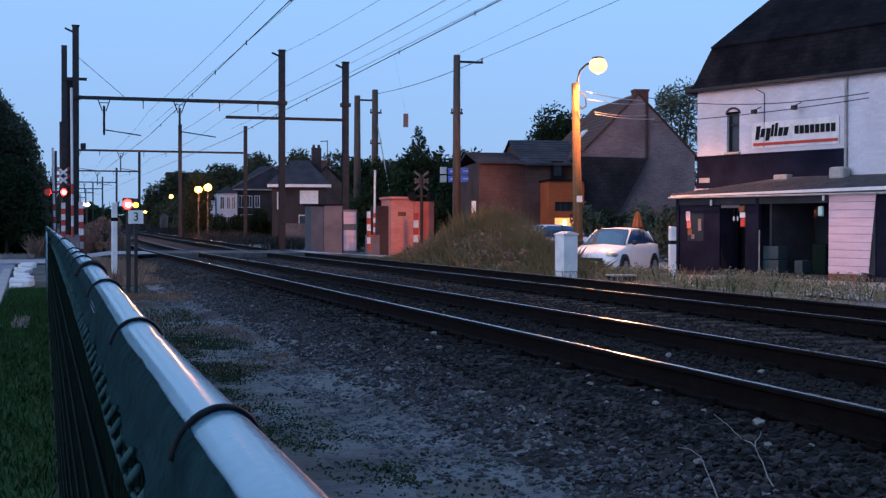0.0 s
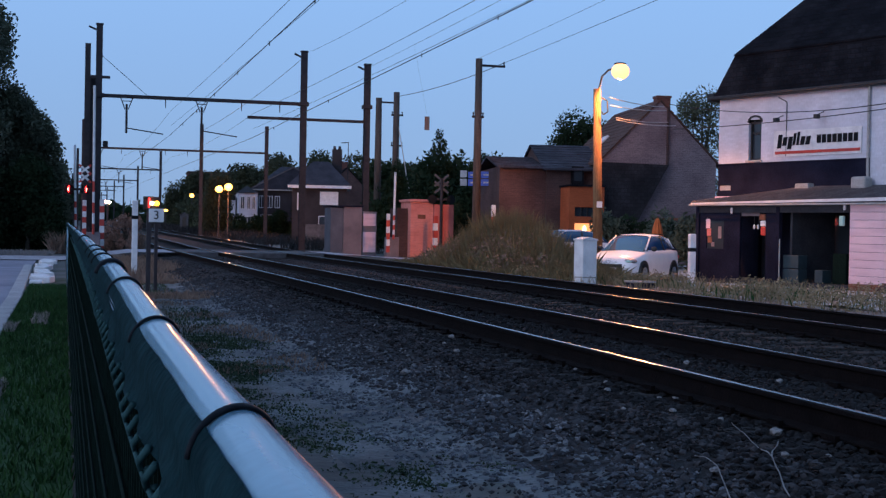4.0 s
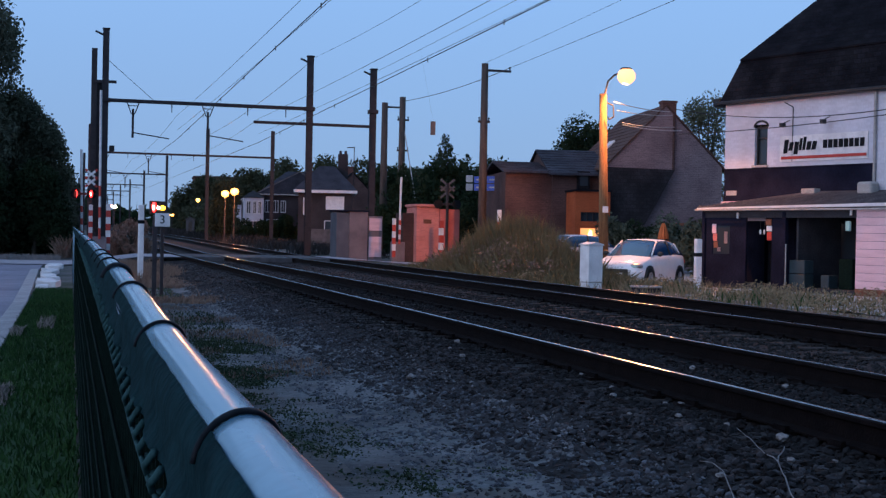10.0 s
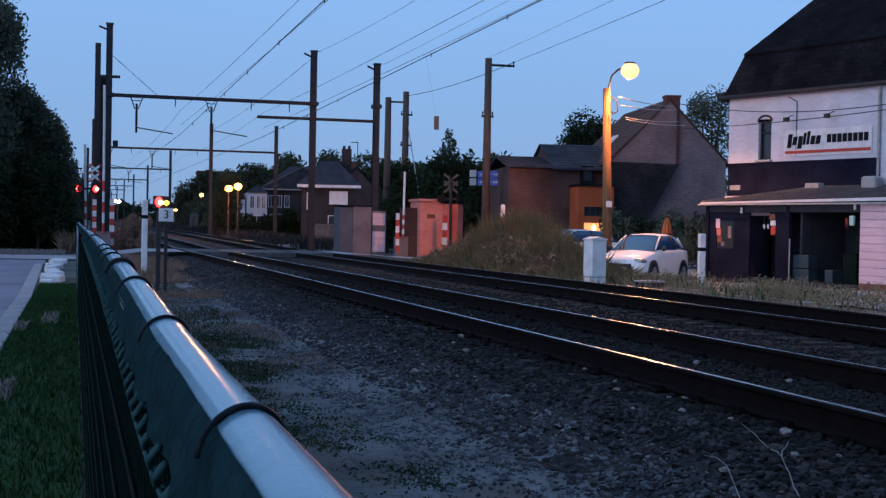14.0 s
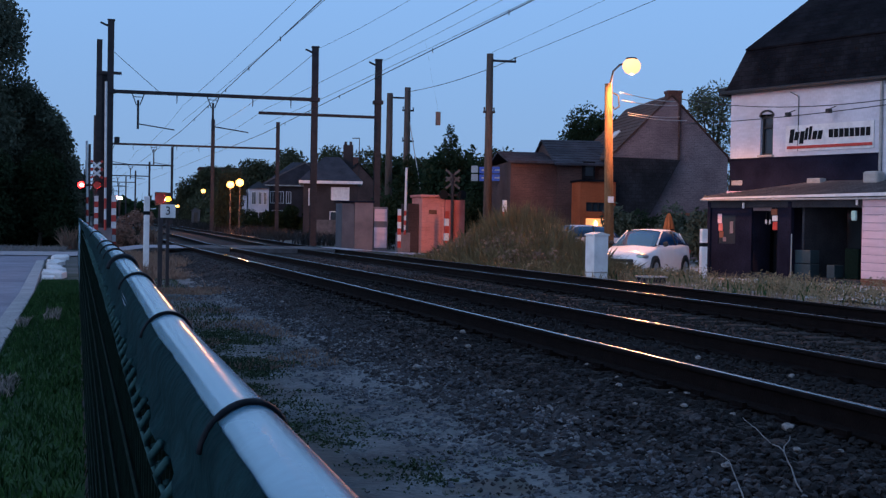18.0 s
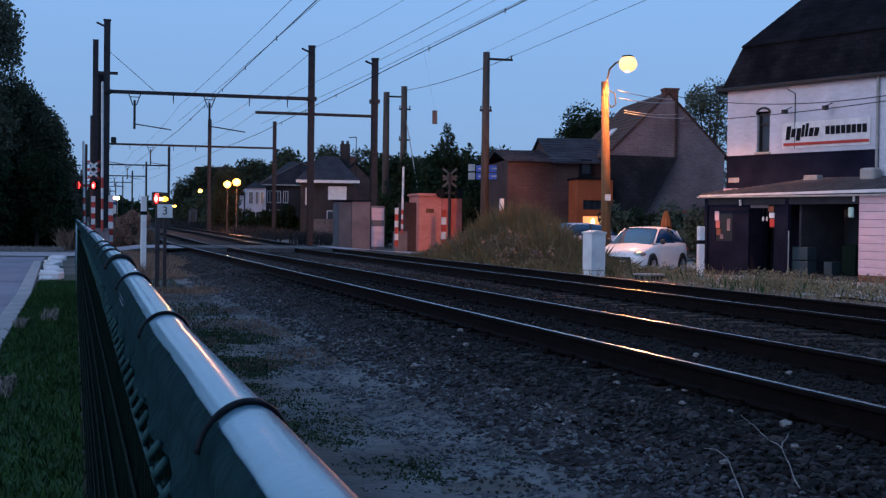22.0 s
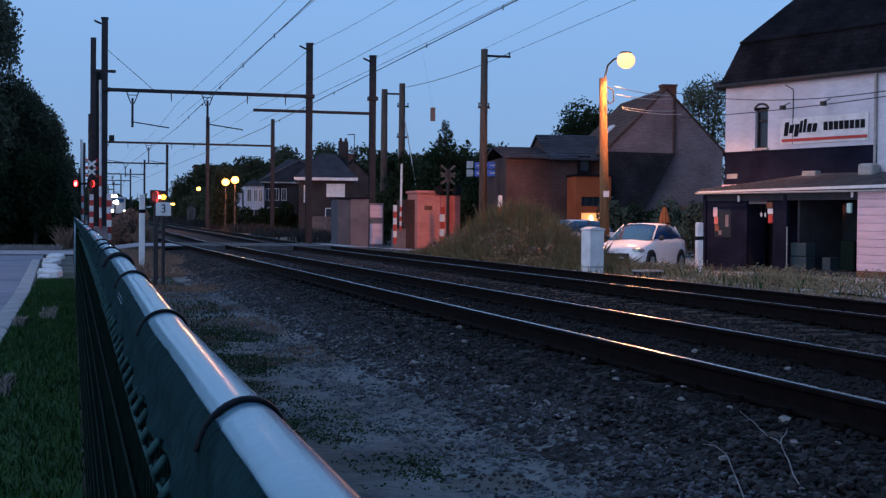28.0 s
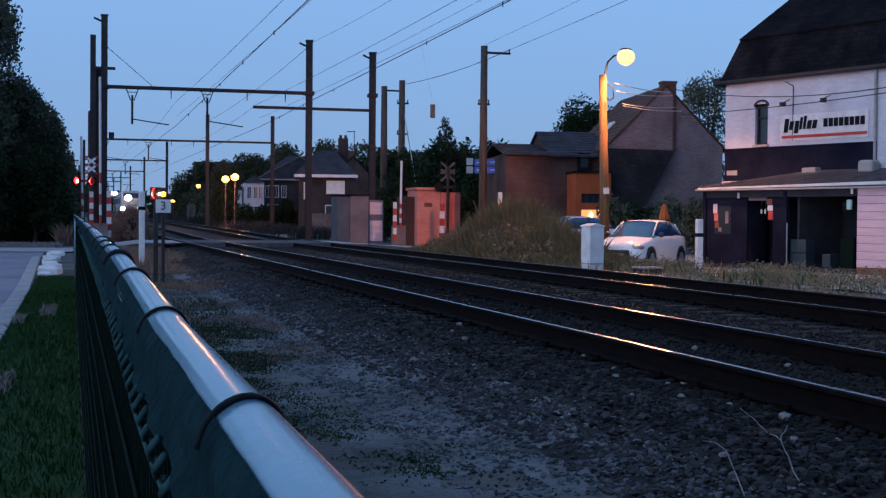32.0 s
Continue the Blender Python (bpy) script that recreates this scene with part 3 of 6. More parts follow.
def icosa():
    bm = bmesh.new()
    bmesh.ops.create_icosphere(bm, subdivisions=1, radius=1.0)
    v, f = np.array([tuple(p.co) for p in bm.verts]), np.array([[p.index for p in t.verts] for t in bm.faces])
    bm.free()
    return v, f


ICOSA = icosa()


def stones(name, rng, n, region, r0, r1, mat, label, height, dense=None, form=OCTA):
    """Many loose angular stones, spread over s and d, lying on the given height."""
    ang, tri = form
    k = len(ang)
    s = region[0] + (region[1] - region[0]) * rng.uniform(0, 1, n) ** (dense or 1.0)
    d = rng.uniform(region[2], region[3], n)
    z = np.array([height(a, b) + rise(a) for a, b in zip(s, d)])
    r = r0 + (r1 - r0) * rng.uniform(0, 1, (n, 1, 1)) ** 1.6
    v = ang[None] * rng.uniform(0.62, 1.2, (n, k, 1)) * r + rng.normal(0, 0.13, (n, k, 3)) * r
    v[:, :, 0] *= rng.uniform(0.75, 1.35, (n, 1))
    v[:, :, 2] *= rng.uniform(0.5, 0.85, (n, 1))
    c = np.stack([d * CP - s * SP, d * SP + s * CP, z + r[:, 0, 0] * 0.35], 1)
    spin, tip = rng.uniform(0, 6.28, n), rng.normal(0, 0.35, n)
    x, zz = v[:, :, 0].copy(), v[:, :, 2].copy()
    v[:, :, 0] = x * np.cos(tip)[:, None] - zz * np.sin(tip)[:, None]
    v[:, :, 2] = x * np.sin(tip)[:, None] + zz * np.cos(tip)[:, None]
    x, y = v[:, :, 0].copy(), v[:, :, 1].copy()
    v[:, :, 0] = x * np.cos(spin)[:, None] - y * np.sin(spin)[:, None]
    v[:, :, 1] = x * np.sin(spin)[:, None] + y * np.cos(spin)[:, None]
    v = (v + c[:, None]).reshape(-1, 3)
    f = (tri[None] + k * np.arange(n)[:, None, None]).reshape(-1, 3)
    return tagged(raw(name, v, f, mat), label, "gravel", kind="stuff")


rng = np.random.default_rng(5)
def foot_level(s, d):
    return max(land(s, d), bed_height(s, d) if d > 2.35 else -1)


stones("ballast_stones", rng, 6500, (3.5, 14, 2.5, 3.7), 0.010, 0.032, M_STONE, "grey ballast stones on the near shoulder", bed_height, 1.2, ICOSA)
stones("ballast_stones", rng, 5000, (14, 32, 2.55, 3.7), 0.014, 0.034, M_STONE, "grey ballast stones on the shoulder", bed_height, 1.2)
stones("ballast_stones", rng, 6500, (3.5, 14, 1.9, 3.1), 0.006, 0.022, M_STONE_DUSTY, "dusty pale grey stones at the near foot of the ballast", foot_level, 1.2, ICOSA)
stones("ballast_stones", rng, 4500, (14, 30, 1.9, 3.15), 0.010, 0.026, M_STONE_DUSTY, "dusty pale grey stones at the foot of the ballast", foot_level)
stones("ballast_stones", rng, 15000, (4, 14, 3.3, 6.2), 0.012, 0.036, M_STONE_DARK, "dark grey crushed ballast stones close by", bed_height, 1.2, ICOSA)
stones("ballast_stones", rng, 9000, (14, 32, 3.42, 6.3), 0.016, 0.04, M_STONE_DARK, "dark grey crushed ballast stones", bed_height, 1.2)
stones("ballast_stones", rng, 24000, (5, 34, 5.9, 11.4), 0.014, 0.038, M_STONE_BROWN, "brownish crushed ballast stones of the far track", bed_height, 1.3)
stones("ballast_stones", rng, 7000, (30, 51, 2.5, 11.4), 0.03, 0.055, M_STONE, "dark grey crushed ballast stones farther on", bed_height)
near = np.random.default_rng(17)
bed = bpy.data.objects["ballast_bed"]
near_mesh = []
for k in range(6):
    bm = ball(bmesh.new(), (0, 0, 0), 1.0, 1)
    for v in bm.verts:
        v.co *= near.uniform(0.72, 1.18)
        v.co.z *= 0.7
    near_mesh.append(mesh_of("ballast_stone", bm, M_STONE_DUSTY if k < 2 else M_STONE_DARK))
for k in range(300):
    a, b, r = near.uniform(5.6, 10.5), near.uniform(2.2, 4.1), near.uniform(0.014, 0.034)
    o = new("ballast_stone", near_mesh[int(near.integers(0, 2)) if b < 3.0 else int(near.integers(2, 6))])
    o.parent = bed
    o.matrix_world = at(a, b, bed_height(a, b) + r * 0.45, near.uniform(0, 360)) @ Matrix.Diagonal((r, r * near.uniform(0.7, 1.2), r, 1))
edge = np.random.default_rng(8)
for side, mid, spread in ((0, 2.35, 0.28), (1, 11.6, 0.3)):
    stones("ballast_stones", edge, 3500, (2, 30, mid - spread * 1.2, mid + spread * 2), 0.007, 0.022, M_STONE, "ballast stones spilled at the foot of the bed",
           lambda s, d: max(land(s, d), bed_height(s, d)) if noise.noise(Vector((s * 0.8, d * 1.5, 9))) > -0.12 else -0.2, 1.2)
stones("pale_grit", edge, 5000, (7.5, 14.5, 2.0, 3.15), 0.006, 0.024, M_GRIT, "patch of pale grit on the foot of the ballast",
       lambda s, d: max(land(s, d), bed_height(s, d)) if noise.noise(Vector((s * 0.9, d * 1.3, 2))) > 0.0 else -0.2)
stones("scattered_gravel", rng, 4500, (3, 26, 1.5, 3.3), 0.005, 0.020, M_GRIT, "loose grey gravel at the foot of the ballast", lambda s, d: max(land(s, d), bed_height(s, d) if d > 2.35 else -1))
pale_mesh = []
for k in range(4):
    bm = ball(bmesh.new(), (0, 0, 0), 0.036, 2)
    for v in bm.verts:
        v.co *= 0.95 + 0.45 * noise.noise(v.co * 38 + Vector((k * 7.3, 0, 0)))
        v.co.z *= 0.65
    pale_mesh.append(mesh_of("pale_stone", bm, M_STONE_PALE))
PALE = [(13.94, 4.02, 1.0), (10.69, 5.20, 0.9), (9.05, 3.78, 0.8), (6.9, 3.92, 1.1), (20.9, 3.1, 0.8), (11.5, 2.9, 1.1), (12.3, 3.6, 0.9), (9.2, 5.25, 0.8),
        (7.58, 3.93, 0.6), (6.23, 3.2, 0.7), (6.19, 3.82, 0.55), (6.27, 3.62, 0.7), (7.07, 4.02, 0.5), (8.26, 3.57, 0.5), (8.7, 4.03, 0.6), (9.6, 4.0, 0.6), (8.6, 4.1, 0.7), (13.1, 3.7, 0.6), (12.6, 4.1, 0.9), (15.8, 3.6, 0.6), (17.0, 3.9, 0.6), (10.5, 4.1, 0.6), (8.0, 3.8, 0.7)]
for i, (s, d, k) in enumerate(PALE):
    o = new("pale_stone", pale_mesh[i % 4])
    o.matrix_world = at(s, d, bed_height(s, d) + 0.03 * k, 40 * i) @ Matrix.Diagonal((k, k, k, 1))
    tagged(o, "pale angular stone lying on the dark ballast", "stone", "pale stones on the ballast")


# ---- fence with its tubular top rail ----
def rail_height(y):
    """The top rail climbs gently with the land."""
    return float(np.interp(y, [-7, 0.6, 1.5, 2.2, 3.4, 4.4, 8.4, 14, 39, 46], [1.165, 1.183, 1.188, 1.203, 1.218, 1.224, 1.245, 1.262, 1.338, 1.35]))


def fence():
    ob = thing("fence", at(0, 0.106), "green wire mesh fence with a tubular top rail and a screen strip", "fence", kind="structure")
    r, y0, y1 = 0.0300, -7.0, 46.0
    bm = bmesh.new()
    rings, seg = [], 32
    ys = [-7.0, -3.0, -1.2, 0.3, 0.6, 0.9, 1.2, 1.4, 1.5, 1.6, 1.8, 2.0, 2.2, 2.5, 3.0, 3.4, 3.9, 4.4, 5.4, 6.6, 8.4, 11, 14, 20, 26, 33, 40, 46]
    for y in ys:
        wob, zt = 0.0010 * math.sin(y * 2.1), rail_height(y)
        rings.append([bm.verts.new((r * math.cos(2 * math.pi * i / seg) + wob, y, zt + r * math.sin(2 * math.pi * i / seg))) for i in range(seg)])
    for a, b in zip(rings, rings[1:]):
        for i in range(seg):
            j = (i + 1) % seg
            bm.faces.new((a[i], a[j], b[j], b[i]))
    rail = part("top_rail", bm, M_TUBE, ob, "glossy dark green steel tube", True)

    def band(y, tube):
        """A tie laid over the tube, its end tucked under the strip."""
        bmb, zt = bmesh.new(), rail_height(y)
        ring = []
        for i in range(28):
            a = radians(-100 + 272 * i / 27)
            ring.append([bmb.verts.new(((r + 0.0018 + tube * math.cos(b)) * math.cos(a), y + tube * 1.6 * math.sin(b) + 0.03 * math.cos(a), zt + (r + 0.0018 + tube * math.cos(b)) * math.sin(a)))
                         for b in (0, 1.26, 2.51, 3.77, 5.03)])
        for i in range(27):
            for j in range(5):
                bmb.faces.new((ring[i][j], ring[i + 1][j], ring[i + 1][(j + 1) % 5], ring[i][(j + 1) % 5]))
        bmb.faces.new(ring[0][::-1]), bmb.faces.new(ring[-1])
        part("tie_band", bmb, M_BAND, rail, "black wire tie", True)

    for y, tube in ((0.862, 0.0024), (1.63, 0.0023), (2.45, 0.0030), (3.2, 0.008), (3.85, 0.0028), (4.35, 0.003), (4.95, 0.003), (7.4, 0.005), (11.4, 0.005), (18, 0.006)):
        band(y, tube)
    # screen strip laid over one side of the tube, slack below it, with loops along its lower edge
    bm = bmesh.new()
    rows = []
    y = -7.0
    while y < 44:
        step = 0.035 if y < 5 else 0.1 if y < 12 else 0.6
        sag = 0.004 * math.sin(y * 2 * math.pi / 0.29) + 0.003 * noise.noise(Vector((y * 5, 0, 2)))
        lap = 132 + 3 * noise.noise(Vector((y * 3, 4, 2))) + 2.5 * noise.noise(Vector((y * 17, 1, 2)))
        zt = rail_height(y)
        low_edge = zt - 0.038
        ring = [((r + 0.0012) * math.cos(radians(a)), zt + (r + 0.0012) * math.sin(radians(a))) for a in (lap, 145, 160, 176, 194)]
        x1, z1 = ring[-1]
        ring += [(x1 - 0.002 * q + 0.002 * math.sin(y * 21.7 + q * 1.3) * q, z1 + (low_edge + sag - z1) * q / 3) for q in (1, 2, 3)]
        rows.append([bm.verts.new((x, y, z)) for x, z in ring])
        y += step
    for a, b in zip(rows, rows[1:]):
        for q in range(7):
            bm.faces.new((a[q], a[q + 1], b[q + 1], b[q]))
    bmesh.ops.solidify(bm, geom=bm.faces[:], thickness=-0.0012)
    strip = part("screen_strip", bm, M_SCREEN, ob, "dark teal screen strip tied over the tube", True)
    # a cord runs under the strip, laced to it in short loops
    cord = [(-0.041 + 0.0015 * math.sin(k * 0.9), -6.9 + 0.11 * k, rail_height(-6.9 + 0.11 * k) - 0.058 + 0.002 * math.sin(k * 1.7)) for k in range(184)]
    bm = bmesh.new()
    tube_path(bm, [Vector(p) for p in cord], 0.0026, 6)
    part("edge_cord", bm, M_LOOP, strip, "teal cord laced below the strip", True)
    yy, i = 0.35, 0
    while yy < 9:
        bm, z = bmesh.new(), rail_height(yy)
        tube_path(bm, [Vector((-0.037, yy, z - 0.034)), Vector((-0.044, yy + 0.018, z - 0.048)), Vector((-0.041, yy + 0.03, z - 0.058)), Vector((-0.035, yy + 0.02, z - 0.055))], 0.0034, 6)
        part("edge_loop", bm, M_LOOP, strip, "", True)
        yy += 0.085 + 0.012 * math.sin(i * 3.1)
        i += 1
    # wire mesh
    bm = bmesh.new()
    yy = -6.9
    while yy < 24:
        w = 0.003 if yy < 6 else 0.008
        box(bm, (-0.022 - w, yy - w, 0.0), (-0.022 + w, yy + w, rail_height(yy) - 0.025))
        yy += 0.055 if yy < 6 else 0.13 if yy < 12 else 0.3
    part("vertical_wires", bm, M_MESH, ob)
    for k in range(8):
        part("horizontal_wire", R((-0.029, y0, 0.05 + k * 0.135), (-0.029, y1, 0.05 + k * 0.135), 0.0035, None, 5), M_MESH, ob)
    for s in (-6.0, -3.4, -0.8, 1.8, 4.2, 6.8, 10.5, 13, 15.6, 18.2, 20.8, 23.4, 26, 28.6, 31.2, 36, 41):
        part("post", R((0.0, s, -0.2), (0.0, s, rail_height(s) - 0.025), 0.022, None, 10), M_TUBE, ob)
    woven = mesh_of("woven_strip", B((-0.020, 0.0, 0.02), (-0.014, 0.15, 1.15)), M_MESH)
    for k in range(195):
        o = new("woven_strip", woven)
        o.parent, o.location, o.scale = ob, (0, -6.8 + k * 0.16, 0), (1, 1, rail_height(-6.8 + k * 0.16) / 1.185)
    return ob


fence()


# ---- overhead line ----
def h_mast(bm, x, y, z0, z1, w=0.3):
    t = 0.02
    box(bm, (x - w / 2, y - w / 2, z0), (x + w / 2, y - w / 2 + t, z1))
    box(bm, (x - w / 2, y + w / 2 - t, z0), (x + w / 2, y + w / 2, z1))
    box(bm, (x - t, y - w / 2 + t, z0), (x + t, y + w / 2 - t, z1))
    return bm


def portal(s, tops, left=1.53, mid=11.5, right=14.75, near=False):
    ob = thing("catenary_portal", at(s, 0), "dark rusty steel gantry carrying the overhead line across the tracks", "catenary gantry", "catenary gantries")
    for x, z in zip((left, mid, right), tops):
        if z:
            m = part("mast", h_mast(bmesh.new(), x, 0, -0.2, z, 0.30), M_STEEL, ob)
            if near:
                part("clamp", B((x - 0.24, -0.22, 7.42), (x + 0.24, 0.22, 7.62), 0.02), M_STEEL, m)
                part("cap", B((x - 0.18, -0.18, z), (x + 0.18, 0.18, z + 0.06)), M_STEEL, m)
                part("insulator", R((x - 0.15, 0, z - 0.25), (x - 0.5, 0, z - 0.1), 0.05, 0.05, 8), M_STEEL, m)
    part("beam", B((left - 0.1, -0.09, 7.44), ((mid if near or not tops[2] else right) + 0.15, 0.09, 7.61), 0.01), M_STEEL, ob)
    if near:
        part("beam", B((8.7, -0.08, 6.69), (right + 0.15, 0.08, 6.83), 0.01), M_STEEL, ob)
    for x in (2.85, 6.45):
        bm = bmesh.new()
        rod(bm, (x - 0.28, 0, 7.44), (x - 0.08, 0, 6.9), 0.025, None, 6)
        rod(bm, (x + 0.28, 0, 7.44), (x + 0.08, 0, 6.9), 0.025, None, 6)
        rod(bm, (x - 0.2, 0, 7.3), (x + 0.2, 0, 7.3), 0.02, None, 6)
        rod(bm, (x, 0, 7.15), (x, 0, 5.75), 0.055, None, 8)
        part("drop_post", bm, M_STEEL, ob)
        part("registration_arm", R((x, 0, 6.0), (x + 1.75, 0, 5.76), 0.028, None, 6), M_STEEL, ob)
    for x in (4.7, 8.4, 10.3):
        part("hanger", R((x, 0, 7.44), (x, 0, 7.05), 0.03, 0.02, 6), M_STEEL, ob)
    return ob


portal(67.5, (10.92, 10.13, 9.65), near=True)
for k, s in enumerate((120, 172, 226, 280, 334, 390, 450, 510)):
    portal(s, (9.9, 9.9, 9.9 if k < 1 else 0), right=17.2)


def track_wire(name, d, z, r, s0, s1, label):
    bm = bmesh.new()
    stops = [s0, *[s for s in (20, 67.5, 120, 172, 226, 280, 334, 390) if s0 < s < s1], s1]
    tube_path(bm, [W(a, d, z + (67.5 - a) * (0.0082 if d < 6 else 0.0056) if a < 67.5 else z) for a in stops], r)
    return single(name, bm, M_WIRE, Matrix.Identity(4), label, "wire", "overhead wires")


for d in (4.97, 8.98):
    contact = track_wire("contact_wire", d, 5.76, 0.012, -15, 390, "taut dark contact wire over the track")
    cable("auxiliary_wire", W(-15, d, 6.2), W(67.5, d, 6.2), 0.006, 0.2, M_WIRE, "thin auxiliary wire above the contact wire", "overhead wires", 24)
    for k in range(12):
        sk = -11 + k * 6.5
        c = W(sk, d, 5.76 + (67.5 - sk) * (0.0082 if d < 6 else 0.0056))
        part("clip", B((c.x - 0.012, c.y - 0.03, c.z - 0.05), (c.x + 0.012, c.y + 0.03, c.z + 0.06)), M_WIRE, contact)
    for a, b in ((-15, 67.5), (67.5, 120), (120, 172), (172, 226), (226, 280)):
        cable("messenger_wire", W(a, d, 6.95), W(b, d, 6.95), 0.007, 0.35, M_WIRE, "thin sagging messenger wire over the track", "overhead wires")
cable("feeder_wire", W(59.0, 19.3, 9.1), W(6, 17.0, 9.1), 0.009, 0.1, M_WIRE, "thin power wire running along the road", "power wires")
cable("feeder_wire", W(59.0, 19.3, 9.1), W(77.8, 18.78, 9.1), 0.016, 0.2, M_WIRE, "thin power wire between two poles", "power wires")
cable("feeder_wire", W(67, 11.5, 10.0), W(10, 11.5, 9.9), 0.007, 0.6, M_WIRE, "thin wire from the top of a gantry mast", "power wires")
cable("feeder_wire", W(67, 14.75, 9.5), W(-5, 14.75, 10.1), 0.007, 0.2, M_WIRE, "thin wire from the top of a gantry mast", "power wires")
cable("feeder_wire", W(67.5, 11.5, 9.9), W(120, 11.5, 9.3), 0.012, 0.3, M_WIRE, "thin wire between two gantry masts", "power wires")
cable("feeder_wire", W(59.3, 18.1, 9.25), W(10, 16.0, 9.4), 0.006, 0.1, M_WIRE, "thin power wire running along the road", "power wires")
cable("stay_wire", W(68, 1.55, 9.6), W(68, 3.9, 7.6), 0.014, 0.0, M_WIRE, "stay between mast top and gantry beam", "power wires")

back_mast = thing("lattice_mast", at(77.5, 1.15), "tall dark steel mast behind the crossing", "mast")
part("mast", h_mast(bmesh.new(), 0, 0, -0.1, 11.2, 0.30), M_STEEL, back_mast)
part("mast", h_mast(bmesh.new(), 0.32, 0.4, -0.1, 9.5, 0.34), M_STEEL, back_mast)
part("bracket", B((-0.1, -0.2, 9.3), (1.2, -0.05, 9.45)), M_STEEL, back_mast)


def wooden_pole(s, d, top, r, label, arms=()):
    ob = thing("utility_pole", at(s, d), label, "utility pole", "utility poles")
    part("pole", R((0, 0, -0.2), (0.0, 0, top), r, r * 0.75, 12), M_WOOD, ob, "", True)
    for z, x0, x1 in arms:
        part("crossarm", B((x0, -0.05, z - 0.05), (x1, 0.05, z + 0.05), 0.01), M_STEEL, ob)
        for x in (x0 + 0.05, x1 - 0.05):
            part("insulator", ball(R((x, 0, z), (x, 0, z + 0.16), 0.03, 0.03, 8), (x, 0, z + 0.17), 0.05, 1), M_BLACK, ob)
    return ob


wooden_pole(78.1, 17.78, 9.0, 0.24, "brown wooden pole of a twin transformer support", ((8.75, -0.1, 1.05),))
wooden_pole(77.8, 18.78, 9.35, 0.24, "brown wooden pole with small insulators", ((8.0, -0.3, 0.4), (6.2, -0.3, 0.4)))
wooden_pole(59.3, 18.15, 9.25, 0.21, "tall brown wooden pole with one side arm", ((8.95, -0.1, 1.25), (6.6, -0.28, 0.28)))
cable("stay_wire", W(77.8, 18.8, 8.0), W(76.5, 19.9, 0.3), 0.03, 0, M_WIREPALE, "pale stay wire bracing a pole", "power wires")
cable("stay_wire", W(77.8, 18.8, 6.2), W(76.5, 19.5, 0.3), 0.03, 0, M_WIREPALE, "pale stay wire bracing a pole", "power wires")

hanging = thing("hanging_sign", at(58, 15.4, 6.1), "small grey plate hanging from an overhead wire", "sign")
part("plate", B((-0.11, -0.02, -0.3), (0.11, 0.02, 0.3), 0.005), M_CORRUGATED, hanging)
part("hook", R((0, 0, 0.3), (-0.65, 0, 3.42), 0.002, None, 5), M_WIRE, hanging)


# ---- street lamp ----
def street_lamp():
    ob = thing("street_lamp", pose(5.10, 44.0, 0), "wooden street lamp pole with a lit sodium lantern", "street lamp")
    part("pole", R((0.06, 0, -0.2), (-0.09, 0, 6.05), 0.165, 0.12, 14), M_WOODPALE, ob, "rough wooden pole", True)
    bm = bmesh.new()
    pts = [(-0.02, 0, 5.5), (-0.02, 0, 6.1), (0.05, -0.10, 6.45), (0.22, -0.38, 6.62), (0.42, -0.62, 6.66)]
    for a, b in zip(pts, pts[1:]):
        rod(bm, a, b, 0.03, None, 8)
    part("bracket", bm, M_STEEL, ob)
    lantern = part("lantern", ball(bmesh.new(), (0.56, -0.62, 6.79), (0.20, 0.15, 0.06), 2), M_STEEL, ob)
    part("bowl", ball(bmesh.new(), (0.57, -0.62, 6.56), (0.29, 0.27, 0.27), 3), M_SODIUM, lantern, "glowing orange glass bowl", True).visible_shadow = False
    hook = bmesh.new()
    for a, b in zip([(0.02, -0.2, 5.75), (0.22, -0.2, 5.65), (0.25, -0.2, 5.3), (0.1, -0.2, 5.2)], [(0.22, -0.2, 5.65), (0.25, -0.2, 5.3), (0.1, -0.2, 5.2), (0.05, -0.2, 5.3)]):
        rod(hook, a, b, 0.02, None, 6)
    part("cable_loop", hook, M_WIRE, ob)
    part("number_plate", B((-0.05, -0.21, 2.2), (0.13, -0.19, 2.4)), M_WHITE, ob)
    return ob


street_lamp()
# stretch of cable near the lamp: pale wire colour stands for its light
for (x0, z0), (x1, z1) in (((5.4, 5.79), (7.76, 5.84)), ((5.48, 5.52), (7.84, 5.72)), ((5.65, 5.13), (7.92, 5.31)), ((5.66, 5.06), (8.18, 5.19))):
    cable("service_cable", (x0, 44.0, z0), (x1, 47.5, z1), 0.014, 0.06, M_WIREPALE, "service cable with lamplight put into its pale colour", "service cables")
for p, q, sag in (((7.71, 46.0, 5.79), (11.94, 36.0, 4.98), 0.27), ((7.86, 46.0, 4.95), (11.94, 36.0, 4.84), 0.08)):
    cable("service_cable", p, q, 0.014, sag, M_WIRE, "dark cable passing before the cafe", "service cables")

# ---- cafe ----
CAFE = pose(9.43, 46.10, 0, 0, 0, -56.6)          # its own x runs along the front, y into the house


def wall_with_hole(bm, x0, x1, z0, z1, y0, y1, holes):
    """A wall from x0 to x1 with openings (x, X, z, Z), thick from y0 to y1."""
    xs = sorted({x0, x1, *[h[0] for h in holes], *[h[1] for h in holes]})
    for a, b in zip(xs, xs[1:]):
        cuts = sorted((h[2], h[3]) for h in holes if h[0] <= a and h[1] >= b)
        z = z0
        for lo, hi in cuts + [(z1, z1)]:
            if lo > z:
                box(bm, (a, y0, z), (b, y1, lo))
            z = max(z, hi)
    bmesh.ops.remove_doubles(bm, verts=bm.verts, dist=0.0005)
    return bm


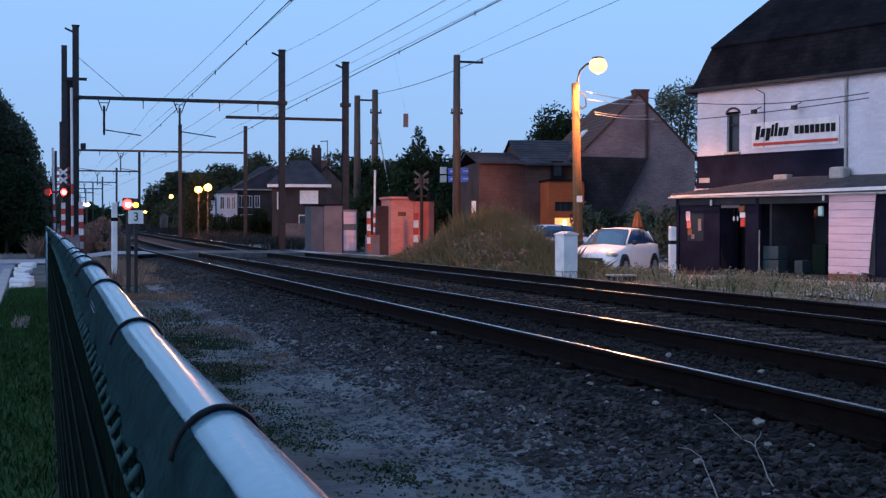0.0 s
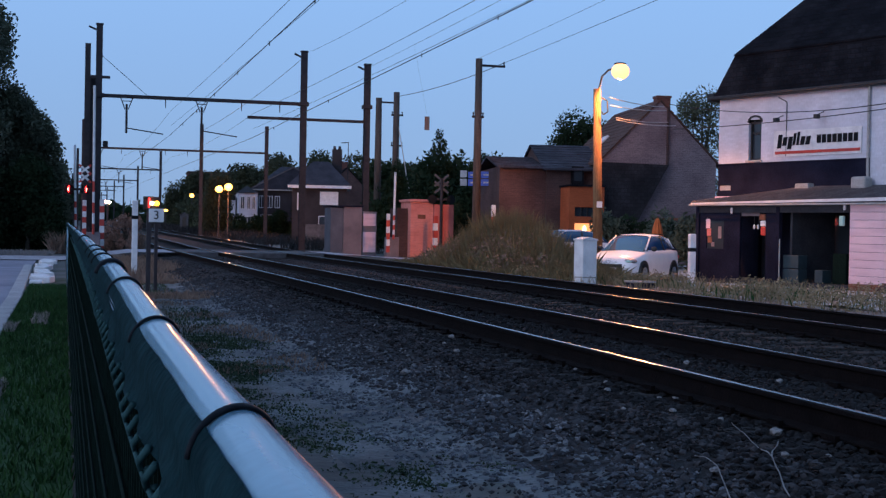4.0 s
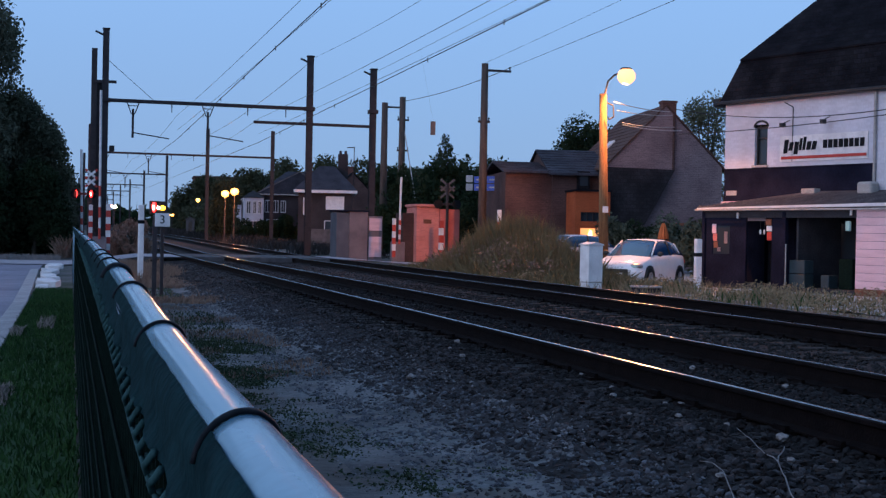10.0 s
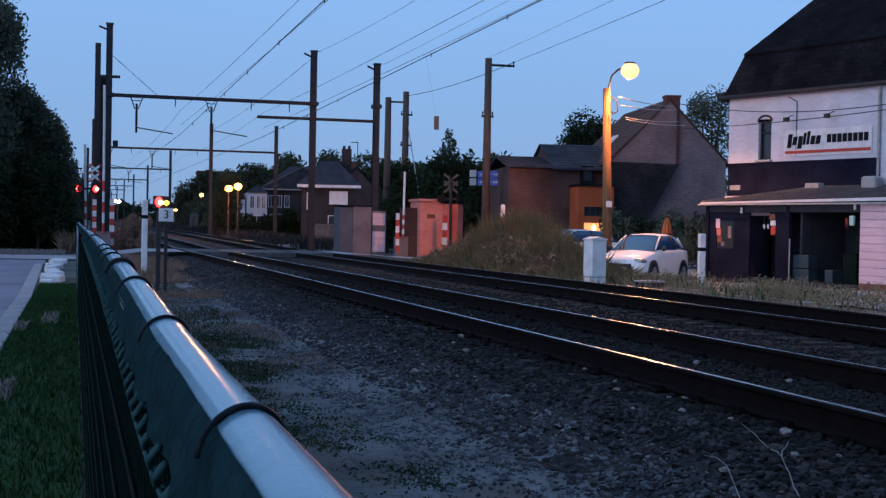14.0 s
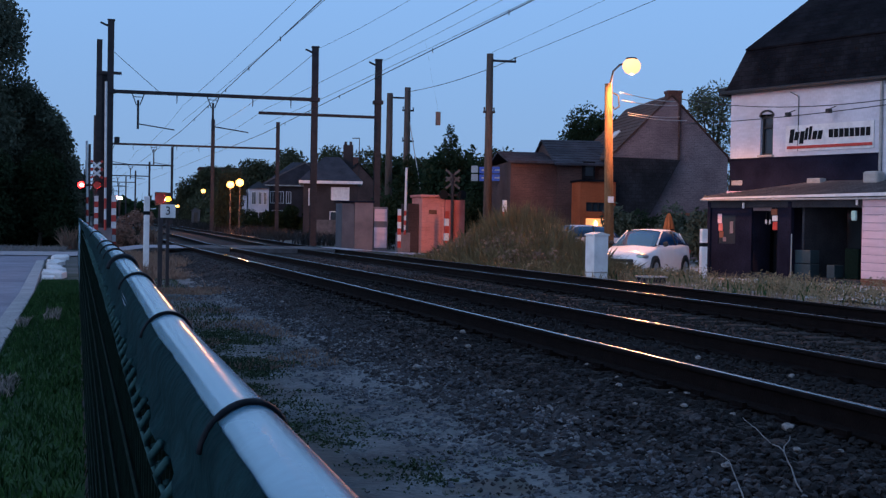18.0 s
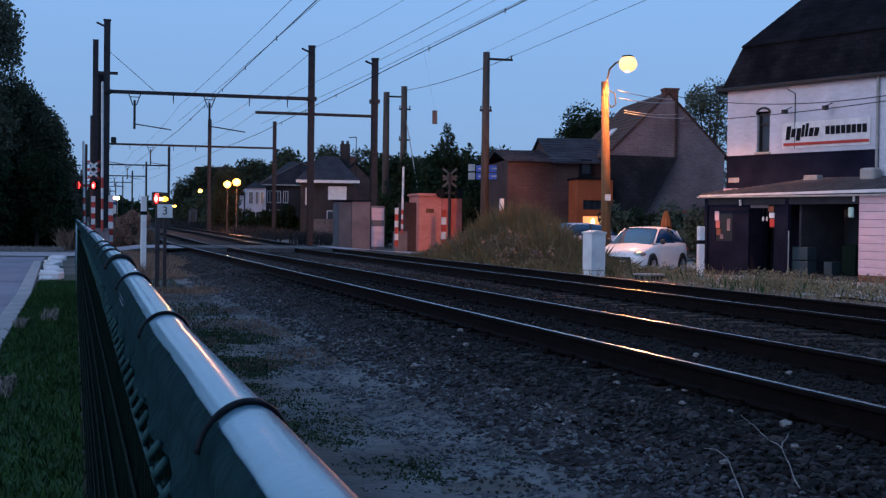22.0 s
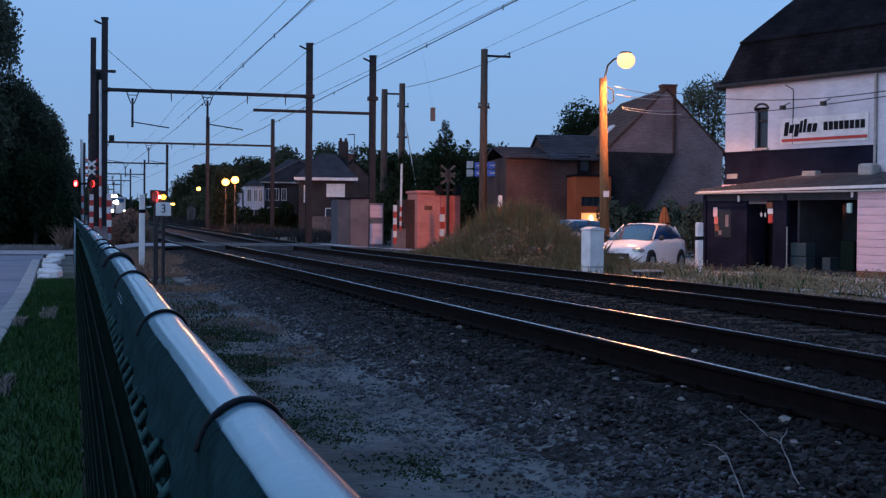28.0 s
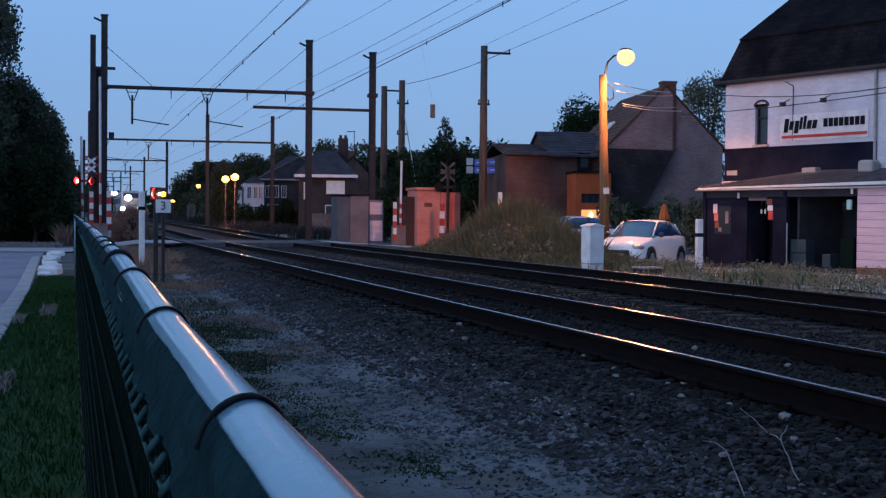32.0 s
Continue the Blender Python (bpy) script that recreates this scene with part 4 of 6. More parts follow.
def cafe():
    ob = thing("cafe", CAFE, "old whitewashed cafe with a dark mansard roof and a lean-to porch", "building")
    L, DEPTH, EAVE = 9.5, 8.0, 5.98
    win = (1.36, 1.92, 3.88, 5.22)
    wall = part("upper_wall", wall_with_hole(bmesh.new(), 0, L, 3.80, EAVE, 0, 0.3, [win]), M_WHITEWALL, ob, "weathered whitewashed masonry")
    part("lower_wall", wall_with_hole(bmesh.new(), 0, 6.32, 0, 3.80, -0.004, 0.3, [(1.9, 2.75, 0.0, 2.1), (4.0, 5.6, 0.9, 2.1)]), M_DARKWALL, ob, "dark painted masonry band")
    part("lower_wall", B((6.32, 0, 0), (L, 0.3, 3.80)), M_WHITEWALL, ob, "whitewashed masonry beside the dark band")
    part("side_wall", B((0, 0.3, 0), (0.3, DEPTH, EAVE)), M_BRICK, ob)
    part("side_wall", B((L - 0.3, 0.3, 0), (L, DEPTH, EAVE)), M_WHITEWALL, ob)
    part("back_wall", B((0.3, DEPTH - 0.3, 0), (L - 0.3, DEPTH, EAVE)), M_BRICK, ob)
    part("ledge", B((0.0, -0.03, 3.75), (6.3, -0.006, 3.80)), M_DARKWALL, ob)
    # arched window
    w = part("window", B((win[0], 0.16, win[2]), (win[1], 0.18, win[3] - 0.05)), M_GLASS, ob)
    bm = bmesh.new()
    for x in (win[0], win[1] - 0.06):
        box(bm, (x, 0.10, win[2]), (x + 0.06, 0.17, win[3]))
    for z in (win[2], 4.75, win[3] - 0.12):
        box(bm, (win[0] + 0.06, 0.10, z), (win[1] - 0.06, 0.17, z + 0.06))
    part("window_frame", bm, M_BLACK, w)
    part("window_sill", B((win[0] - 0.06, -0.08, win[2] - 0.07), (win[1] + 0.06, 0.1, win[2]), 0.01), M_CONCRETE, w)
    part("curtain", B((win[0] + 0.08, 0.22, win[2]), (win[1] - 0.08, 0.24, 4.72)), M_WHITE, w)
    bm = bmesh.new()
    for i in range(7):
        a0, a1 = math.pi * i / 7, math.pi * (i + 1) / 7
        cx, rx = (win[0] + win[1]) / 2, (win[1] - win[0]) / 2
        q = [(cx + rx * math.cos(a) * k, 5.12 + 0.18 * math.sin(a) * k + 0.13 * (k - 1)) for a, k in ((a0, 1.0), (a1, 1.0), (a1, 1.22), (a0, 1.22))]
        prism(bm, q, -0.02, 0.1)
    part("window_arch", bm, M_BLACK, w)
    # sign: stand-in strokes for the lettering, a red line under it
    sign = part("sign_board", B((2.50, -0.035, 3.95), (6.02, -0.012, 4.78)), M_WHITE, ob, "white board with dark bars over a red line")
    x = 2.66
    for i in range(7):
        h, z = (0.44, 0.27, 0.40, 0.38, 0.42, 0.27, 0.27)[i], (4.22, 4.30, 4.18, 4.30, 4.30, 4.30, 4.30)[i]
        w = 0.10 if i in (3, 4) else 0.16
        part("logo_bar", P([(x, z), (x + w, z), (x + w + 0.06, z + h), (x + 0.06, z + h)], -0.06, -0.038), M_BAND, sign)
        x += w + 0.055
    x = 4.30
    for i in range(8):
        part("logo_bar", B((x, -0.06, 4.33), (x + 0.155, -0.038, 4.59)), M_BAND, sign)
        x += 0.205
    part("red_line", B((2.58, -0.06, 4.03), (5.98, -0.038, 4.12)), M_RED, sign)
    for x, z in ((2.86, 5.12), (4.52, 5.14)):
        lamp = part("flood_lamp", B((x - 0.07, -0.42, z - 0.08), (x + 0.07, -0.24, z + 0.06), 0.02), M_BLACK, ob)
        part("lamp_arm", R((x, -0.01, z + 0.16), (x, -0.33, z + 0.04), 0.015, None, 6), M_BLACK, lamp)
    bm = R((3.02, -0.03, 3.95), (3.02, -0.03, 5.70), 0.014, None, 6)
    rod(bm, (3.02, -0.03, 5.70), (2.85, -0.25, 5.85), 0.014, None, 6)
    part("cable", bm, M_BLACK, ob)
    part("downpipe", R((6.30, -0.07, 0.2), (6.30, -0.07, EAVE), 0.045, None, 8), M_CONCRETE, ob)
    part("vent_grille", B((0.12, -0.04, 2.90), (0.60, -0.008, 3.06), 0.01), M_KERB, ob)
    part("roof_box", B((3.7, -0.35, 2.86), (4.25, -0.06, 3.06), 0.03), M_CONCRETE, ob, "low grey box on the porch roof")
    part("air_unit", B((6.0, -0.5, 2.84), (6.55, -0.1, 3.22), 0.08), M_CONCRETE, ob, "grey air unit on the porch roof")
    part("gutter", B((-0.28, -0.26, EAVE - 0.02), (L + 0.2, -0.02, EAVE + 0.10), 0.03), M_BLACK, ob)
    # mansard roof in two tiers, laid in courses of slates
    def tier(inset0, z0, inset1, z1, courses, name):
        for side in range(4):
            bm = bmesh.new()
            for k in range(courses):
                a, b = k / courses, (k + 1) / courses
                i0, i1 = inset0 + (inset1 - inset0) * a, inset0 + (inset1 - inset0) * b
                h0, h1 = z0 + (z1 - z0) * a, z0 + (z1 - z0) * b
                o = 0.006
                def corner(i, h, c):
                    x = (i, L - i)[c in (1, 2)]
                    y = (i, DEPTH - i)[c in (2, 3)]
                    return (x, y, h)
                c0, c1 = ((0, 1), (1, 2), (2, 3), (3, 0))[side]
                p = [corner(i0 - o, h0, c0), corner(i0 - o, h0, c1), corner(i1, h1, c1), corner(i1, h1, c0), corner(i0, h0, c0), corner(i0, h0, c1)]
                v = [bm.verts.new(q) for q in p]
                bm.faces.new(v[:4]), bm.faces.new((v[4], v[5], v[1], v[0]))
            bmesh.ops.remove_doubles(bm, verts=bm.verts, dist=0.0005)
            part(name, bm, M_SLATE, ob, "dark slate in courses")
    tier(-0.15, EAVE + 0.08, 0.33, 7.46, 9, "roof_slope")
    tier(0.30, 7.50, 3.9, 11.6, 18, "roof_slope")
    part("roof_seam", B((0.34, 0.27, 7.45), (L - 0.34, 0.32, 7.49)), M_SLATE, ob)
    part("eave_end", B((-0.42, -0.2, EAVE - 0.05), (-0.12, 0.9, EAVE + 0.22), 0.02), M_BLACK, ob)
    # porch: posts, lean-to roof with a ribbed sheet, boarded end
    px0, px1, pw = 1.15, 7.35, 2.0
    def slab(pts, lift):
        """A roof plane of that thickness over its corners."""
        bm = bmesh.new()
        lo, hi = [bm.verts.new(p) for p in pts], [bm.verts.new((p[0], p[1], p[2] + lift)) for p in pts]
        bm.faces.new(lo), bm.faces.new(hi)
        for k in range(len(pts)):
            m = (k + 1) % len(pts)
            bm.faces.new((lo[k], lo[m], hi[m], hi[k]))
        return bm
    yf, zf, zt = -pw - 0.25, 2.38, 2.88
    porch = part("porch_roof", slab([(px0 - 0.05, yf, zf), (10.5, yf, zf), (10.5, -0.006, zt), (3.9, -0.006, zt + 0.04)], 0.07), M_CORRUGATED, ob, "weathered ribbed lean-to roof")
    part("hip_slope", slab([(px0 - 0.05, yf, zf), (3.9, -0.006, zt + 0.04), (1.67, -0.006, 2.58), (0.35, -0.006, 2.55)], 0.066), M_PINK, porch, "pale pinkish hipped end")
    for k in range(57):
        x = px0 - 0.02 + k * 0.16
        f = min(max((x - px0 + 0.05) / (3.9 - px0 + 0.05), 0.04), 1.0)
        z0, z1, y1 = zf + 0.072, zf + 0.072 + (zt - zf) * f, yf + (-0.012 - yf) * f
        part("roof_rib", P([(yf - 0.01, z0), (y1, z1), (y1, z1 + 0.028), (yf - 0.01, z0 + 0.028)], x, x + 0.07, "x"), M_CORRUGATED, porch)
    part("fascia", P([(px0 - 0.07, 2.372), (10.5, 2.43), (10.5, 2.54), (px0 - 0.07, 2.412)], -pw - 0.29, -pw - 0.25), M_WHITE, porch, "white fascia board rising to one end")
    part("gutter", R((px0 - 0.12, -pw - 0.33, 2.34), (10.5, -pw - 0.33, 2.34), 0.028, None, 8), M_CONCRETE, porch)
    part("flashing", B((-0.05, -0.09, 2.60), (1.67, -0.008, 2.70), 0.01), M_PINK, porch)
    for x in (px0, 4.58):
        part("porch_post", B((x, -pw - 0.12, 0), (x + 0.14, -pw + 0.02, 2.28), 0.01), M_DARKWALL, ob)
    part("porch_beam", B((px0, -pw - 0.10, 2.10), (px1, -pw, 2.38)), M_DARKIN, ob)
    part("porch_side", wall_with_hole(bmesh.new(), px0 + 0.14, px0 + 1.9, 0, 2.12, -pw - 0.06, -pw + 0.02, [(px0 + 0.45, px0 + 1.2, 0.95, 1.85)]), M_DARKWALL, ob, "dark front of the porch")
    part("porch_pane", B((px0 + 0.45, -pw - 0.03, 0.95), (px0 + 1.2, -pw - 0.02, 1.85)), M_GLASS, ob)
    part("porch_front", B((4.12, -pw - 0.05, 0), (4.58, -pw + 0.02, 2.12)), M_DARKWALL, ob)
    for x0, x1, z0, z1, m in ((px0 + 0.42, px0 + 0.60, 1.60, 1.90, M_PINK), (px0 + 0.46, px0 + 0.64, 1.36, 1.59, M_CORAL), (px0 + 0.50, px0 + 0.68, 1.14, 1.34, M_TERRACOTTA), (px0 + 0.66, px0 + 0.80, 1.02, 1.16, M_HUTGREY), (px0 + 0.96, px0 + 1.10, 1.28, 1.66, M_HUTGREY)):
        part("poster", B((x0, -pw - 0.062, z0), (x1, -pw - 0.052, z1)), m, ob, "faded poster in the porch window")
    for x0, x1, z0, z1, m in ((3.84, 4.08, 1.86, 2.06, M_TERRACOTTA), (3.88, 4.10, 1.68, 1.85, M_WHITE), (3.90, 4.10, 1.40, 1.66, M_RED), (3.93, 4.08, 1.42, 1.58, M_WHITE)):
        part("pub_sign", B((x0, -pw - 0.03 - 0.01 * z1, z0), (x1, -pw - 0.01, z1), 0.02), m, ob, "small bright pub sign hanging in the porch")
    part("sign_hook", R((4.0, -pw - 0.02, 2.06), (4.0, -pw - 0.02, 2.14), 0.01, None, 6), M_BLACK, ob)
    part("menu_board", B((3.0, -pw + 0.0, 2.0), (3.8, -pw + 0.03, 2.1)), M_HUTGREY, ob)
    for x in (3.58, 3.74):
        part("porch_lamp", ball(bmesh.new(), (x, -pw + 0.02, 1.66), (0.035, 0.035, 0.08), 2), M_WHITE, ob)
        part("lamp_cord", R((x, -pw + 0.02, 1.72), (x, -pw + 0.02, 2.1), 0.006, None, 5), M_BLACK, ob)
    part("porch_pipe", R((4.74, -pw - 0.1, 0), (4.74, -pw - 0.1, 1.3), 0.02, None, 6), M_CONCRETE, ob)
    for x, z in ((2.81, 2.16), (7.25, 2.25)):
        part("porch_bracket", B((x - 0.03, -pw - 0.22, z - 0.09), (x + 0.03, -pw - 0.16, z + 0.09), 0.015), M_WHITE, ob, "small white bracket under the gutter")
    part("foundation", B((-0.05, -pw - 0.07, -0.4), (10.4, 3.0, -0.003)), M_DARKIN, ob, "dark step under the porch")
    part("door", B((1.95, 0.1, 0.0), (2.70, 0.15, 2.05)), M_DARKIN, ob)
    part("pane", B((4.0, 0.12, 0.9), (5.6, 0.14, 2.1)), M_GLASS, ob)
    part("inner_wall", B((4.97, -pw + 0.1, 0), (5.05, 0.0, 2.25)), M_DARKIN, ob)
    # boarded wall at the end of the porch
    bm = B((px1, -pw - 0.04, 0.06), (8.95, -pw + 0.06, 2.34))
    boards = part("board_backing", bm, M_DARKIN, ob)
    for k in range(10):
        end = 1.40 + 0.024 * k
        bm = P([(0, 0), (end, 0), (end + 0.022, 0.219), (0, 0.219)], -0.03, 0.0)
        bmesh.ops.bevel(bm, geom=bm.edges[:], offset=0.006, segments=1, affect="EDGES")
        o = part("board", bm, M_PINK, boards)
        o.location, o.rotation_euler = (px1, -pw - 0.045, 0.065 + k * 0.228), (radians(2.4), 0, 0)
    part("plinth", B((px1, -pw - 0.09, -0.4), (8.8, -pw + 0.06, 0.06), 0.01), M_TERRACOTTA, ob, "low red brick plinth")
    door = part("side_door", B((8.97, -pw - 0.02, 0.0), (9.75, -pw + 0.05, 2.3), 0.01), M_DARKWALL, ob, "dark blue side door")
    part("door_frame", B((9.76, -pw - 0.05, 0.0), (10.4, -pw + 0.06, 2.34), 0.01), M_DARKWALL, ob)
    part("door_rail", B((9.05, -pw - 0.035, 0.95), (9.67, -pw - 0.021, 1.05)), M_BAND, door)
    part("wall_lamp", B((px1 - 0.30, -pw - 0.2, 1.71), (px1 - 0.14, -pw - 0.1, 2.0), 0.03), M_LAMPGLASS, ob, "pale green lamp glass")
    return ob


cafe()
for x, y, w, h, mat, label in ((5.05, -1.75, 0.62, 0.40, M_CRATE, "teal crate standing in the dark porch"), (5.05, -1.75, 0.60, 0.82, M_CRATE, "teal crate stacked on another in the dark porch"), (6.0, -1.6, 0.3, 0.4, M_CRATE, "small dark box in the dark porch"),
                               (6.6, -1.4, 0.5, 0.9, M_MESH, "dark green bin in the dark porch")):
    single("crate", B((-w / 2, -0.2, 0.42 if h == 0.82 else 0.012), (w / 2, 0.2, h), 0.02), mat, CAFE @ pose(x, y, 0), label, "crate")


plank = single("plank", B((-0.45, -0.07, 0.0), (0.45, 0.07, 0.05), 0.008), M_WHITE, CAFE @ pose(3.75, -2.7, -0.138, 0, 0, 35), "white plank lying before the porch", "plank")


bag = thing("refuse_bag", CAFE @ pose(8.85, -2.42, -0.138), "dark red refuse bag lying by the brick plinth", "bag")
bm = ball(bmesh.new(), (0, 0, 0.13), (0.26, 0.17, 0.14), 3)
for v in bm.verts:
    v.co += v.normal * 0.03 * noise.noise(v.co * 9)
    v.co.z = max(v.co.z, 0.0)
part("sack", bm, M_SACK, bag, "", True)
part("tag", B((-0.03, -0.16, 0.2), (0.05, -0.14, 0.27), 0.004), M_WHITE, bag, "white tag")


# ---- brick house with its gable to the track ----
def windows(parent, face_y, cells, mat=None, depth=0.05):
    for x0, x1, z0, z1 in cells:
        w = part("window", B((x0, face_y - 0.012, z0), (x1, face_y - 0.004, z1)), mat or M_GLASS, parent)
        bm = bmesh.new()
        t = 0.06
        for a, b in (((x0 - t, z0 - t), (x1 + t, z0)), ((x0 - t, z1), (x1 + t, z1 + t)), ((x0 - t, z0), (x0, z1)), ((x1, z0), (x1 + t, z1)), (((x0 + x1) / 2 - 0.02, z0), ((x0 + x1) / 2 + 0.02, z1))):
            box(bm, (a[0], face_y - depth, a[1]), (b[0], face_y - 0.002, b[1]))
        part("window_frame", bm, M_WHITE, w)


def courses(low, high, n, a, b, axis):
    """A roof slope from its eave to its ridge, stepped in n courses."""
    top = []
    for i in range(n):
        k0, k1 = i / n, (i + 1) / n
        for k, lift in ((k0, 0.11), (k1, 0.075)):
            top.append((low[0] + (high[0] - low[0]) * k, low[1] + (high[1] - low[1]) * k + lift))
    return P([low] + top + [high], a, b, axis)


def gabled_house(name, m, w, length, eave, ridge, wall, roof, label, cells=(), chimney=None, over=0.2, group=""):
    """A house whose gable stands at y = 0, from x = 0 to w, and whose ridge runs along y."""
    ob = thing(name, m, label, "house", group)
    part("wall", P([(0, 0), (w, 0), (w, eave), (w / 2, ridge), (0, eave)], 0, length), wall, ob)
    k = (ridge - eave) / (w / 2)
    for sgn in (-1, 1):
        x1 = w / 2 + sgn * (w / 2 + over)
        z1 = eave - over * k
        part("roof", courses((x1, z1 + 0.03), (w / 2, ridge + 0.03), 14, -over * 0.3, length + over * 0.3, "y"), roof, ob)
    if chimney:
        x, y, z, s = chimney
        c = part("chimney", B((x - s, y, eave), (x + s, y + 0.6, z), 0.02), M_CHIMNEY, ob, "reddish brick chimney")
        part("chimney_cap", B((x - s - 0.03, y - 0.03, z - 0.1), (x + s + 0.03, y + 0.63, z)), M_CHIMNEY, c)
    windows(ob, 0, cells)
    return ob


gab = gabled_house("brick_house", pose(7.05, 59.6, 0, 0, 0, 7), 5.2, 8.0, 4.60, 7.25, M_GABLE, M_ROOFTILE, "brown brick house with a steep gable and a brown tiled roof",
                   chimney=(2.76, 0.02, 7.52, 0.31))
# dark slab whose slanting edge draws the shade boundary on the gable
part("annex_roof", P([(-0.1, 2.0), (1.62, 2.0), (2.95, 4.45), (-0.1, 4.5)], -0.35, -0.05), M_OLDSLATE, gab, "dark upright slab that stands for the shaded part of the gable")
part("downpipe", R((2.95, -0.08, 4.4), (2.95, -0.08, 7.0), 0.06, None, 8), M_BRICK, gab)
part("skylight", P([(0.80, 5.54), (1.15, 5.90), (1.10, 5.95), (0.75, 5.59)], 3.3, 4.3), M_WHITE, gab, "pale skylight in the roof")
part("garden_roof", B((2.2, -0.6, 2.0), (5.2, -0.2, 2.12)), M_TERRACOTTA, gab)

low = thing("brick_cottage", pose(2.62, 60.5, 0, 0, 0, 7), "low brown brick cottage beside the gabled house", "house")
part("wall", B((0, 0, 0), (2.1, 6, 4.3)), M_BRICK, low)
part("wall", B((2.1, -0.15, 0), (4.5, 6, 4.25)), M_BRICK, low)
part("roof", courses((-0.3, 4.22), (3.0, 4.82), 8, -0.15, 2.1, "x"), M_COTTAGE_SLATE, low, "low dark slate roof")
part("roof", courses((6.3, 4.22), (3.0, 4.82), 8, -0.15, 2.1, "x"), M_COTTAGE_SLATE, low, "low dark slate roof")
part("roof", courses((-0.5, 4.15), (3.0, 5.42), 10, 1.9, 4.7, "x"), M_COTTAGE_SLATE, low, "dark slate roof in courses")
part("roof", courses((6.5, 4.15), (3.0, 5.42), 10, 1.9, 4.7, "x"), M_COTTAGE_SLATE, low, "dark slate roof in courses")
part("gable_wall", P([(-0.3, 4.2), (6.3, 4.2), (3.0, 5.4)], 2.0, 2.1, "x"), M_BRICK, low)
dorm = part("dormer", B((3.2, -0.4, 3.55), (3.75, 0.6, 4.35), 0.02), M_SLATE, low, "small dark dormer")
part("dormer_pane", B((3.3, -0.42, 3.7), (3.65, -0.405, 4.15)), M_GLASS, dorm)
part("front_bay", wall_with_hole(bmesh.new(), 2.75, 4.3, 0, 3.40, -2.0, -0.16, [(3.0, 3.85, 2.1, 2.5)]), M_LAMPLIT_BRICK, low, "brick bay with orange lamplight put into its colour")
part("bay_roof", B((2.68, -2.08, 3.40), (4.36, -0.16, 3.48)), M_SLATE, low)
wbay = part("window", B((3.0, -1.9, 2.1), (3.85, -1.88, 2.5)), M_GLASS, low)
for x in (3.0, 3.27, 3.54, 3.81):
    part("window_bar", B((x, -1.98, 2.1), (x + 0.04, -1.91, 2.5)), M_BLACK, wbay)
wlit = part("window", B((3.0, -2.03, 1.25), (3.85, -2.01, 1.80)), M_WARM, low, "small lit window")
part("window_lamp", ball(bmesh.new(), (3.42, -2.1, 1.50), (0.09, 0.05, 0.22), 2), M_WINLAMP, wlit, "bright lamp in the window")

def folded_parasol(m):
    """A parasol tied shut: folds of cloth round a pole."""
    ob = thing("folded_parasol", m, "folded orange cloth parasol tied round its pole", "parasol")
    part("base", R((0, 0, 0), (0, 0, 0.09), 0.24, 0.21, 20), M_CONCRETE, ob)
    part("pole", R((0, 0, 0.09), (0, 0, 2.05), 0.022, None, 8), M_WOOD, ob)
    rings = []
    for z, r in ((0.72, 0.29), (0.80, 0.30), (1.1, 0.255), (1.3, 0.20), (1.36, 0.185), (1.42, 0.19), (1.75, 0.13), (1.93, 0.07), (2.0, 0.025)):
        rings.append([((r * (1 + 0.17 * math.cos(8 * a) + 0.05 * math.sin(3 * a + z))) * math.cos(a), (r * (1 + 0.17 * math.cos(8 * a))) * math.sin(a), z + 0.02 * math.cos(8 * a)) for a in [2 * math.pi * i / 48 for i in range(48)]])
    part("canopy", loft(bmesh.new(), rings), M_PARASOL, ob, "orange cloth hanging in folds", True)
    part("strap", R((0, 0, 1.33), (0, 0, 1.38), 0.215, None, 24), M_BAND, ob)
    part("finial", ball(bmesh.new(), (0, 0, 2.06), 0.035, 2), M_WOOD, ob)
    return ob



def loft(bm, rings, close=True):
    vs = [[bm.verts.new(p) for p in r] for r in rings]
    n = len(vs[0])
    for a, b in zip(vs, vs[1:]):
        for i in range(n if close else n - 1):
            j = (i + 1) % n
            bm.faces.new((a[i], a[j], b[j], b[i]))
    if close:
        bm.faces.new(vs[0]), bm.faces.new(vs[-1][::-1])
    return bm


folded_parasol(pose(8.58, 53.5, 0.012))


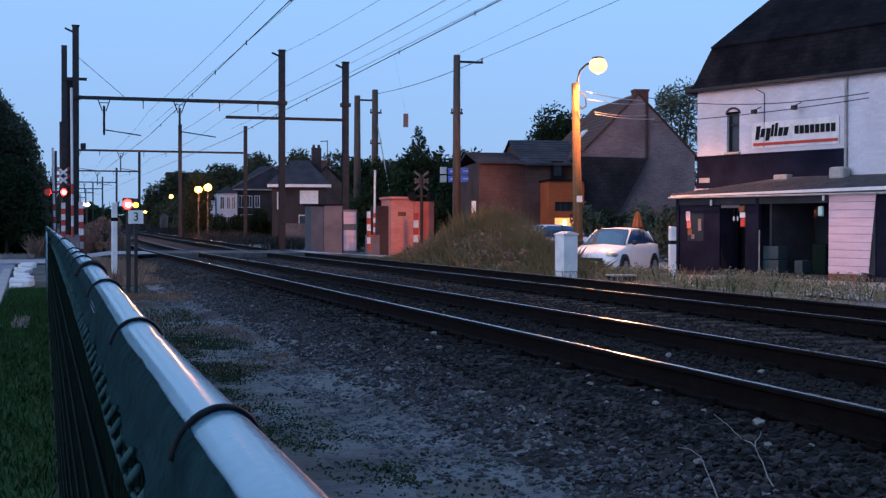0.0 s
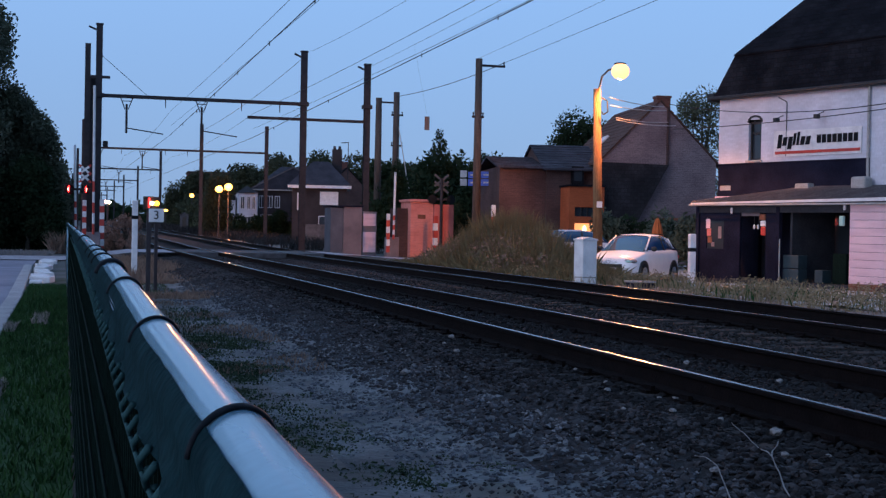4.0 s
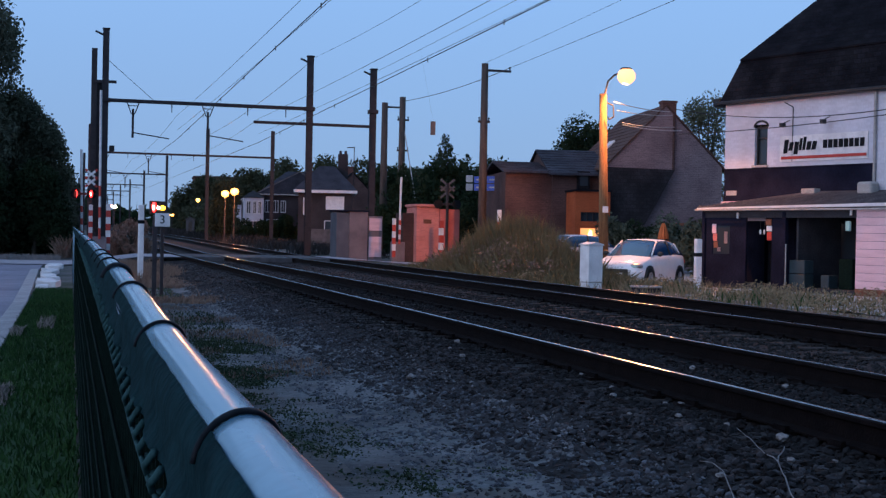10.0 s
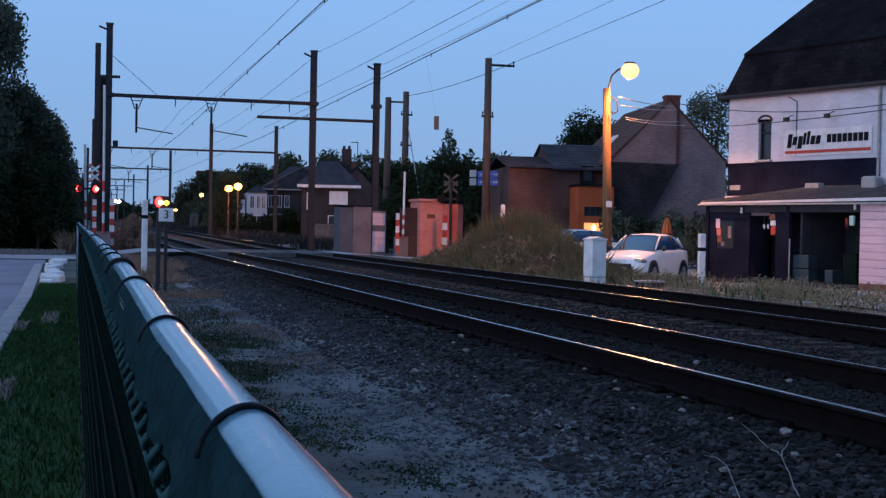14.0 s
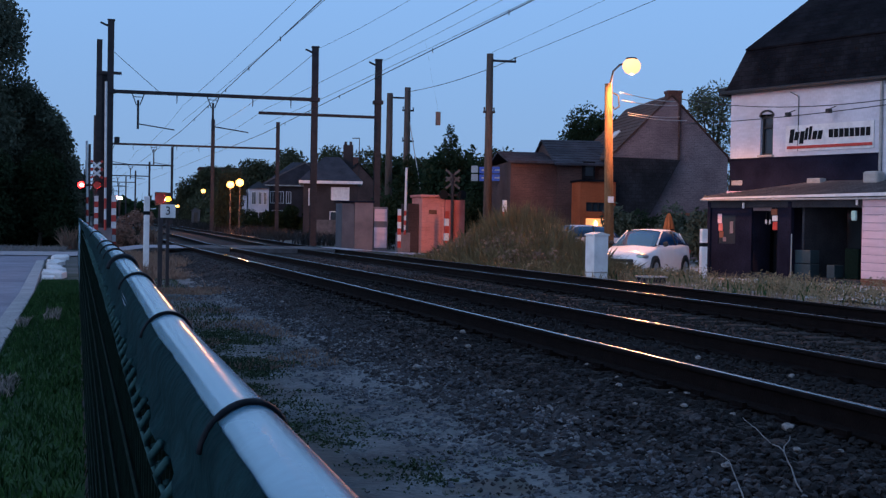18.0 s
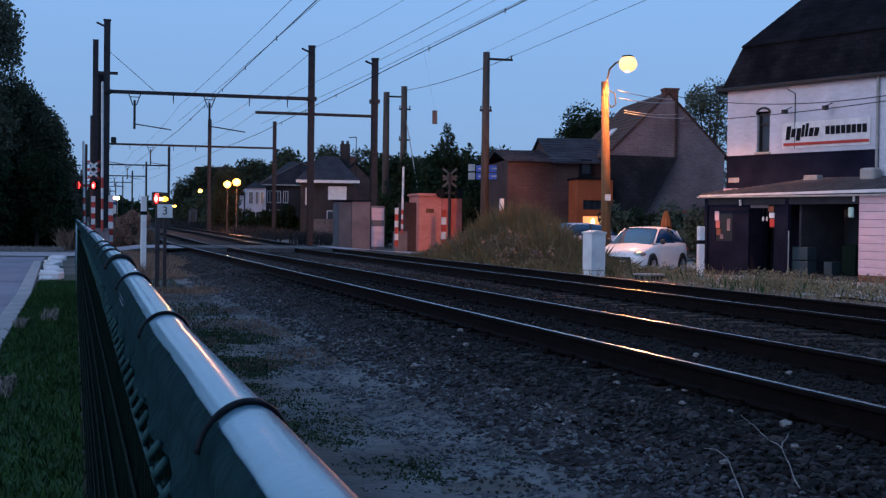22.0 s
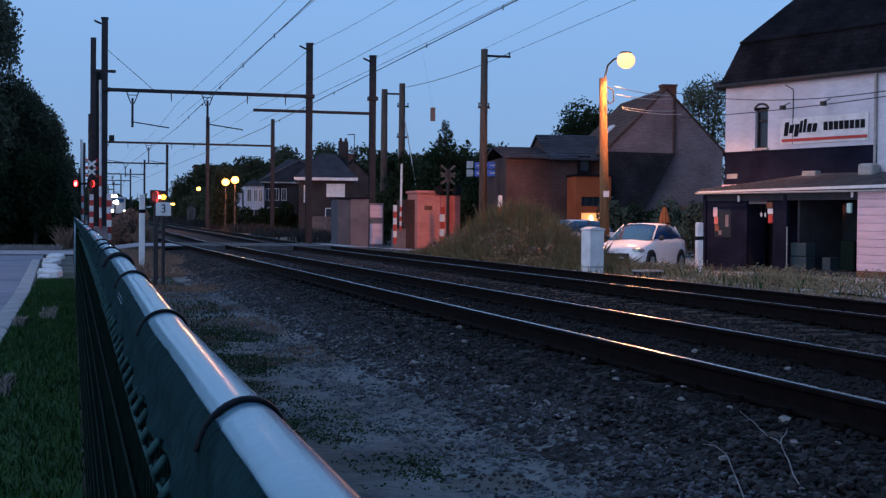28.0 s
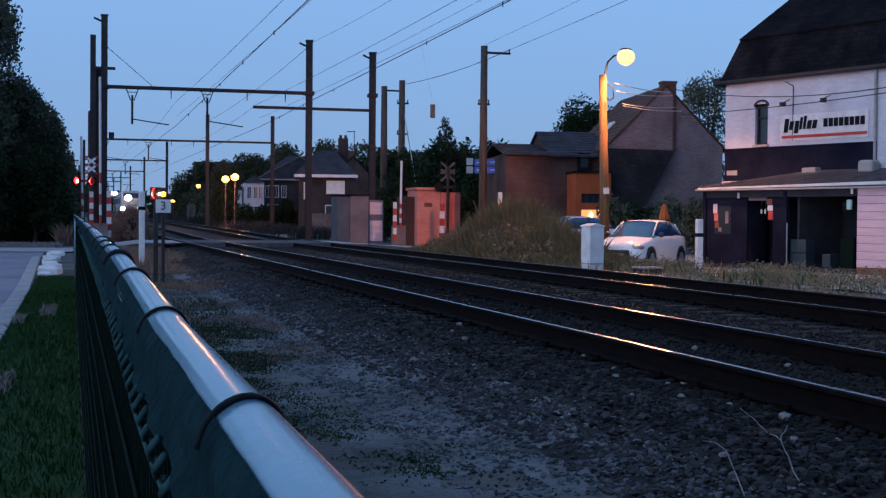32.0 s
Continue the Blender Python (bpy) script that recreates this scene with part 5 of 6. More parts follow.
# ---- cars ----
def car(name, m, paint, label):
    """A small hatchback; its front is at -y."""
    ob = thing(name, m, label, "car", "parked cars")
    st = [(-1.97, 0.62, 0.30, 0.55), (-1.90, 0.74, 0.22, 0.68), (-1.6, 0.82, 0.18, 0.80), (-1.0, 0.86, 0.17, 0.93), (-0.55, 0.87, 0.17, 0.98), (0.4, 0.87, 0.17, 0.99), (1.2, 0.87, 0.17, 1.00), (1.7, 0.84, 0.2, 1.0), (1.92, 0.76, 0.28, 0.94), (1.98, 0.66, 0.36, 0.8)]
    rings = []
    for y, w, z0, z1 in st:
        rings.append([(-w * 0.9, y, z0), (-w, y, z0 + 0.12), (-w * 1.01, y, (z0 + z1) / 2 + 0.05), (-w * 0.96, y, z1 - 0.05), (-w * 0.86, y, z1), (0, y, z1 + 0.035), (w * 0.86, y, z1), (w * 0.96, y, z1 - 0.05), (w * 1.01, y, (z0 + z1) / 2 + 0.05), (w, y, z0 + 0.12), (w * 0.9, y, z0)])
    part("body", loft(bmesh.new(), rings), paint, ob, "", True)
    cab = [(-0.95, 0.66, 0.94), (-0.30, 0.60, 1.33), (0.05, 0.585, 1.405), (0.8, 0.58, 1.41), (1.45, 0.56, 1.34), (1.86, 0.62, 0.98)]
    rings = [[(-0.78, y, 0.95), (-w, y, z - 0.03), (-w * 0.8, y, z), (0, y, z + 0.02), (w * 0.8, y, z), (w, y, z - 0.03), (0.78, y, 0.95)] for y, w, z in cab]
    part("cabin_glass", loft(bmesh.new(), rings), M_CARGLASS, ob, "dark car windows", True)
    roof = [(-0.12, 0.60, 1.385), (0.05, 0.592, 1.415), (0.8, 0.587, 1.422), (1.5, 0.565, 1.345)]
    rings = [[(-w, y, z - 0.05), (-w * 0.8, y, z), (0, y, z + 0.022), (w * 0.8, y, z), (w, y, z - 0.05)] for y, w, z in roof]
    part("roof", loft(bmesh.new(), rings, False), paint, ob, "", True)
    for sx in (-1, 1):
        for y0, z0, w0, y1, z1, w1, wide, col in ((-0.80, 1.0, 0.72, -0.12, 1.375, 0.59, 0.03, paint), (0.62, 0.97, 0.77, 0.66, 1.39, 0.585, 0.035, M_BLACK), (1.62, 0.95, 0.70, 1.42, 1.30, 0.545, 0.065, paint)):
            part("pillar", R((sx * w0, y0, z0), (sx * w1, y1, z1), wide, wide * 0.8, 8), col, ob, "", True)
        part("door_mirror", ball(bmesh.new(), (sx * 0.93, -0.62, 1.02), (0.10, 0.06, 0.075), 2), M_BLACK, ob)
        hl = part("headlight", ball(bmesh.new(), (sx * 0.61, -1.74, 0.68), (0.21, 0.20, 0.085), 3), M_ALLOY, ob)
        part("headlight_glass", ball(bmesh.new(), (sx * 0.61, -1.765, 0.675), (0.17, 0.19, 0.06), 3), M_LAMPGLASS, hl)
        part("tail_light", ball(bmesh.new(), (sx * 0.68, 1.90, 0.80), (0.12, 0.07, 0.09), 2), M_RED, ob)
        part("door_handle", B((sx * 0.875 - 0.012, 0.25, 0.86), (sx * 0.875 + 0.012, 0.42, 0.89)), paint, ob)
        part("sill", B((sx * 0.80 - 0.06, -0.95, 0.16), (sx * 0.80 + 0.06, 0.95, 0.24)), M_BLACK, ob)
        for y in (-1.24, 1.23):
            part("wheel_arch", R((sx * 0.60, y, 0.33), (sx * 0.885, y, 0.33), 0.375, None, 24), M_BLACK, ob)
            wh = part("wheel", R((sx * 0.66, y, 0.31), (sx * 0.892, y, 0.31), 0.31, None, 28), M_RUBBER, ob, "", True)
            bm = R((sx * 0.893, y, 0.31), (sx * 0.897, y, 0.31), 0.21, None, 20)
            for k in range(5):
                a = k * 2 * math.pi / 5
                rod(bm, (sx * 0.899, y, 0.31), (sx * 0.899, y + 0.19 * math.cos(a), 0.31 + 0.19 * math.sin(a)), 0.03, None, 5)
            part("rim", bm, M_ALLOY, wh)
    part("grille", B((-0.42, -1.985, 0.36), (0.42, -1.93, 0.60), 0.03), M_BLACK, ob)
    part("lower_intake", B((-0.55, -1.97, 0.22), (0.55, -1.90, 0.32), 0.02), M_BLACK, ob)
    part("plate_bar", B((-0.26, -2.0, 0.40), (0.26, -1.985, 0.50)), M_WHITE, ob)
    return ob


car("parked_car", pose(5.84, 40.6, -0.138, 0, 0, -33) @ Matrix.Diagonal((0.94, 0.85, 1.05, 1)), M_CARPAINT, "white parked hatchback with a dark windscreen")
car("parked_car", pose(4.40, 50.5, 0.05, 0, 0, -60), M_CARGREY, "silver parked hatchback behind tall grass")


# ---- trackside things ----
cab_box = thing("concrete_cabinet", at(32.9, 13.06, 0.0, 14), "white concrete cable cabinet beside the far rail", "cabinet")
part("body", B((-0.225, -0.2, -0.05), (0.225, 0.2, 1.17), 0.02), M_WHITE, cab_box)
part("lid", P([(-0.245, 1.17), (0.245, 1.17), (0.245, 1.20), (0.0, 1.26), (-0.245, 1.20)], -0.22, 0.22), M_WHITE, cab_box)
part("base_line", B((-0.23, -0.205, 0.2), (0.23, 0.205, 0.23)), M_CONCRETE, cab_box)

wp = thing("marker_post", at(36.1, 17.65, 0.0), "thick white concrete post with a black band", "marker post", "white marker posts")
part("post", B((-0.092, -0.092, -0.3), (0.092, 0.092, 1.40), 0.025), M_WHITE, wp)
part("band", B((-0.10, -0.10, 0.88), (0.10, 0.10, 1.0), 0.02), M_BAND, wp)
wp2 = thing("marker_post", at(36.9, 1.82, 0.0), "slim white post with a black band beside the fence", "marker post", "white marker posts")
part("post", B((-0.075, -0.075, -0.1), (0.075, 0.075, 2.0), 0.02), M_WHITE, wp2)
part("band", B((-0.09, -0.09, 1.50), (0.09, 0.09, 1.60), 0.02), M_BAND, wp2)

for box_s, box_d, tall in ((31.3, 13.9, 0.15),):
    point_box = thing("track_box", at(box_s, box_d, 0.0), "low dark metal box beside the far rail", "cable box", "boxes beside the rail")
    part("body", B((-0.3, -0.25, -0.03), (0.3, 0.25, tall), 0.03), M_DARKWALL, point_box)
    part("lid", B((-0.32, -0.27, tall), (0.32, 0.27, tall + 0.04), 0.01), M_CONCRETE, point_box)
duct = single("cable_duct", B((-0.42, -0.12, -0.05), (0.42, 0.12, 0.09), 0.02), M_CONCRETE, at(34.4, 14.4, 0.0, 14), "pale concrete cable duct cover lying in the weeds", "cable duct")


def text_mesh(body, size, depth):
    cu = bpy.data.curves.new("glyph", "FONT")
    cu.body, cu.size, cu.extrude = body, size, depth
    cu.align_x, cu.align_y = "CENTER", "CENTER"
    tmp = bpy.data.objects.new("glyph", cu)
    me = bpy.data.meshes.new_from_object(tmp)
    bpy.data.objects.remove(tmp)
    return me


num = thing("number_sign", at(28.0, 1.75, 0.0), "white square speed plate with a black number on a dark post", "sign")
part("post", B((-0.14, -0.045, -0.1), (-0.05, 0.03, 1.45), 0.01), M_STEEL, num)
part("post", B((0.04, 0.3, -0.1), (0.11, 0.38, 1.38), 0.01), M_STEEL, num)
plate = part("plate", B((-0.10, -0.05, 1.41), (0.20, -0.035, 1.68), 0.004), M_WHITE, num)
me = text_mesh("3", 0.24, 0.003)
me.materials.append(M_BLACK)
glyph = new("numeral", me)
glyph.parent, glyph.location, glyph.rotation_euler = plate, (0.05, -0.056, 1.545), (radians(90), 0, 0)


# ---- level crossing ----
FLASHERS = []


def flasher(parent, centre, r, lit_at):
    """A warning lamp that flashes: its glowing lens turns on an upright axle and shows its dull back in between."""
    x, y, z = centre
    ln = part("lens", ball(bmesh.new(), (0, -0.025, 0), (r, 0.03, r), 2), M_REDGLOW, parent, "round red warning lamp")
    part("lens_core", ball(bmesh.new(), (r * 0.25, -0.055, -r * 0.1), (r * 0.62, 0.02, r * 0.5), 2), M_REDCORE, ln)
    part("lens_back", R((0, 0.004, 0), (0, 0.03, 0), r, None, 20), M_RED, ln)
    ln.location = centre
    FLASHERS.append((ln, centre, lit_at))
    return ln


def striped(ob, name, x, y, z0, z1, w, n, first=0, lean=0.0):
    for k in range(n):
        a, b = z0 + (z1 - z0) * k / n, z0 + (z1 - z0) * (k + 1) / n
        part(name, B((x - w / 2 + lean * k, y - w / 2, a), (x + w / 2 + lean * k, y + w / 2, b)), (M_RED, M_WHITE)[(k + first) % 2], ob)


def crossing_light(m, label, lit=True):
    ob = thing("crossing_signal", m, label, "crossing signal", "level crossing signals")
    px = 0.22 if lit else 0.0
    part("post", R((px, 0, -0.1), (px, 0, 3.9), 0.07, None, 10), M_STEEL, ob)
    if lit:
        striped(ob, "stripe", px, 0, 0.9, 2.4, 0.17, 6)
    k = 0.46 if lit else 0.62
    for off in (0.0, 0.34):
        for sg in (-1, 1):
            board = part("cross_board", P([(px - sg * 0.62 * k, 3.22 + off), (px - sg * 0.50 * k, 3.14 + off), (px + sg * 0.62 * k, 3.22 + 0.78 * k + off), (px + sg * 0.50 * k, 3.30 + 0.78 * k + off)], -0.05 - 0.012 * sg, -0.03 - 0.012 * sg),
                         M_RED if lit else M_CROSSBACK, ob, "arm of the warning cross")
            if lit:
                part("cross_inlay", P([(px - sg * 0.40 * k, 3.32 + off), (px - sg * 0.28 * k, 3.24 + off), (px + sg * 0.42 * k, 3.22 + 0.60 * k + off), (px + sg * 0.30 * k, 3.30 + 0.60 * k + off)], -0.075 - 0.012 * sg, -0.064 - 0.012 * sg), M_WHITE, board)
    part("lamp_bar", B((-0.5, 0.0, 2.82), (0.5, 0.05, 2.92), 0.01), M_STEEL, ob)
    for x in (-0.44, 0.24) if lit else (-0.46, 0.46):
        part("backplate", R((x, 0.03, 2.87), (x, 0.06, 2.87), 0.22, None, 20), M_BAND, ob)
        if lit:
            flasher(ob, (x, -0.2, 2.87), 0.155, 6.06 if x < 0 else 6.52)
            part("hood", B((x - 0.2, -0.36, 3.06), (x + 0.2, 0.03, 3.09)), M_BLACK, ob)
        else:
            part("lens", ball(bmesh.new(), (x, -0.06, 2.87), (0.115, 0.05, 0.115), 2), M_BLACK, ob, "round dark warning lamp")
    return ob


def signal():
    ob = thing("railway_signal", at(45.9, 2.8, 0.0), "small signal with a flashing red lamp beside yellow and white", "signal")
    part("post", R((-0.1, 0.1, -0.1), (-0.1, 0.1, 1.95), 0.06, None, 10), M_STEEL, ob)
    part("backplate", B((-0.28, 0.0, 1.85), (0.27, 0.08, 2.30), 0.03), M_BLACK, ob)
    flasher(ob, (-0.12, -0.22, 2.10), 0.17, 6.52)
    part("lens", ball(bmesh.new(), (0.15, -0.03, 2.08), (0.10, 0.05, 0.08), 2), M_YELLOWGLOW, ob, "glowing yellow lens")
    part("lens", ball(bmesh.new(), (-0.02, -0.06, 2.08), (0.09, 0.04, 0.05), 2), M_HEADGLOW, ob, "glowing white lens")
    part("hood", B((-0.28, -0.38, 2.27), (0.04, 0.0, 2.30)), M_BLACK, ob)
    return ob


signal()


crossing_light(at(62.0, 0.65), "lit red warning lights of the level crossing on a striped post")
crossing_light(at(64.0, 17.8, 0.0, 175), "warning cross of the level crossing seen from behind", False)


def barrier(m, label, arm_z, lean):
    ob = thing("crossing_barrier", m, label, "barrier", "raised crossing barriers")
    part("drive_box", B((-0.3, -0.25, 0.0), (0.3, 0.25, 1.0), 0.03), M_HUTGREY, ob)
    part("counterweight", B((-0.28, -0.1, 0.4), (-0.16, 0.1, 1.2), 0.02), M_STEEL, ob)
    n = 14
    for k in range(n):
        a, b = 0.9 + (arm_z - 0.9) * k / n, 0.9 + (arm_z - 0.9) * (k + 1) / n
        bm = R((lean * a, -0.3, a), (lean * b, -0.3, b), 0.055, None, 8)
        part("arm_section", bm, M_WHITE if k > 5 else (M_RED, M_WHITE)[k % 2], ob)
    return ob


barrier(at(61.5, 1.25), "raised white crossing barrier with red bands", 7.4, -0.006)
barrier(at(62.4, 14.95), "raised crossing barrier beside the brick hut", 4.05, 0.012)
barrier(at(66.0, 0.55), "raised crossing barrier before the trees", 5.0, -0.02)
sp = thing("striped_post", at(61.8, 1.62, 0.0), "red and white striped post at the crossing", "post", "striped posts")
striped(sp, "stripe", 0, 0, 0.1, 2.45, 0.2, 8)
sp2 = thing("striped_post", at(61.5, 14.55, 0), "red and white striped post before the huts", "post", "striped posts")
striped(sp2, "stripe", 0, 0, 0.3, 2.1, 0.15, 6)
sp3 = thing("striped_post", at(62.3, 17.05, 0), "red and white striped post at the brick hut", "post", "striped posts")
striped(sp3, "stripe", 0, 0, 0.3, 2.05, 0.2, 5)
sp4 = thing("striped_post", at(55.0, 17.6, 0), "short white post with a red band", "post", "striped posts")
striped(sp4, "stripe", 0, 0, 0.0, 2.5, 0.15, 5, 1)
gate_lamp = thing("mast_box", at(67.8, 1.75, 0), "small dark box fixed on the gantry mast", "cable box")
part("box", B((0.0, -0.4, 5.05), (0.25, -0.15, 5.33), 0.03), M_BLACK, gate_lamp)

hut = thing("relay_hut", at(64.2, 15.75, 0.0), "pale brick relay hut with a flat concrete roof", "hut", "relay huts")
part("wall", B((0, 0.5, 0), (0.55, 2.0, 2.4)), M_BRICK, hut, "brown brick side wall")
part("wall", B((0.56, 0, 0), (1.70, 2.0, 2.72)), M_BRICK_PALE, hut)
part("roof", B((0.48, -0.1, 2.72), (1.80, 2.1, 2.85), 0.02), M_BRICK_PALE, hut)
part("door", B((0.72, -0.03, 0.3), (1.5, -0.004, 2.3)), M_BRICK_PALE, hut)
part("vent", B((0.9, -0.05, 1.9), (1.3, -0.031, 2.1)), M_TERRACOTTA, hut)
part("annex", B((1.72, -0.1, 0), (2.72, 1.6, 2.62), 0.02), M_CORAL, hut, "coral red side cabinet")
hut2 = thing("relay_cabinet", at(65.0, 12.5, 0.0), "grey and pinkish relay cabinet row beside the crossing", "hut", "relay huts")
part("wall", B((0, 0, 0), (0.62, 1.6, 2.35), 0.02), M_HUTEND, hut2, "blue-grey concrete end")
part("wall", B((0.63, -0.05, 0), (1.55, 1.6, 2.40), 0.02), M_HUTGREY, hut2, "pale brick middle")
part("cabinet", B((1.58, 0.0, 0), (2.3, 1.2, 2.2), 0.02), M_HUTGREY, hut2)
part("door", B((1.62, -0.04, 0.2), (2.24, -0.004, 1.2)), M_PINK, hut2)
part("door", B((1.62, -0.04, 1.5), (2.24, -0.004, 2.1)), M_PINK, hut2)
part("roof", B((-0.06, -0.1, 2.40), (1.6, 1.7, 2.47)), M_DARKWALL, hut2)

ds = thing("direction_sign", at(61.9, 18.02, 0, -45), "blue direction signs on dark posts facing the crossing road", "sign")
for x in (0.85, 2.1):
    part("post", R((x, 0.05, -0.1), (x, 0.05, 4.2), 0.04, None, 8), M_STEEL, ds)
for z in (3.50, 3.90):
    part("panel", B((0.12, -0.03, z), (0.48, 0.0, z + 0.33), 0.01), M_KERB, ds, "small pale panel")
for k, z in enumerate((3.86, 3.5)):
    pn = part("panel", B((0.55, -0.03, z), (2.36, 0.0, z + 0.31), 0.01), M_BLUE, ds, "blue panel with unreadable white writing")
    for x0, x1 in ((0.68, 1.25), (1.38, 1.72)):
        part("writing_bar", B((x0, -0.04, z + 0.12), (x1, -0.032, z + 0.19)), M_KERB, pn)


# ---- plants ----
rng = np.random.default_rng(11)
# tall dry grass mound between track and road
n = 90000
s = rng.uniform(33, 52, n)
d = rng.uniform(11.6, 16.2, n)
k = np.exp(-((s - 41.8) / 5.2) ** 2 - ((d - 13.9) / 1.5) ** 2)
keep = rng.uniform(0, 1, n) < k * 1.3 + 0.05
s, d, k = s[keep], d[keep], k[keep]
xy = np.stack([d * CP - s * SP, d * SP + s * CP, np.full(len(s), -0.03)], 1)
v, f = blades(rng, len(s), xy, 0.5, 1.05, 0.010, 0.3)
h = np.repeat(0.3 + 2.0 * k, 5)
v[:, 2] = (v[:, 2] + 0.03) * h - 0.03 - np.repeat([yard_dip(a, b) for a, b in zip(s, d)], 5)
tagged(raw("tall_grass", v, f, M_MOUND), "tall dry yellow-green grass between track and road", "grass", kind="stuff")
bl = []
for _ in range(46):
    ss, dd = rng.uniform(36.5, 48), rng.uniform(12.6, 15.4)
    kk = math.exp(-((ss - 41.8) / 5.2) ** 2 - ((dd - 13.9) / 1.5) ** 2)
    p = W(ss, dd)
    bl.append(((p.x, p.y, 0.2 + 0.55 * kk), (0.75, 0.75, 0.2 + 0.7 * kk)))
v, f = leaves(rng, bl, 24000, 0.055)
tagged(raw("bramble_bush", v, f, M_BRAMBLE), "dense brownish bramble among tall grass", "bush", kind="stuff")


def grass_patch(name, n, s0, s1, d0, d1, h0, h1, mat, label, width=0.01, z=0.0, clump=0.0, least=0.04):
    s, d = rng.uniform(s0, s1, n), rng.uniform(d0, d1, n)
    if clump:
        keepers = np.array([noise.noise(Vector((a * clump, b * clump, 5))) for a, b in zip(s, d)]) > least
        s, d = s[keepers], d[keepers]
    zz = np.array([rise(a) - yard_dip(a, b) for a, b in zip(s, d)]) + z
    xy = np.stack([d * CP - s * SP, d * SP + s * CP, zz], 1)
    v, f = blades(rng, len(s), xy, h0, h1, width)
    return tagged(raw(name, v, f, mat), label, "grass", kind="stuff")


grass_patch("dry_weeds", 6000, 20, 38, 11.7, 19.5, 0.06, 0.42, M_DRY, "dry weeds along the far rail", 0.010, 0.0, 0.55, 0.18)
grass_patch("tall_weeds", 2600, 34.9, 36.7, 14.0, 15.0, 0.15, 0.50, M_MOUND, "clump of tall dry grass before the parked car", 0.012)
grass_patch("low_weeds", 6000, 18, 38, 11.3, 19.5, 0.02, 0.10, M_BRAMBLE, "low brown weeds along the far rail", 0.012, 0.0, 0.4, 0.0)
grass_patch("brown_weeds", 26000, 25, 51, 0.6, 3.4, 0.02, 0.11, M_BRAMBLE, "low brown weeds between fence and ballast", 0.012, 0.0, 0.3, -0.1)
grass_patch("brown_weeds", 9000, 12, 27, 0.5, 2.9, 0.01, 0.05, M_BRAMBLE, "thin brown weeds between fence and ballast", 0.008, 0.0, 0.7, 0.05)
grass_patch("green_weeds", 2200, 22, 37, 12.5, 19.5, 0.06, 0.38, M_GRASS, "green weeds before the cafe", 0.014, 0.0, 0.5)
grass_patch("verge_grass", 16000, 2.5, 30, -0.68, 0.07, 0.03, 0.075, M_GRASS, "short green grass of the verge", 0.006, 0.03)
grass_patch("fence_weeds", 8000, 14, 36, 0.2, 2.2, 0.015, 0.05, M_MOSS, "low weeds and moss beside the fence", 0.008, 0.0, 0.35)
grass_patch("fence_weeds", 1500, 26, 50, 1.2, 2.5, 0.08, 0.35, M_BRAMBLE, "dry brown weeds beside the fence", 0.014, 0.0, 0.3)
grass_patch("crossing_weeds", 5000, 37, 51, 0.4, 3.2, 0.08, 0.36, M_BRAMBLE, "brown weeds between fence and crossing", 0.016, 0.0, 0.25)
grass_patch("crossing_weeds", 7000, 62.4, 69, -0.6, 3.6, 0.2, 1.1, M_BRAMBLE, "brown weeds behind the crossing road", 0.02, 0.0, 0.25)
grass_patch("lane_weeds", 5000, 57.8, 60.5, -9, -0.4, 0.08, 0.28, M_STALK, "pale dry grass at the edge of the crossing road", 0.016)
grass_patch("embankment_weeds", 6000, 70, 120, 12, 17, 0.2, 0.7, M_WEED_DARK, "dark weeds behind the crossing", 0.03, 0.0, 0.2)
grass_patch("embankment_weeds", 7000, 118, 240, 11.8, 17, 0.3, 0.9, M_WEED_DARK, "dark weeds along the line in the distance", 0.06)
for s0, s1, d0, d1 in ((18.0, 20.0, -0.38, -0.18), (10.2, 11.3, -0.60, -0.42), (16.8, 17.8, -0.66, -0.55)):
    grass_patch("dead_tuft", 260, s0, s1, d0, d1, 0.04, 0.10, M_STALK, "pale dead tuft in the green verge", 0.008, 0.03)
for s0, d0, across, count in ((12.7, 1.62, 0.55, 16000), (7.15, 1.78, 0.28, 3200), (15.6, 1.9, 0.5, 6000), (11.2, 1.25, 0.35, 3000), (7.4, 2.45, 0.2, 900), (9.4, 1.45, 0.9, 12000), (15.5, 1.6, 1.6, 16000)):
    mats = []
    for _ in range(40):
        a, b = s0 + rng.normal(0, across * 0.9), d0 + rng.normal(0, min(across * 0.4, 0.32))
        p = W(a, b, land(a, b))
        mats.append(((p.x, p.y, p.z + 0.002), (min(across, 0.6) * 0.6, min(across, 0.6) * 0.4, 0.012)))
    v, f = leaves(rng, mats, count // 2, 0.014)
    tagged(raw("moss_patch", v, f, M_MOSS), "dark green moss and weeds on the bare earth", "moss", kind="stuff")
# leafy clumps among the weeds before the cafe
cl = []
for _ in range(150):
    ss, dd = rng.uniform(21, 38), rng.uniform(11.9, 19.0)
    if noise.noise(Vector((ss * 0.5, dd * 0.5, 5))) > -0.02:
        p, k = W(ss, dd), rng.uniform(0.12, 0.36)
        cl.append(((p.x, p.y, k * 0.45 - yard_dip(ss, dd)), (k * 1.7, k * 1.7, k)))
v, f = leaves(rng, cl, 15000, 0.03)
tagged(raw("leafy_weeds", v, f, M_DRY), "olive-brown leafy weeds in clumps before the cafe", "weeds", kind="stuff")
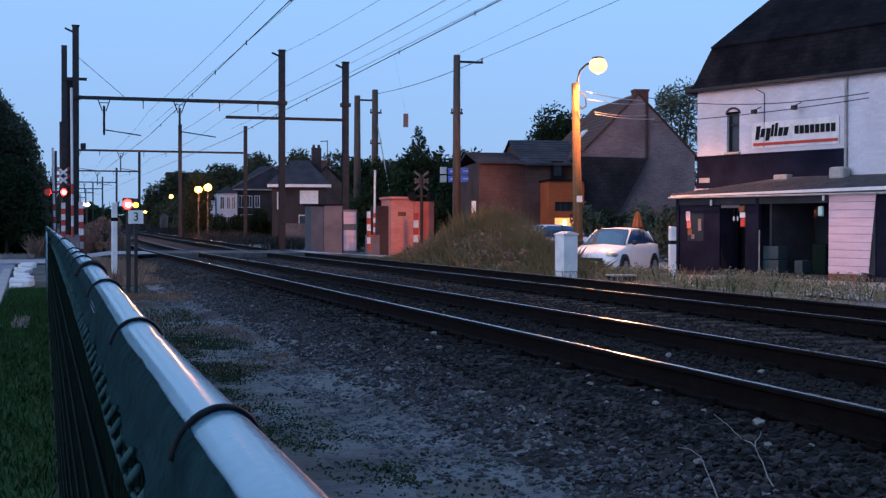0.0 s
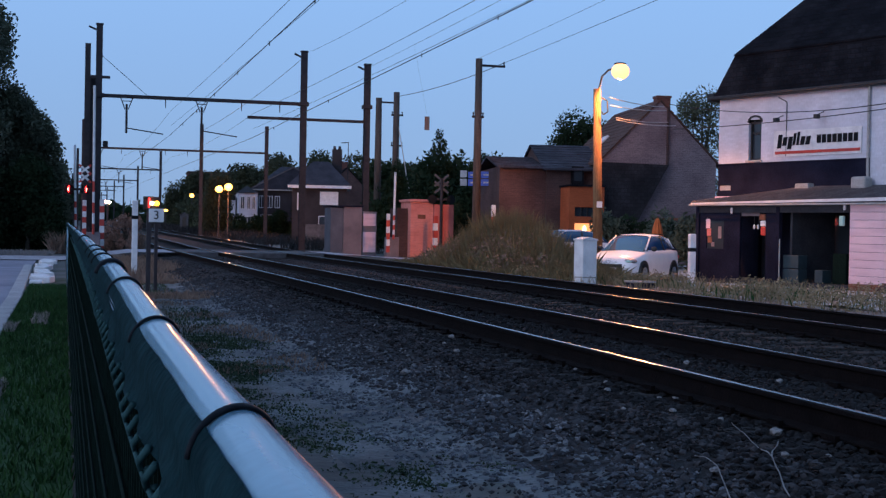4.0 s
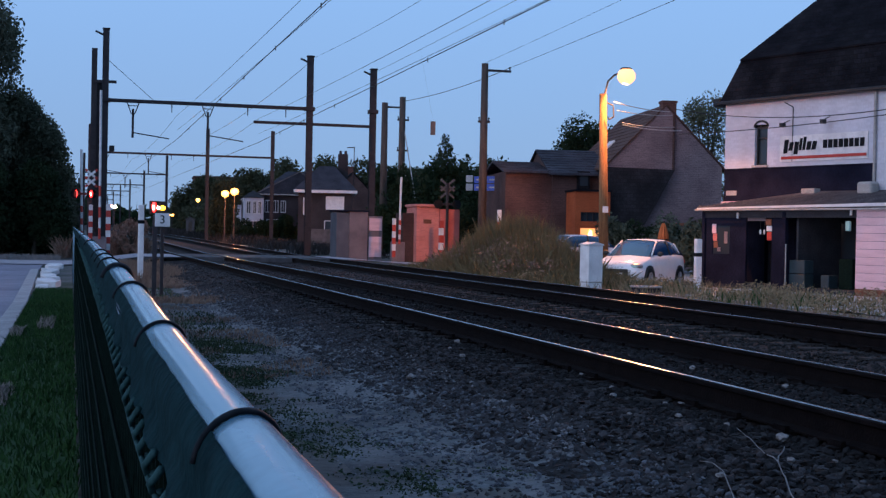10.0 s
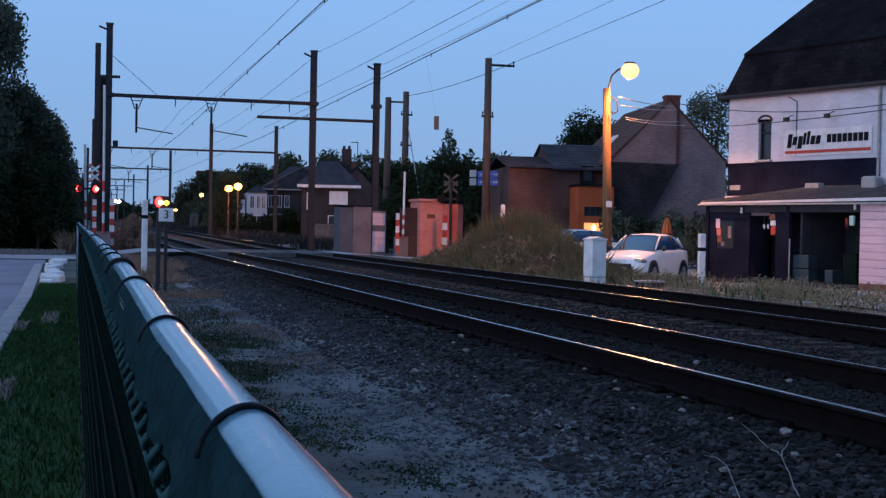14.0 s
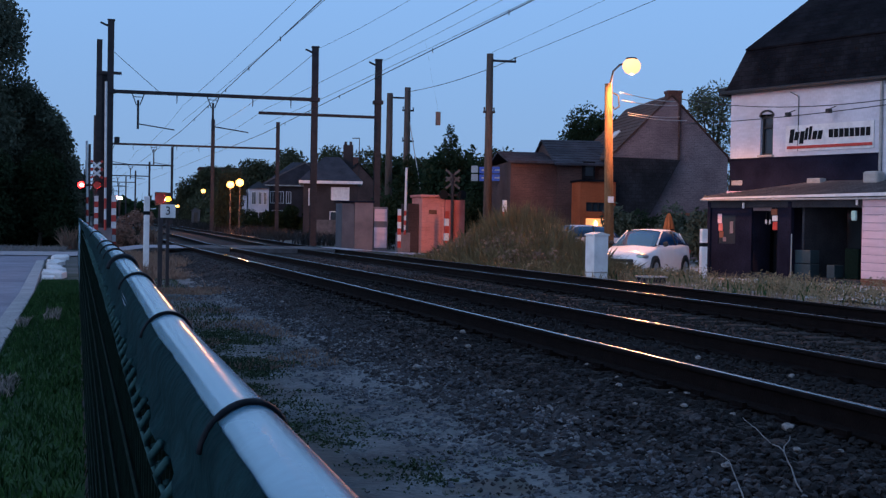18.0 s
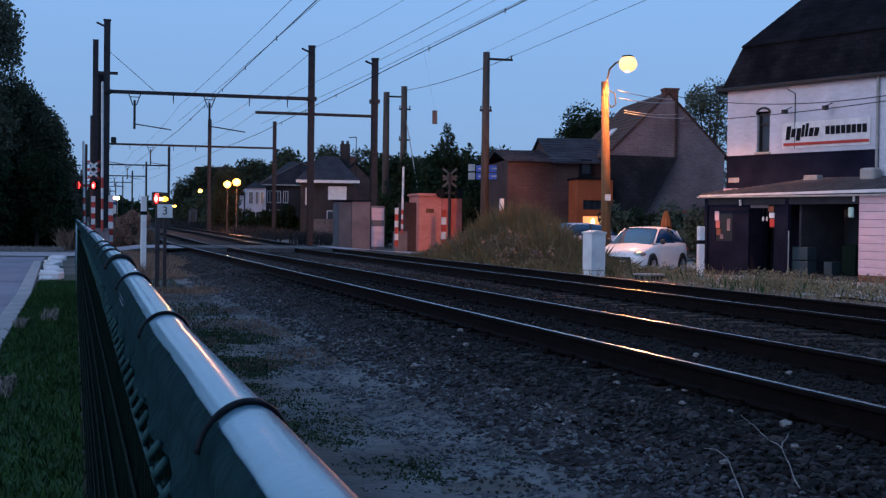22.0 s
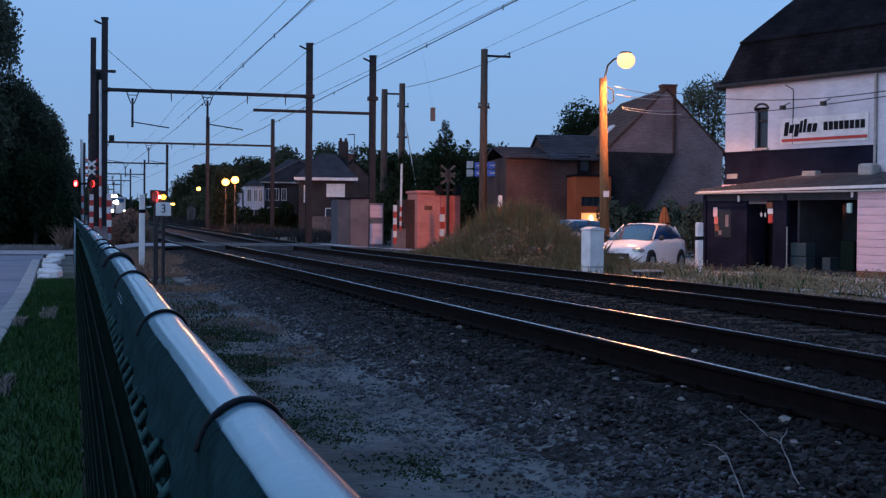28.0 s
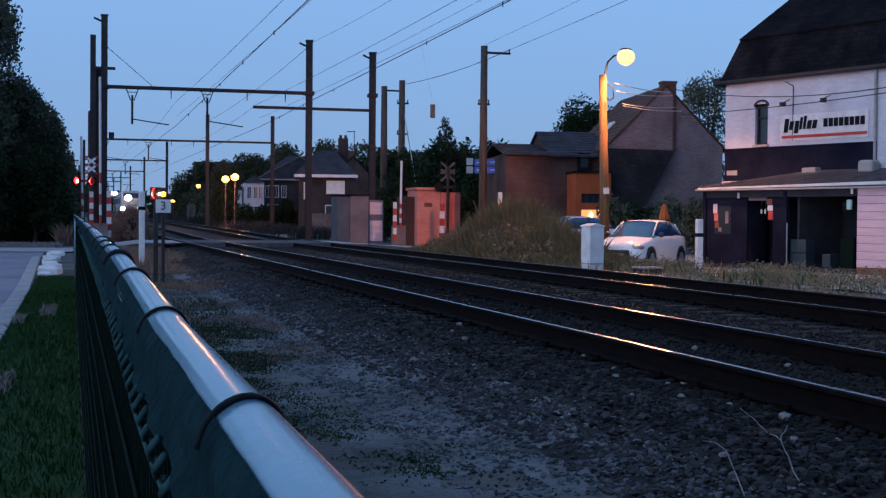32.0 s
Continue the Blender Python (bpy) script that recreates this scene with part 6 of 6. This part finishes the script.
# bare stalks close to the camera
for line in (((5.5, 3.20), (6.24, 3.52), (6.6, 3.63), (7.02, 3.76), (7.49, 3.93)), ((5.5, 2.93), (6.24, 3.22), (6.47, 3.27), (6.62, 3.26)), ((6.24, 3.52), (6.53, 3.72), (6.76, 3.86))):
    bm = bmesh.new()
    pp = []
    for (s0, d0), (s1, d1) in zip(line, line[1:]):
        for k in range(4):
            f = k / 4
            ss, dd = s0 + (s1 - s0) * f, d0 + (d1 - d0) * f
            pp.append(W(ss, dd + 0.012 * noise.noise(Vector((ss * 9, dd * 9, 1))), bed_height(ss, dd) + 0.035 + 0.015 * noise.noise(Vector((ss * 5, dd * 5, 3)))))
    tube_path(bm, pp, [0.0042 - 0.0026 * i / len(pp) for i in range(len(pp))], 5)
    single("dry_stalk", bm, M_STALK, Matrix.Identity(4), "bare pale dry stalk lying on the ballast", "plant", "dry stalks")

# dark hedge behind the parked cars
hd = []
for _ in range(70):
    hd.append(((rng.uniform(6.7, 11.0), rng.uniform(55.2, 56.4), rng.uniform(0.3, 1.85)), (0.45, 0.45, 0.36)))
v, f = leaves(rng, hd, 20000, 0.06)
tagged(raw("garden_hedge", v, f, M_LEAF_DARK), "dense dark evergreen hedge behind the parked cars", "hedge", kind="stuff")

# trees beside the lane
def blobs_tree(seed, n, h, spread, r, taper=0.55):
    q = np.random.default_rng(seed)
    out = []
    for _ in range(n):
        k = q.uniform(*r)
        z = q.uniform(0.12, 0.95) * h
        a, e = q.uniform(0, 6.28), spread * math.sqrt(q.uniform(0, 1)) * (1.0 - taper * (z / h) ** 2)
        out.append(((e * math.cos(a), e * math.sin(a), z), (k, k, k * 1.15)))
    return out


tree("lane_tree", at(66, -4.75), 12.5, 0.3, blobs_tree(1, 54, 12.0, 2.5, (0.8, 1.35), 0.1), 52000, 0.105, 1, "tall leafy tree beside the crossing road", group="trees by the lane", droop=0.8)
def sloping_crown(seed, n):
    """Clumps under an outline that slopes down towards the track."""
    q = np.random.default_rng(seed)
    out = []
    for _ in range(n):
        k, z = q.uniform(0.4, 0.85), q.uniform(0.5, 7.6)
        reach = float(np.interp(z + 0.4 * k, [0.4, 3.7, 5.7, 6.5, 7.4, 8.4], [0.3, 0.5, -0.05, -0.6, -1.4, -2.2])) + 2.6
        out.append(((reach - k - 0.1 - q.uniform(0, 1) ** 2.2 * 3.0, q.uniform(-1.3, 1.3), z), (k, k, k * 1.1)))
    return out


tree("lane_tree", at(68, -2.6), 7.5, 0.25, sloping_crown(2, 120), 70000, 0.085, 2, "dark leafy tree beside the crossing road", group="trees by the lane", droop=0.6)
tree("lane_tree", at(74, -4.0), 5.5, 0.25, blobs_tree(3, 26, 5.6, 3.0, (0.8, 1.4)), 22000, 0.11, 3, "dark leafy tree behind the crossing", group="trees by the lane", droop=0.6)
tree("lane_tree", at(62, -11.0), 12.5, 0.3, blobs_tree(4, 28, 12.0, 4.0, (1.0, 1.8)), 9000, 0.24, 4, "tall dark tree across the lane", group="trees by the lane", droop=0.6)
tree("lane_bush", at(64, -4.6), 3.0, 0.12, blobs_tree(5, 24, 3.6, 2.8, (0.7, 1.2)), 20000, 0.10, 5, "dense dark bush at the road side", M_LEAF_DARK, group="trees by the lane", category="bush")
tree("lane_bush", at(65, -1.6), 3.0, 0.12, blobs_tree(6, 22, 3.8, 1.3, (0.5, 0.85)), 18000, 0.09, 6, "dense dark bush behind the crossing", M_LEAF_DARK, group="trees by the lane", category="bush")
tree("lane_bush", at(63, -8.6), 3.0, 0.12, blobs_tree(11, 22, 4.0, 2.6, (0.8, 1.2)), 8000, 0.15, 11, "dense dark bush at the road side", M_LEAF_DARK, group="trees by the lane", category="bush")
tree("lane_bush", at(72, -1.2), 3.0, 0.12, blobs_tree(16, 20, 4.0, 1.4, (0.7, 1.0)), 7000, 0.16, 16, "dense dark bush behind the crossing", M_LEAF_DARK, group="trees by the lane", category="bush")

tree("brown_bush", at(63.5, 2.65), 2.0, 0.08, blobs_tree(12, 22, 1.65, 1.15, (0.16, 0.34)), 4200, 0.05, 12, "dry brown bush behind the crossing, with lamplight put into its colour", M_LAMPLIT_LEAF, category="bush")
# conifers behind the crossing
def conifer(m, h, r, seed, label):
    q = np.random.default_rng(seed)
    bl = []
    for k in range(13):
        z = h * (0.08 + 0.9 * k / 12)
        rr = r * (1 - k / 12.5) + 0.12
        for a in range(5):
            t = q.uniform(0, 6.28)
            bl.append(((rr * 0.55 * math.cos(t), rr * 0.55 * math.sin(t), z), (rr * 0.6, rr * 0.6, h * 0.05)))
    return tree("conifer", m, h, 0.16, bl, 18000, 0.09, seed, label, M_LEAF_DARK, "conifers behind the crossing")


conifer(at(72.3, 19.9), 6.7, 2.6, 21, "dark pointed conifer behind the crossing")
conifer(at(73.0, 21.5), 5.7, 3.2, 22, "dark broad conifer behind the crossing")
conifer(at(72.0, 22.6), 5.5, 3.2, 23, "dark broad conifer behind the crossing")
conifer(at(67.0, 20.6), 5.4, 2.4, 34, "dark broad conifer beside the cottage")
conifer(at(75.0, 18.2), 5.2, 2.6, 24, "dark conifer behind the brick hut")
tree("hedge_bush", at(71, 23.5), 3.0, 0.12, blobs_tree(25, 22, 5.0, 2.0, (0.8, 1.2)), 6000, 0.15, 25, "dense dark evergreen bush", M_LEAF_DARK, category="bush")
tree("hedge_bush", at(72, 20.5), 3.0, 0.12, blobs_tree(26, 22, 5.0, 2.6, (0.8, 1.2)), 6000, 0.16, 26, "dense dark evergreen bush", M_LEAF_DARK, category="bush")
tree("hedge_bush", at(90, 21.0), 3.0, 0.12, blobs_tree(27, 18, 5.4, 2.4, (0.8, 1.2)), 6000, 0.16, 27, "dense dark evergreen bush", M_LEAF_DARK, category="bush")
# trees behind the houses
tree("garden_tree", pose(7.35, 72, 0), 7.6, 0.25, blobs_tree(31, 34, 7.2, 2.5, (0.7, 1.2)), 30000, 0.085, 31, "round dark tree behind the cottage", M_LEAF_DARK, group="garden trees")
tree("garden_tree", pose(12.6, 66, 0), 9.0, 0.22, blobs_tree(32, 26, 8.7, 1.6, (0.4, 0.8)), 9000, 0.075, 32, "tall airy tree between house and cafe", group="garden trees", droop=0.5)
tree("garden_tree", pose(14.0, 63, 0), 7.0, 0.22, blobs_tree(33, 22, 7.2, 1.9, (0.6, 0.9)), 9000, 0.08, 33, "leafy tree between house and cafe", group="garden trees", droop=0.5)
for i, (x, y, w) in enumerate(((7.0, 55.2, 1.2), (8.6, 55.0, 1.2), (9.9, 52.0, 1.0), (10.9, 52.5, 0.9))):
    tree("garden_hedge", pose(x, y, 0), 1.2, 0.06, blobs_tree(40 + i, 12, 2.0, w, (0.35, 0.6)), 3000, 0.09, 40 + i, "low dark garden hedge before the brick house", group="garden hedges", category="hedge")

# ---- far houses and wooded rise ----
def far_house(m, w, l, eave, ridge, wall, roof, label, cells, chimney=None):
    return gabled_house("far_house", m, w, l, eave, ridge, wall, roof, label, cells, chimney, 0.25, "far houses")


h2 = thing("far_house", at(119, 19.4, 0.42, -10), "brick house with a hipped dark roof and white eaves", "house", "far houses")
part("wall", B((0, 0, -0.5), (4.8, 7, 4.1)), M_FARBRICK, h2)
part("eave_board", B((-0.4, -0.5, 4.1), (5.2, 7.4, 4.35)), M_WHITE, h2, "white eave board")
bm = bmesh.new()
loft(bm, [[(-0.4, -0.5, 4.36), (5.2, -0.5, 4.36), (5.2, 7.4, 4.36), (-0.4, 7.4, 4.36)], [(1.8, 2.6, 6.6), (3.2, 2.6, 6.6), (3.2, 4.2, 6.6), (1.8, 4.2, 6.6)]])
part("roof", bm, M_FARSLATE, h2)
part("chimney", B((3.5, 2.8, 5.5), (4.4, 3.4, 7.75)), M_FARBRICK, h2)
for x in (3.72, 4.18):
    part("chimney_pot", R((x, 3.1, 7.75), (x, 3.1, 8.05), 0.14, 0.12, 10), M_FARBRICK, h2)
part("aerial", R((4.95, 3, 4.4), (4.95, 3, 8.4), 0.04, None, 6), M_STEEL, h2)
part("aerial_bar", R((4.3, 3, 8.36), (5.0, 3, 8.4), 0.04, None, 6), M_STEEL, h2)
windows(h2, 0, [(0.5, 1.0, 2.2, 3.6), (2.5, 4.0, 2.7, 3.75)], M_WHITE)
windows(h2, 0, [(2.4, 4.3, 0.6, 1.6)])
part("porch_wall", B((1.2, -1.0, -0.5), (4.4, -0.8, 0.9), 0.03), M_CORRUGATED, h2, "low weathered garden wall")
ht = thing("far_house", at(137, 18.5, 0, -4.8), "brick terrace with a grey hipped slate roof in the distance", "house", "far houses")
part("wall", B((0, 0, 0), (7.6, 8, 4.6)), M_FARBRICK, ht)
part("eave_board", B((-0.3, -0.4, 4.6), (7.9, 8.4, 4.72)), M_CONCRETE, ht)
bm = bmesh.new()
loft(bm, [[(-0.3, -0.4, 4.73), (7.9, -0.4, 4.73), (7.9, 8.4, 4.73), (-0.3, 8.4, 4.73)], [(2.9, 3.8, 7.2), (5.6, 3.8, 7.2), (5.6, 4.2, 7.2), (2.9, 4.2, 7.2)]])
part("roof", bm, M_FARSLATE, ht)
part("chimney", B((4.9, 3.6, 6.6), (5.5, 4.2, 8.0)), M_CHIMNEY, ht)
windows(ht, 0, [(0.5, 0.95, 2.9, 4.0), (1.3, 1.75, 2.9, 4.0), (2.1, 2.5, 2.9, 4.0), (0.7, 1.8, 0.9, 2.1)], M_DARKIN)
part("gable", P([(-0.25, 4.74), (7.85, 4.74), (3.86, 6.92)], -0.42, 3.7), M_FARSLATE, ht, "slate-hung front gable")
for x0, z0 in ((-0.35, 4.80), (7.95, 4.80)):
    part("verge_board", P([(x0, z0 - 0.06), (3.86, 6.93), (3.86, 7.07), (x0, z0 + 0.08)], -0.48, -0.44), M_CORRUGATED, ht, "pale weathered verge board")
hw = thing("far_house", at(134, 16.45, 0, -4.8), "small white rendered house with dark windows in the distance", "house", "far houses")
part("wall", B((0, 0, 0), (1.95, 8, 4.25)), M_WHITEWALL, hw)
bm = bmesh.new()
loft(bm, [[(-0.15, -0.2, 4.26), (2.1, -0.2, 4.26), (2.1, 8.2, 4.26), (-0.15, 8.2, 4.26)], [(0.9, 2.0, 4.95), (1.1, 2.0, 4.95), (1.1, 6.0, 4.95), (0.9, 6.0, 4.95)]])
part("roof", bm, M_OLDSLATE, hw)
part("annex_wall", B((-0.95, 1.5, 0), (-0.16, 6.0, 3.55)), M_WHITEWALL, hw)
part("annex_roof", P([(-1.1, 3.56), (-0.16, 3.56), (-0.16, 3.95)], 1.3, 6.1), M_OLDSLATE, hw)
windows(hw, 0, [(0.3, 0.65, 2.7, 3.85), (0.95, 1.2, 2.7, 3.85), (1.45, 1.7, 2.7, 3.85), (0.4, 1.5, 0.6, 1.9)])
for i, (a, b, h) in enumerate(((126, 15.2, 1.5), (125, 17.6, 1.3), (124, 19.2, 1.7))):
    tree("far_hedge", at(a, b), h, 0.08, blobs_tree(130 + i, 16, h + 0.4, 1.3, (0.4, 0.7)), 7000, 0.10, 130 + i, "dark hedge before the far houses", M_LEAF_DARK, "far hedges", category="hedge")
for a, b, w, h in ((157, 12.75, 0.95, 2.3),):
    gs = thing("garden_shed", at(a, b, 0.0, -6), "small weathered boarded garden shed beside the line", "shed")
    part("wall", P([(0, 0), (w, 0), (w, h - 0.3), (w / 2, h - 0.08), (0, h - 0.3)], 0, 2.2), M_CORRUGATED, gs)
    for x0 in (-0.08, w + 0.08):
        part("roof", P([(x0, h - 0.34), (w / 2, h - 0.06), (w / 2, h + 0.01), (x0, h - 0.27)], -0.1, 2.3), M_CORRUGATED, gs)
    part("door", B((w * 0.3, -0.03, 0.0), (w * 0.7, -0.004, h - 0.6)), M_WOOD, gs)
pf = thing("picket_fence", at(131, 17.3, 0, -4), "white picket fence before the far houses", "fence")
part("base_wall", B((0, 0, 0), (1.5, 0.2, 0.95)), M_BRICK, pf, "dark brick base")
for k in range(9):
    part("picket", B((0.02 + k * 0.165, 0.06, 0.95), (0.13 + k * 0.165, 0.10, 1.75)), M_WHITE, pf)
tree("hedge_bush", at(128, 22.6), 3.0, 0.12, blobs_tree(29, 20, 5.0, 1.3, (0.7, 1.1)), 5000, 0.2, 29, "dark bush beside the far houses", M_LEAF_DARK, category="bush")
far_house(at(135, 24.5, 0, -6), 6.0, 8, 3.9, 7.0, M_BRICK, M_SLATE, "dark brick house in the distance", [(1.0, 1.7, 1.6, 3.0), (3.6, 4.4, 1.6, 3.0)], (3.0, 3, 7.8, 0.3))
far_house(at(170, 18.0, 0, 4), 5.0, 8, 3.4, 6.0, M_BRICK, M_TERRACOTTA, "small house with a red roof in the distance", [(1.0, 1.6, 1.2, 2.6)])
for i, (s, d, h, w) in enumerate(((205, 16.6, 5.4, 2.2), (206, 18.8, 7.6, 2.4), (205, 21, 7.2, 3.4), (200, 26, 8.0, 4.0), (205, 32, 8.3, 4.5), (200, 37, 8.8, 4.5), (190, 42, 9.0, 4.5), (170, 42, 8.2, 4.5), (168, 22, 8.4, 3.0), (172, 27, 8.8, 3.4), (168, 31, 9.2, 3.2), (250, 20.5, 6.0, 2.6), (250, 24, 8.6, 3.6), (250, 28.5, 9.6, 4.0), (230, 22, 5.0, 4.0), (160, 16.4, 2.6, 2.2), (172, 17.6, 3.4, 2.4), (190, 18, 4.2, 3.0), (148, 16.0, 1.6, 1.6), (150, 40, 7.8, 4.0), (140, 35, 7.2, 4.0), (152, 23.5, 8.2, 2.6), (151, 27.5, 8.5, 2.8), (149, 31.5, 8.3, 2.8), (125, 33, 6.4, 3.0), (180, 35, 8.4, 4))):
    tree("far_tree", at(s, d), h, 0.3, blobs_tree(60 + i, 22, h, w, (1.0, 1.8)), 11000, 0.2, 60 + i, "dark tree on the wooded rise behind the houses", M_LEAF_FAR, "far trees")
fb = thing("far_building", at(212, 18.4, 0, -3), "long brown brick building with a flat roof on the wooded rise", "building", "far houses")
part("wall", B((0, 0, 0), (12, 9, 8.65)), M_CHIMNEY, fb)
part("parapet", B((-0.15, -0.15, 8.65), (12.15, 9.15, 8.85)), M_BRICK, fb)
windows(fb, 0, [(x, x + 1.2, 6.4, 7.7) for x in (3.4, 5.8, 8.2, 10.4)])
for i, (s, d, z0, z1) in enumerate(((300, -24, 0, 6), (420, -36, 0, 8), (240, -20, 0, 6), (170, -16, 0, 7), (120, -12, 0, 7), (95, -9, 0, 7))):
    tree("far_tree", at(s, d), z1, 0.3, blobs_tree(90 + i, 22, z1, 5 + s * 0.012, (1.4, 2.4)), 5000, 0.38, 90 + i, "dark tree along the line in the distance", M_LEAF_DARK, "far trees")
wood = []
q = np.random.default_rng(77)
for _ in range(260):
    a = radians(q.uniform(20, 160))
    r = q.uniform(560, 800)
    wood.append(((r * math.cos(a), r * math.sin(a), 6.0), (14, 14, q.uniform(5, 8))))
v, f = leaves(q, wood, 30000, 3.6)
tagged(raw("far_woods", v, f, M_LEAF_DARK), "dark band of woods on the horizon", "woods", kind="stuff")


def small_street_lamp(m, h, heads, label):
    ob = thing("far_street_lamp", m, label, "street lamp", "far street lamps")
    part("pole", R((0, 0, 0), (0, 0, h - 0.3), 0.07, 0.05, 8), M_STEEL, ob)
    for x, r in heads:
        part("arm", R((0, 0, h - 0.35), (x, 0, h - 0.15), 0.04, None, 6), M_CONCRETE, ob)
        part("lantern", ball(bmesh.new(), (x, 0, h + (0.16 if x > 0 else 0)), (r, r, r * 0.9), 2), M_SODIUM_FAR, ob, "glowing orange lantern", True).visible_shadow = False
    return ob


# twin lantern radii are enlarged to take in the glow around them
small_street_lamp(at(110.5, 12.05, -0.35), 4.4, ((0.0, 0.31),), "street lamp with a glowing orange lantern beside its twin")
small_street_lamp(at(110.5, 12.80, -0.35), 4.58, ((0.0, 0.33),), "taller street lamp with a glowing orange lantern")
small_street_lamp(at(162, 14.5, -0.8), 5.1, ((0.0, 0.26),), "single street lamp glowing orange in the distance")
small_street_lamp(at(215, 14.2, -1.2), 5.3, ((0.0, 0.26),), "single street lamp glowing orange in the distance")
small_street_lamp(at(150, 14.8, -0.6), 2.6, ((0.0, 0.12),), "small low lamp in the distance")
for s, d, z, r, mt in ((118, 3.25, 3.28, 0.17, M_REDCORE), (118.5, 3.6, 3.25, 0.16, M_HEADGLOW), (190, 13.5, 3.0, 0.2, M_SODIUM_FAR)):
    lt = thing("far_signal", at(s, d, -0.4), "small glowing signal far along the line", "signal", "far signals")
    part("post", R((0, 0, 0), (0, 0, z), 0.06, None, 6), M_STEEL, lt)
    part("lens", ball(bmesh.new(), (0, 0, z), (r * 1.4, r, r * 0.8), 2), mt, lt, "glowing lens")


# trees added where the orange bloom of the twin lamps hangs
for i, (a, b, h, w) in enumerate(((121, 13.1, 5.4, 1.0), (129, 13.9, 5.6, 0.9))):
    tree("far_tree", at(a, b), h, 0.14, blobs_tree(140 + i, 22, h, w, (0.6, 1.0), 0.4), 9000, 0.12, 140 + i, "leafy tree added to carry the orange glow of the twin street lamp", M_LEAF_FAR, "far trees")


# ---- approaching train ----
def train():
    ob = thing("train", at(200, 8.8), "approaching electric train with bright headlights", "train")
    part("carriage", B((-1.45, 0.5, 1.0), (1.45, 40, 4.15), 0.25), M_CARGREY, ob)
    front = part("cab_front", P([(-1.4, 0.95), (1.4, 0.95), (1.42, 2.4), (1.25, 3.9), (0.9, 4.2), (-0.9, 4.2), (-1.25, 3.9), (-1.42, 2.4)], 0.0, 0.55), M_CARGREY, ob, "pale cab front")
    part("windscreen", B((-1.1, -0.03, 3.1), (1.1, -0.004, 3.85), 0.02), M_CARGLASS, front)
    part("underframe", B((-1.3, 0.3, 0.45), (1.3, 39, 1.0)), M_BLACK, ob)
    for y in (2, 4.5, 35, 37.5):
        for x in (-0.75, 0.75):
            part("wheel", R((x - 0.07, y, 0.86), (x + 0.07, y, 0.86), 0.46, None, 16), M_STEEL, ob)
    # glowing ball a metre wide: the glare is built into its size
    part("headlight", ball(bmesh.new(), (-0.40, -0.06, 3.15), (0.50, 0.12, 0.46), 2), M_HEADGLOW, front, "bright warm headlight drawn as large as its glare")
    for x, r in ((-1.2, 0.34), (1.15, 0.15)):
        part("marker_light", ball(bmesh.new(), (x, -0.05, 1.45), (r, 0.06, r * 0.85), 2), M_HEADGLOW, front, "small headlight")
    part("bumper_beam", B((-1.25, -0.12, 0.62), (1.25, 0.3, 0.98), 0.04), M_BLACK, ob)
    for x in (-0.85, 0.85):
        part("buffer", R((x, -0.55, 0.98), (x, -0.1, 0.98), 0.2, 0.1, 14), M_STEEL, ob)
    for y in range(4, 38, 3):
        for x in (-1.47, 1.45):
            part("side_window", B((x, y, 2.3), (x + 0.02, y + 1.9, 3.2)), M_CARGLASS, ob)
    pan = part("pantograph", R((-0.6, 6, 4.15), (0.0, 9, 5.3), 0.05, None, 6), M_STEEL, ob)
    part("contact_strip", R((-0.8, 9, 5.32), (0.8, 9, 5.32), 0.04, None, 6), M_STEEL, pan)
    return ob


the_train = train()


def motions():
    """The train comes nearer along the far track, and the lamps of the crossing flash."""
    walk(the_train, [(0, at(640, 8.8)), (14, at(440, 8.8)), (20, at(355, 8.8)), (23, at(318, 8.8)), (25, at(299, 8.8)),
                     (28, at(271, 8.8)), (30, at(242, 8.8)), (32, at(212, 8.8))])
    period, step = 0.9212, 0.9212 / 6
    for lens, (x, y, z), lit_at in FLASHERS:
        times = [k * step for k in range(int(32 / step) + 1)] + [32.0]
        walk(lens, [(t, pose(x, y, z, 0, 0, 360 * (t - lit_at) / period)) for t in times])


motions()
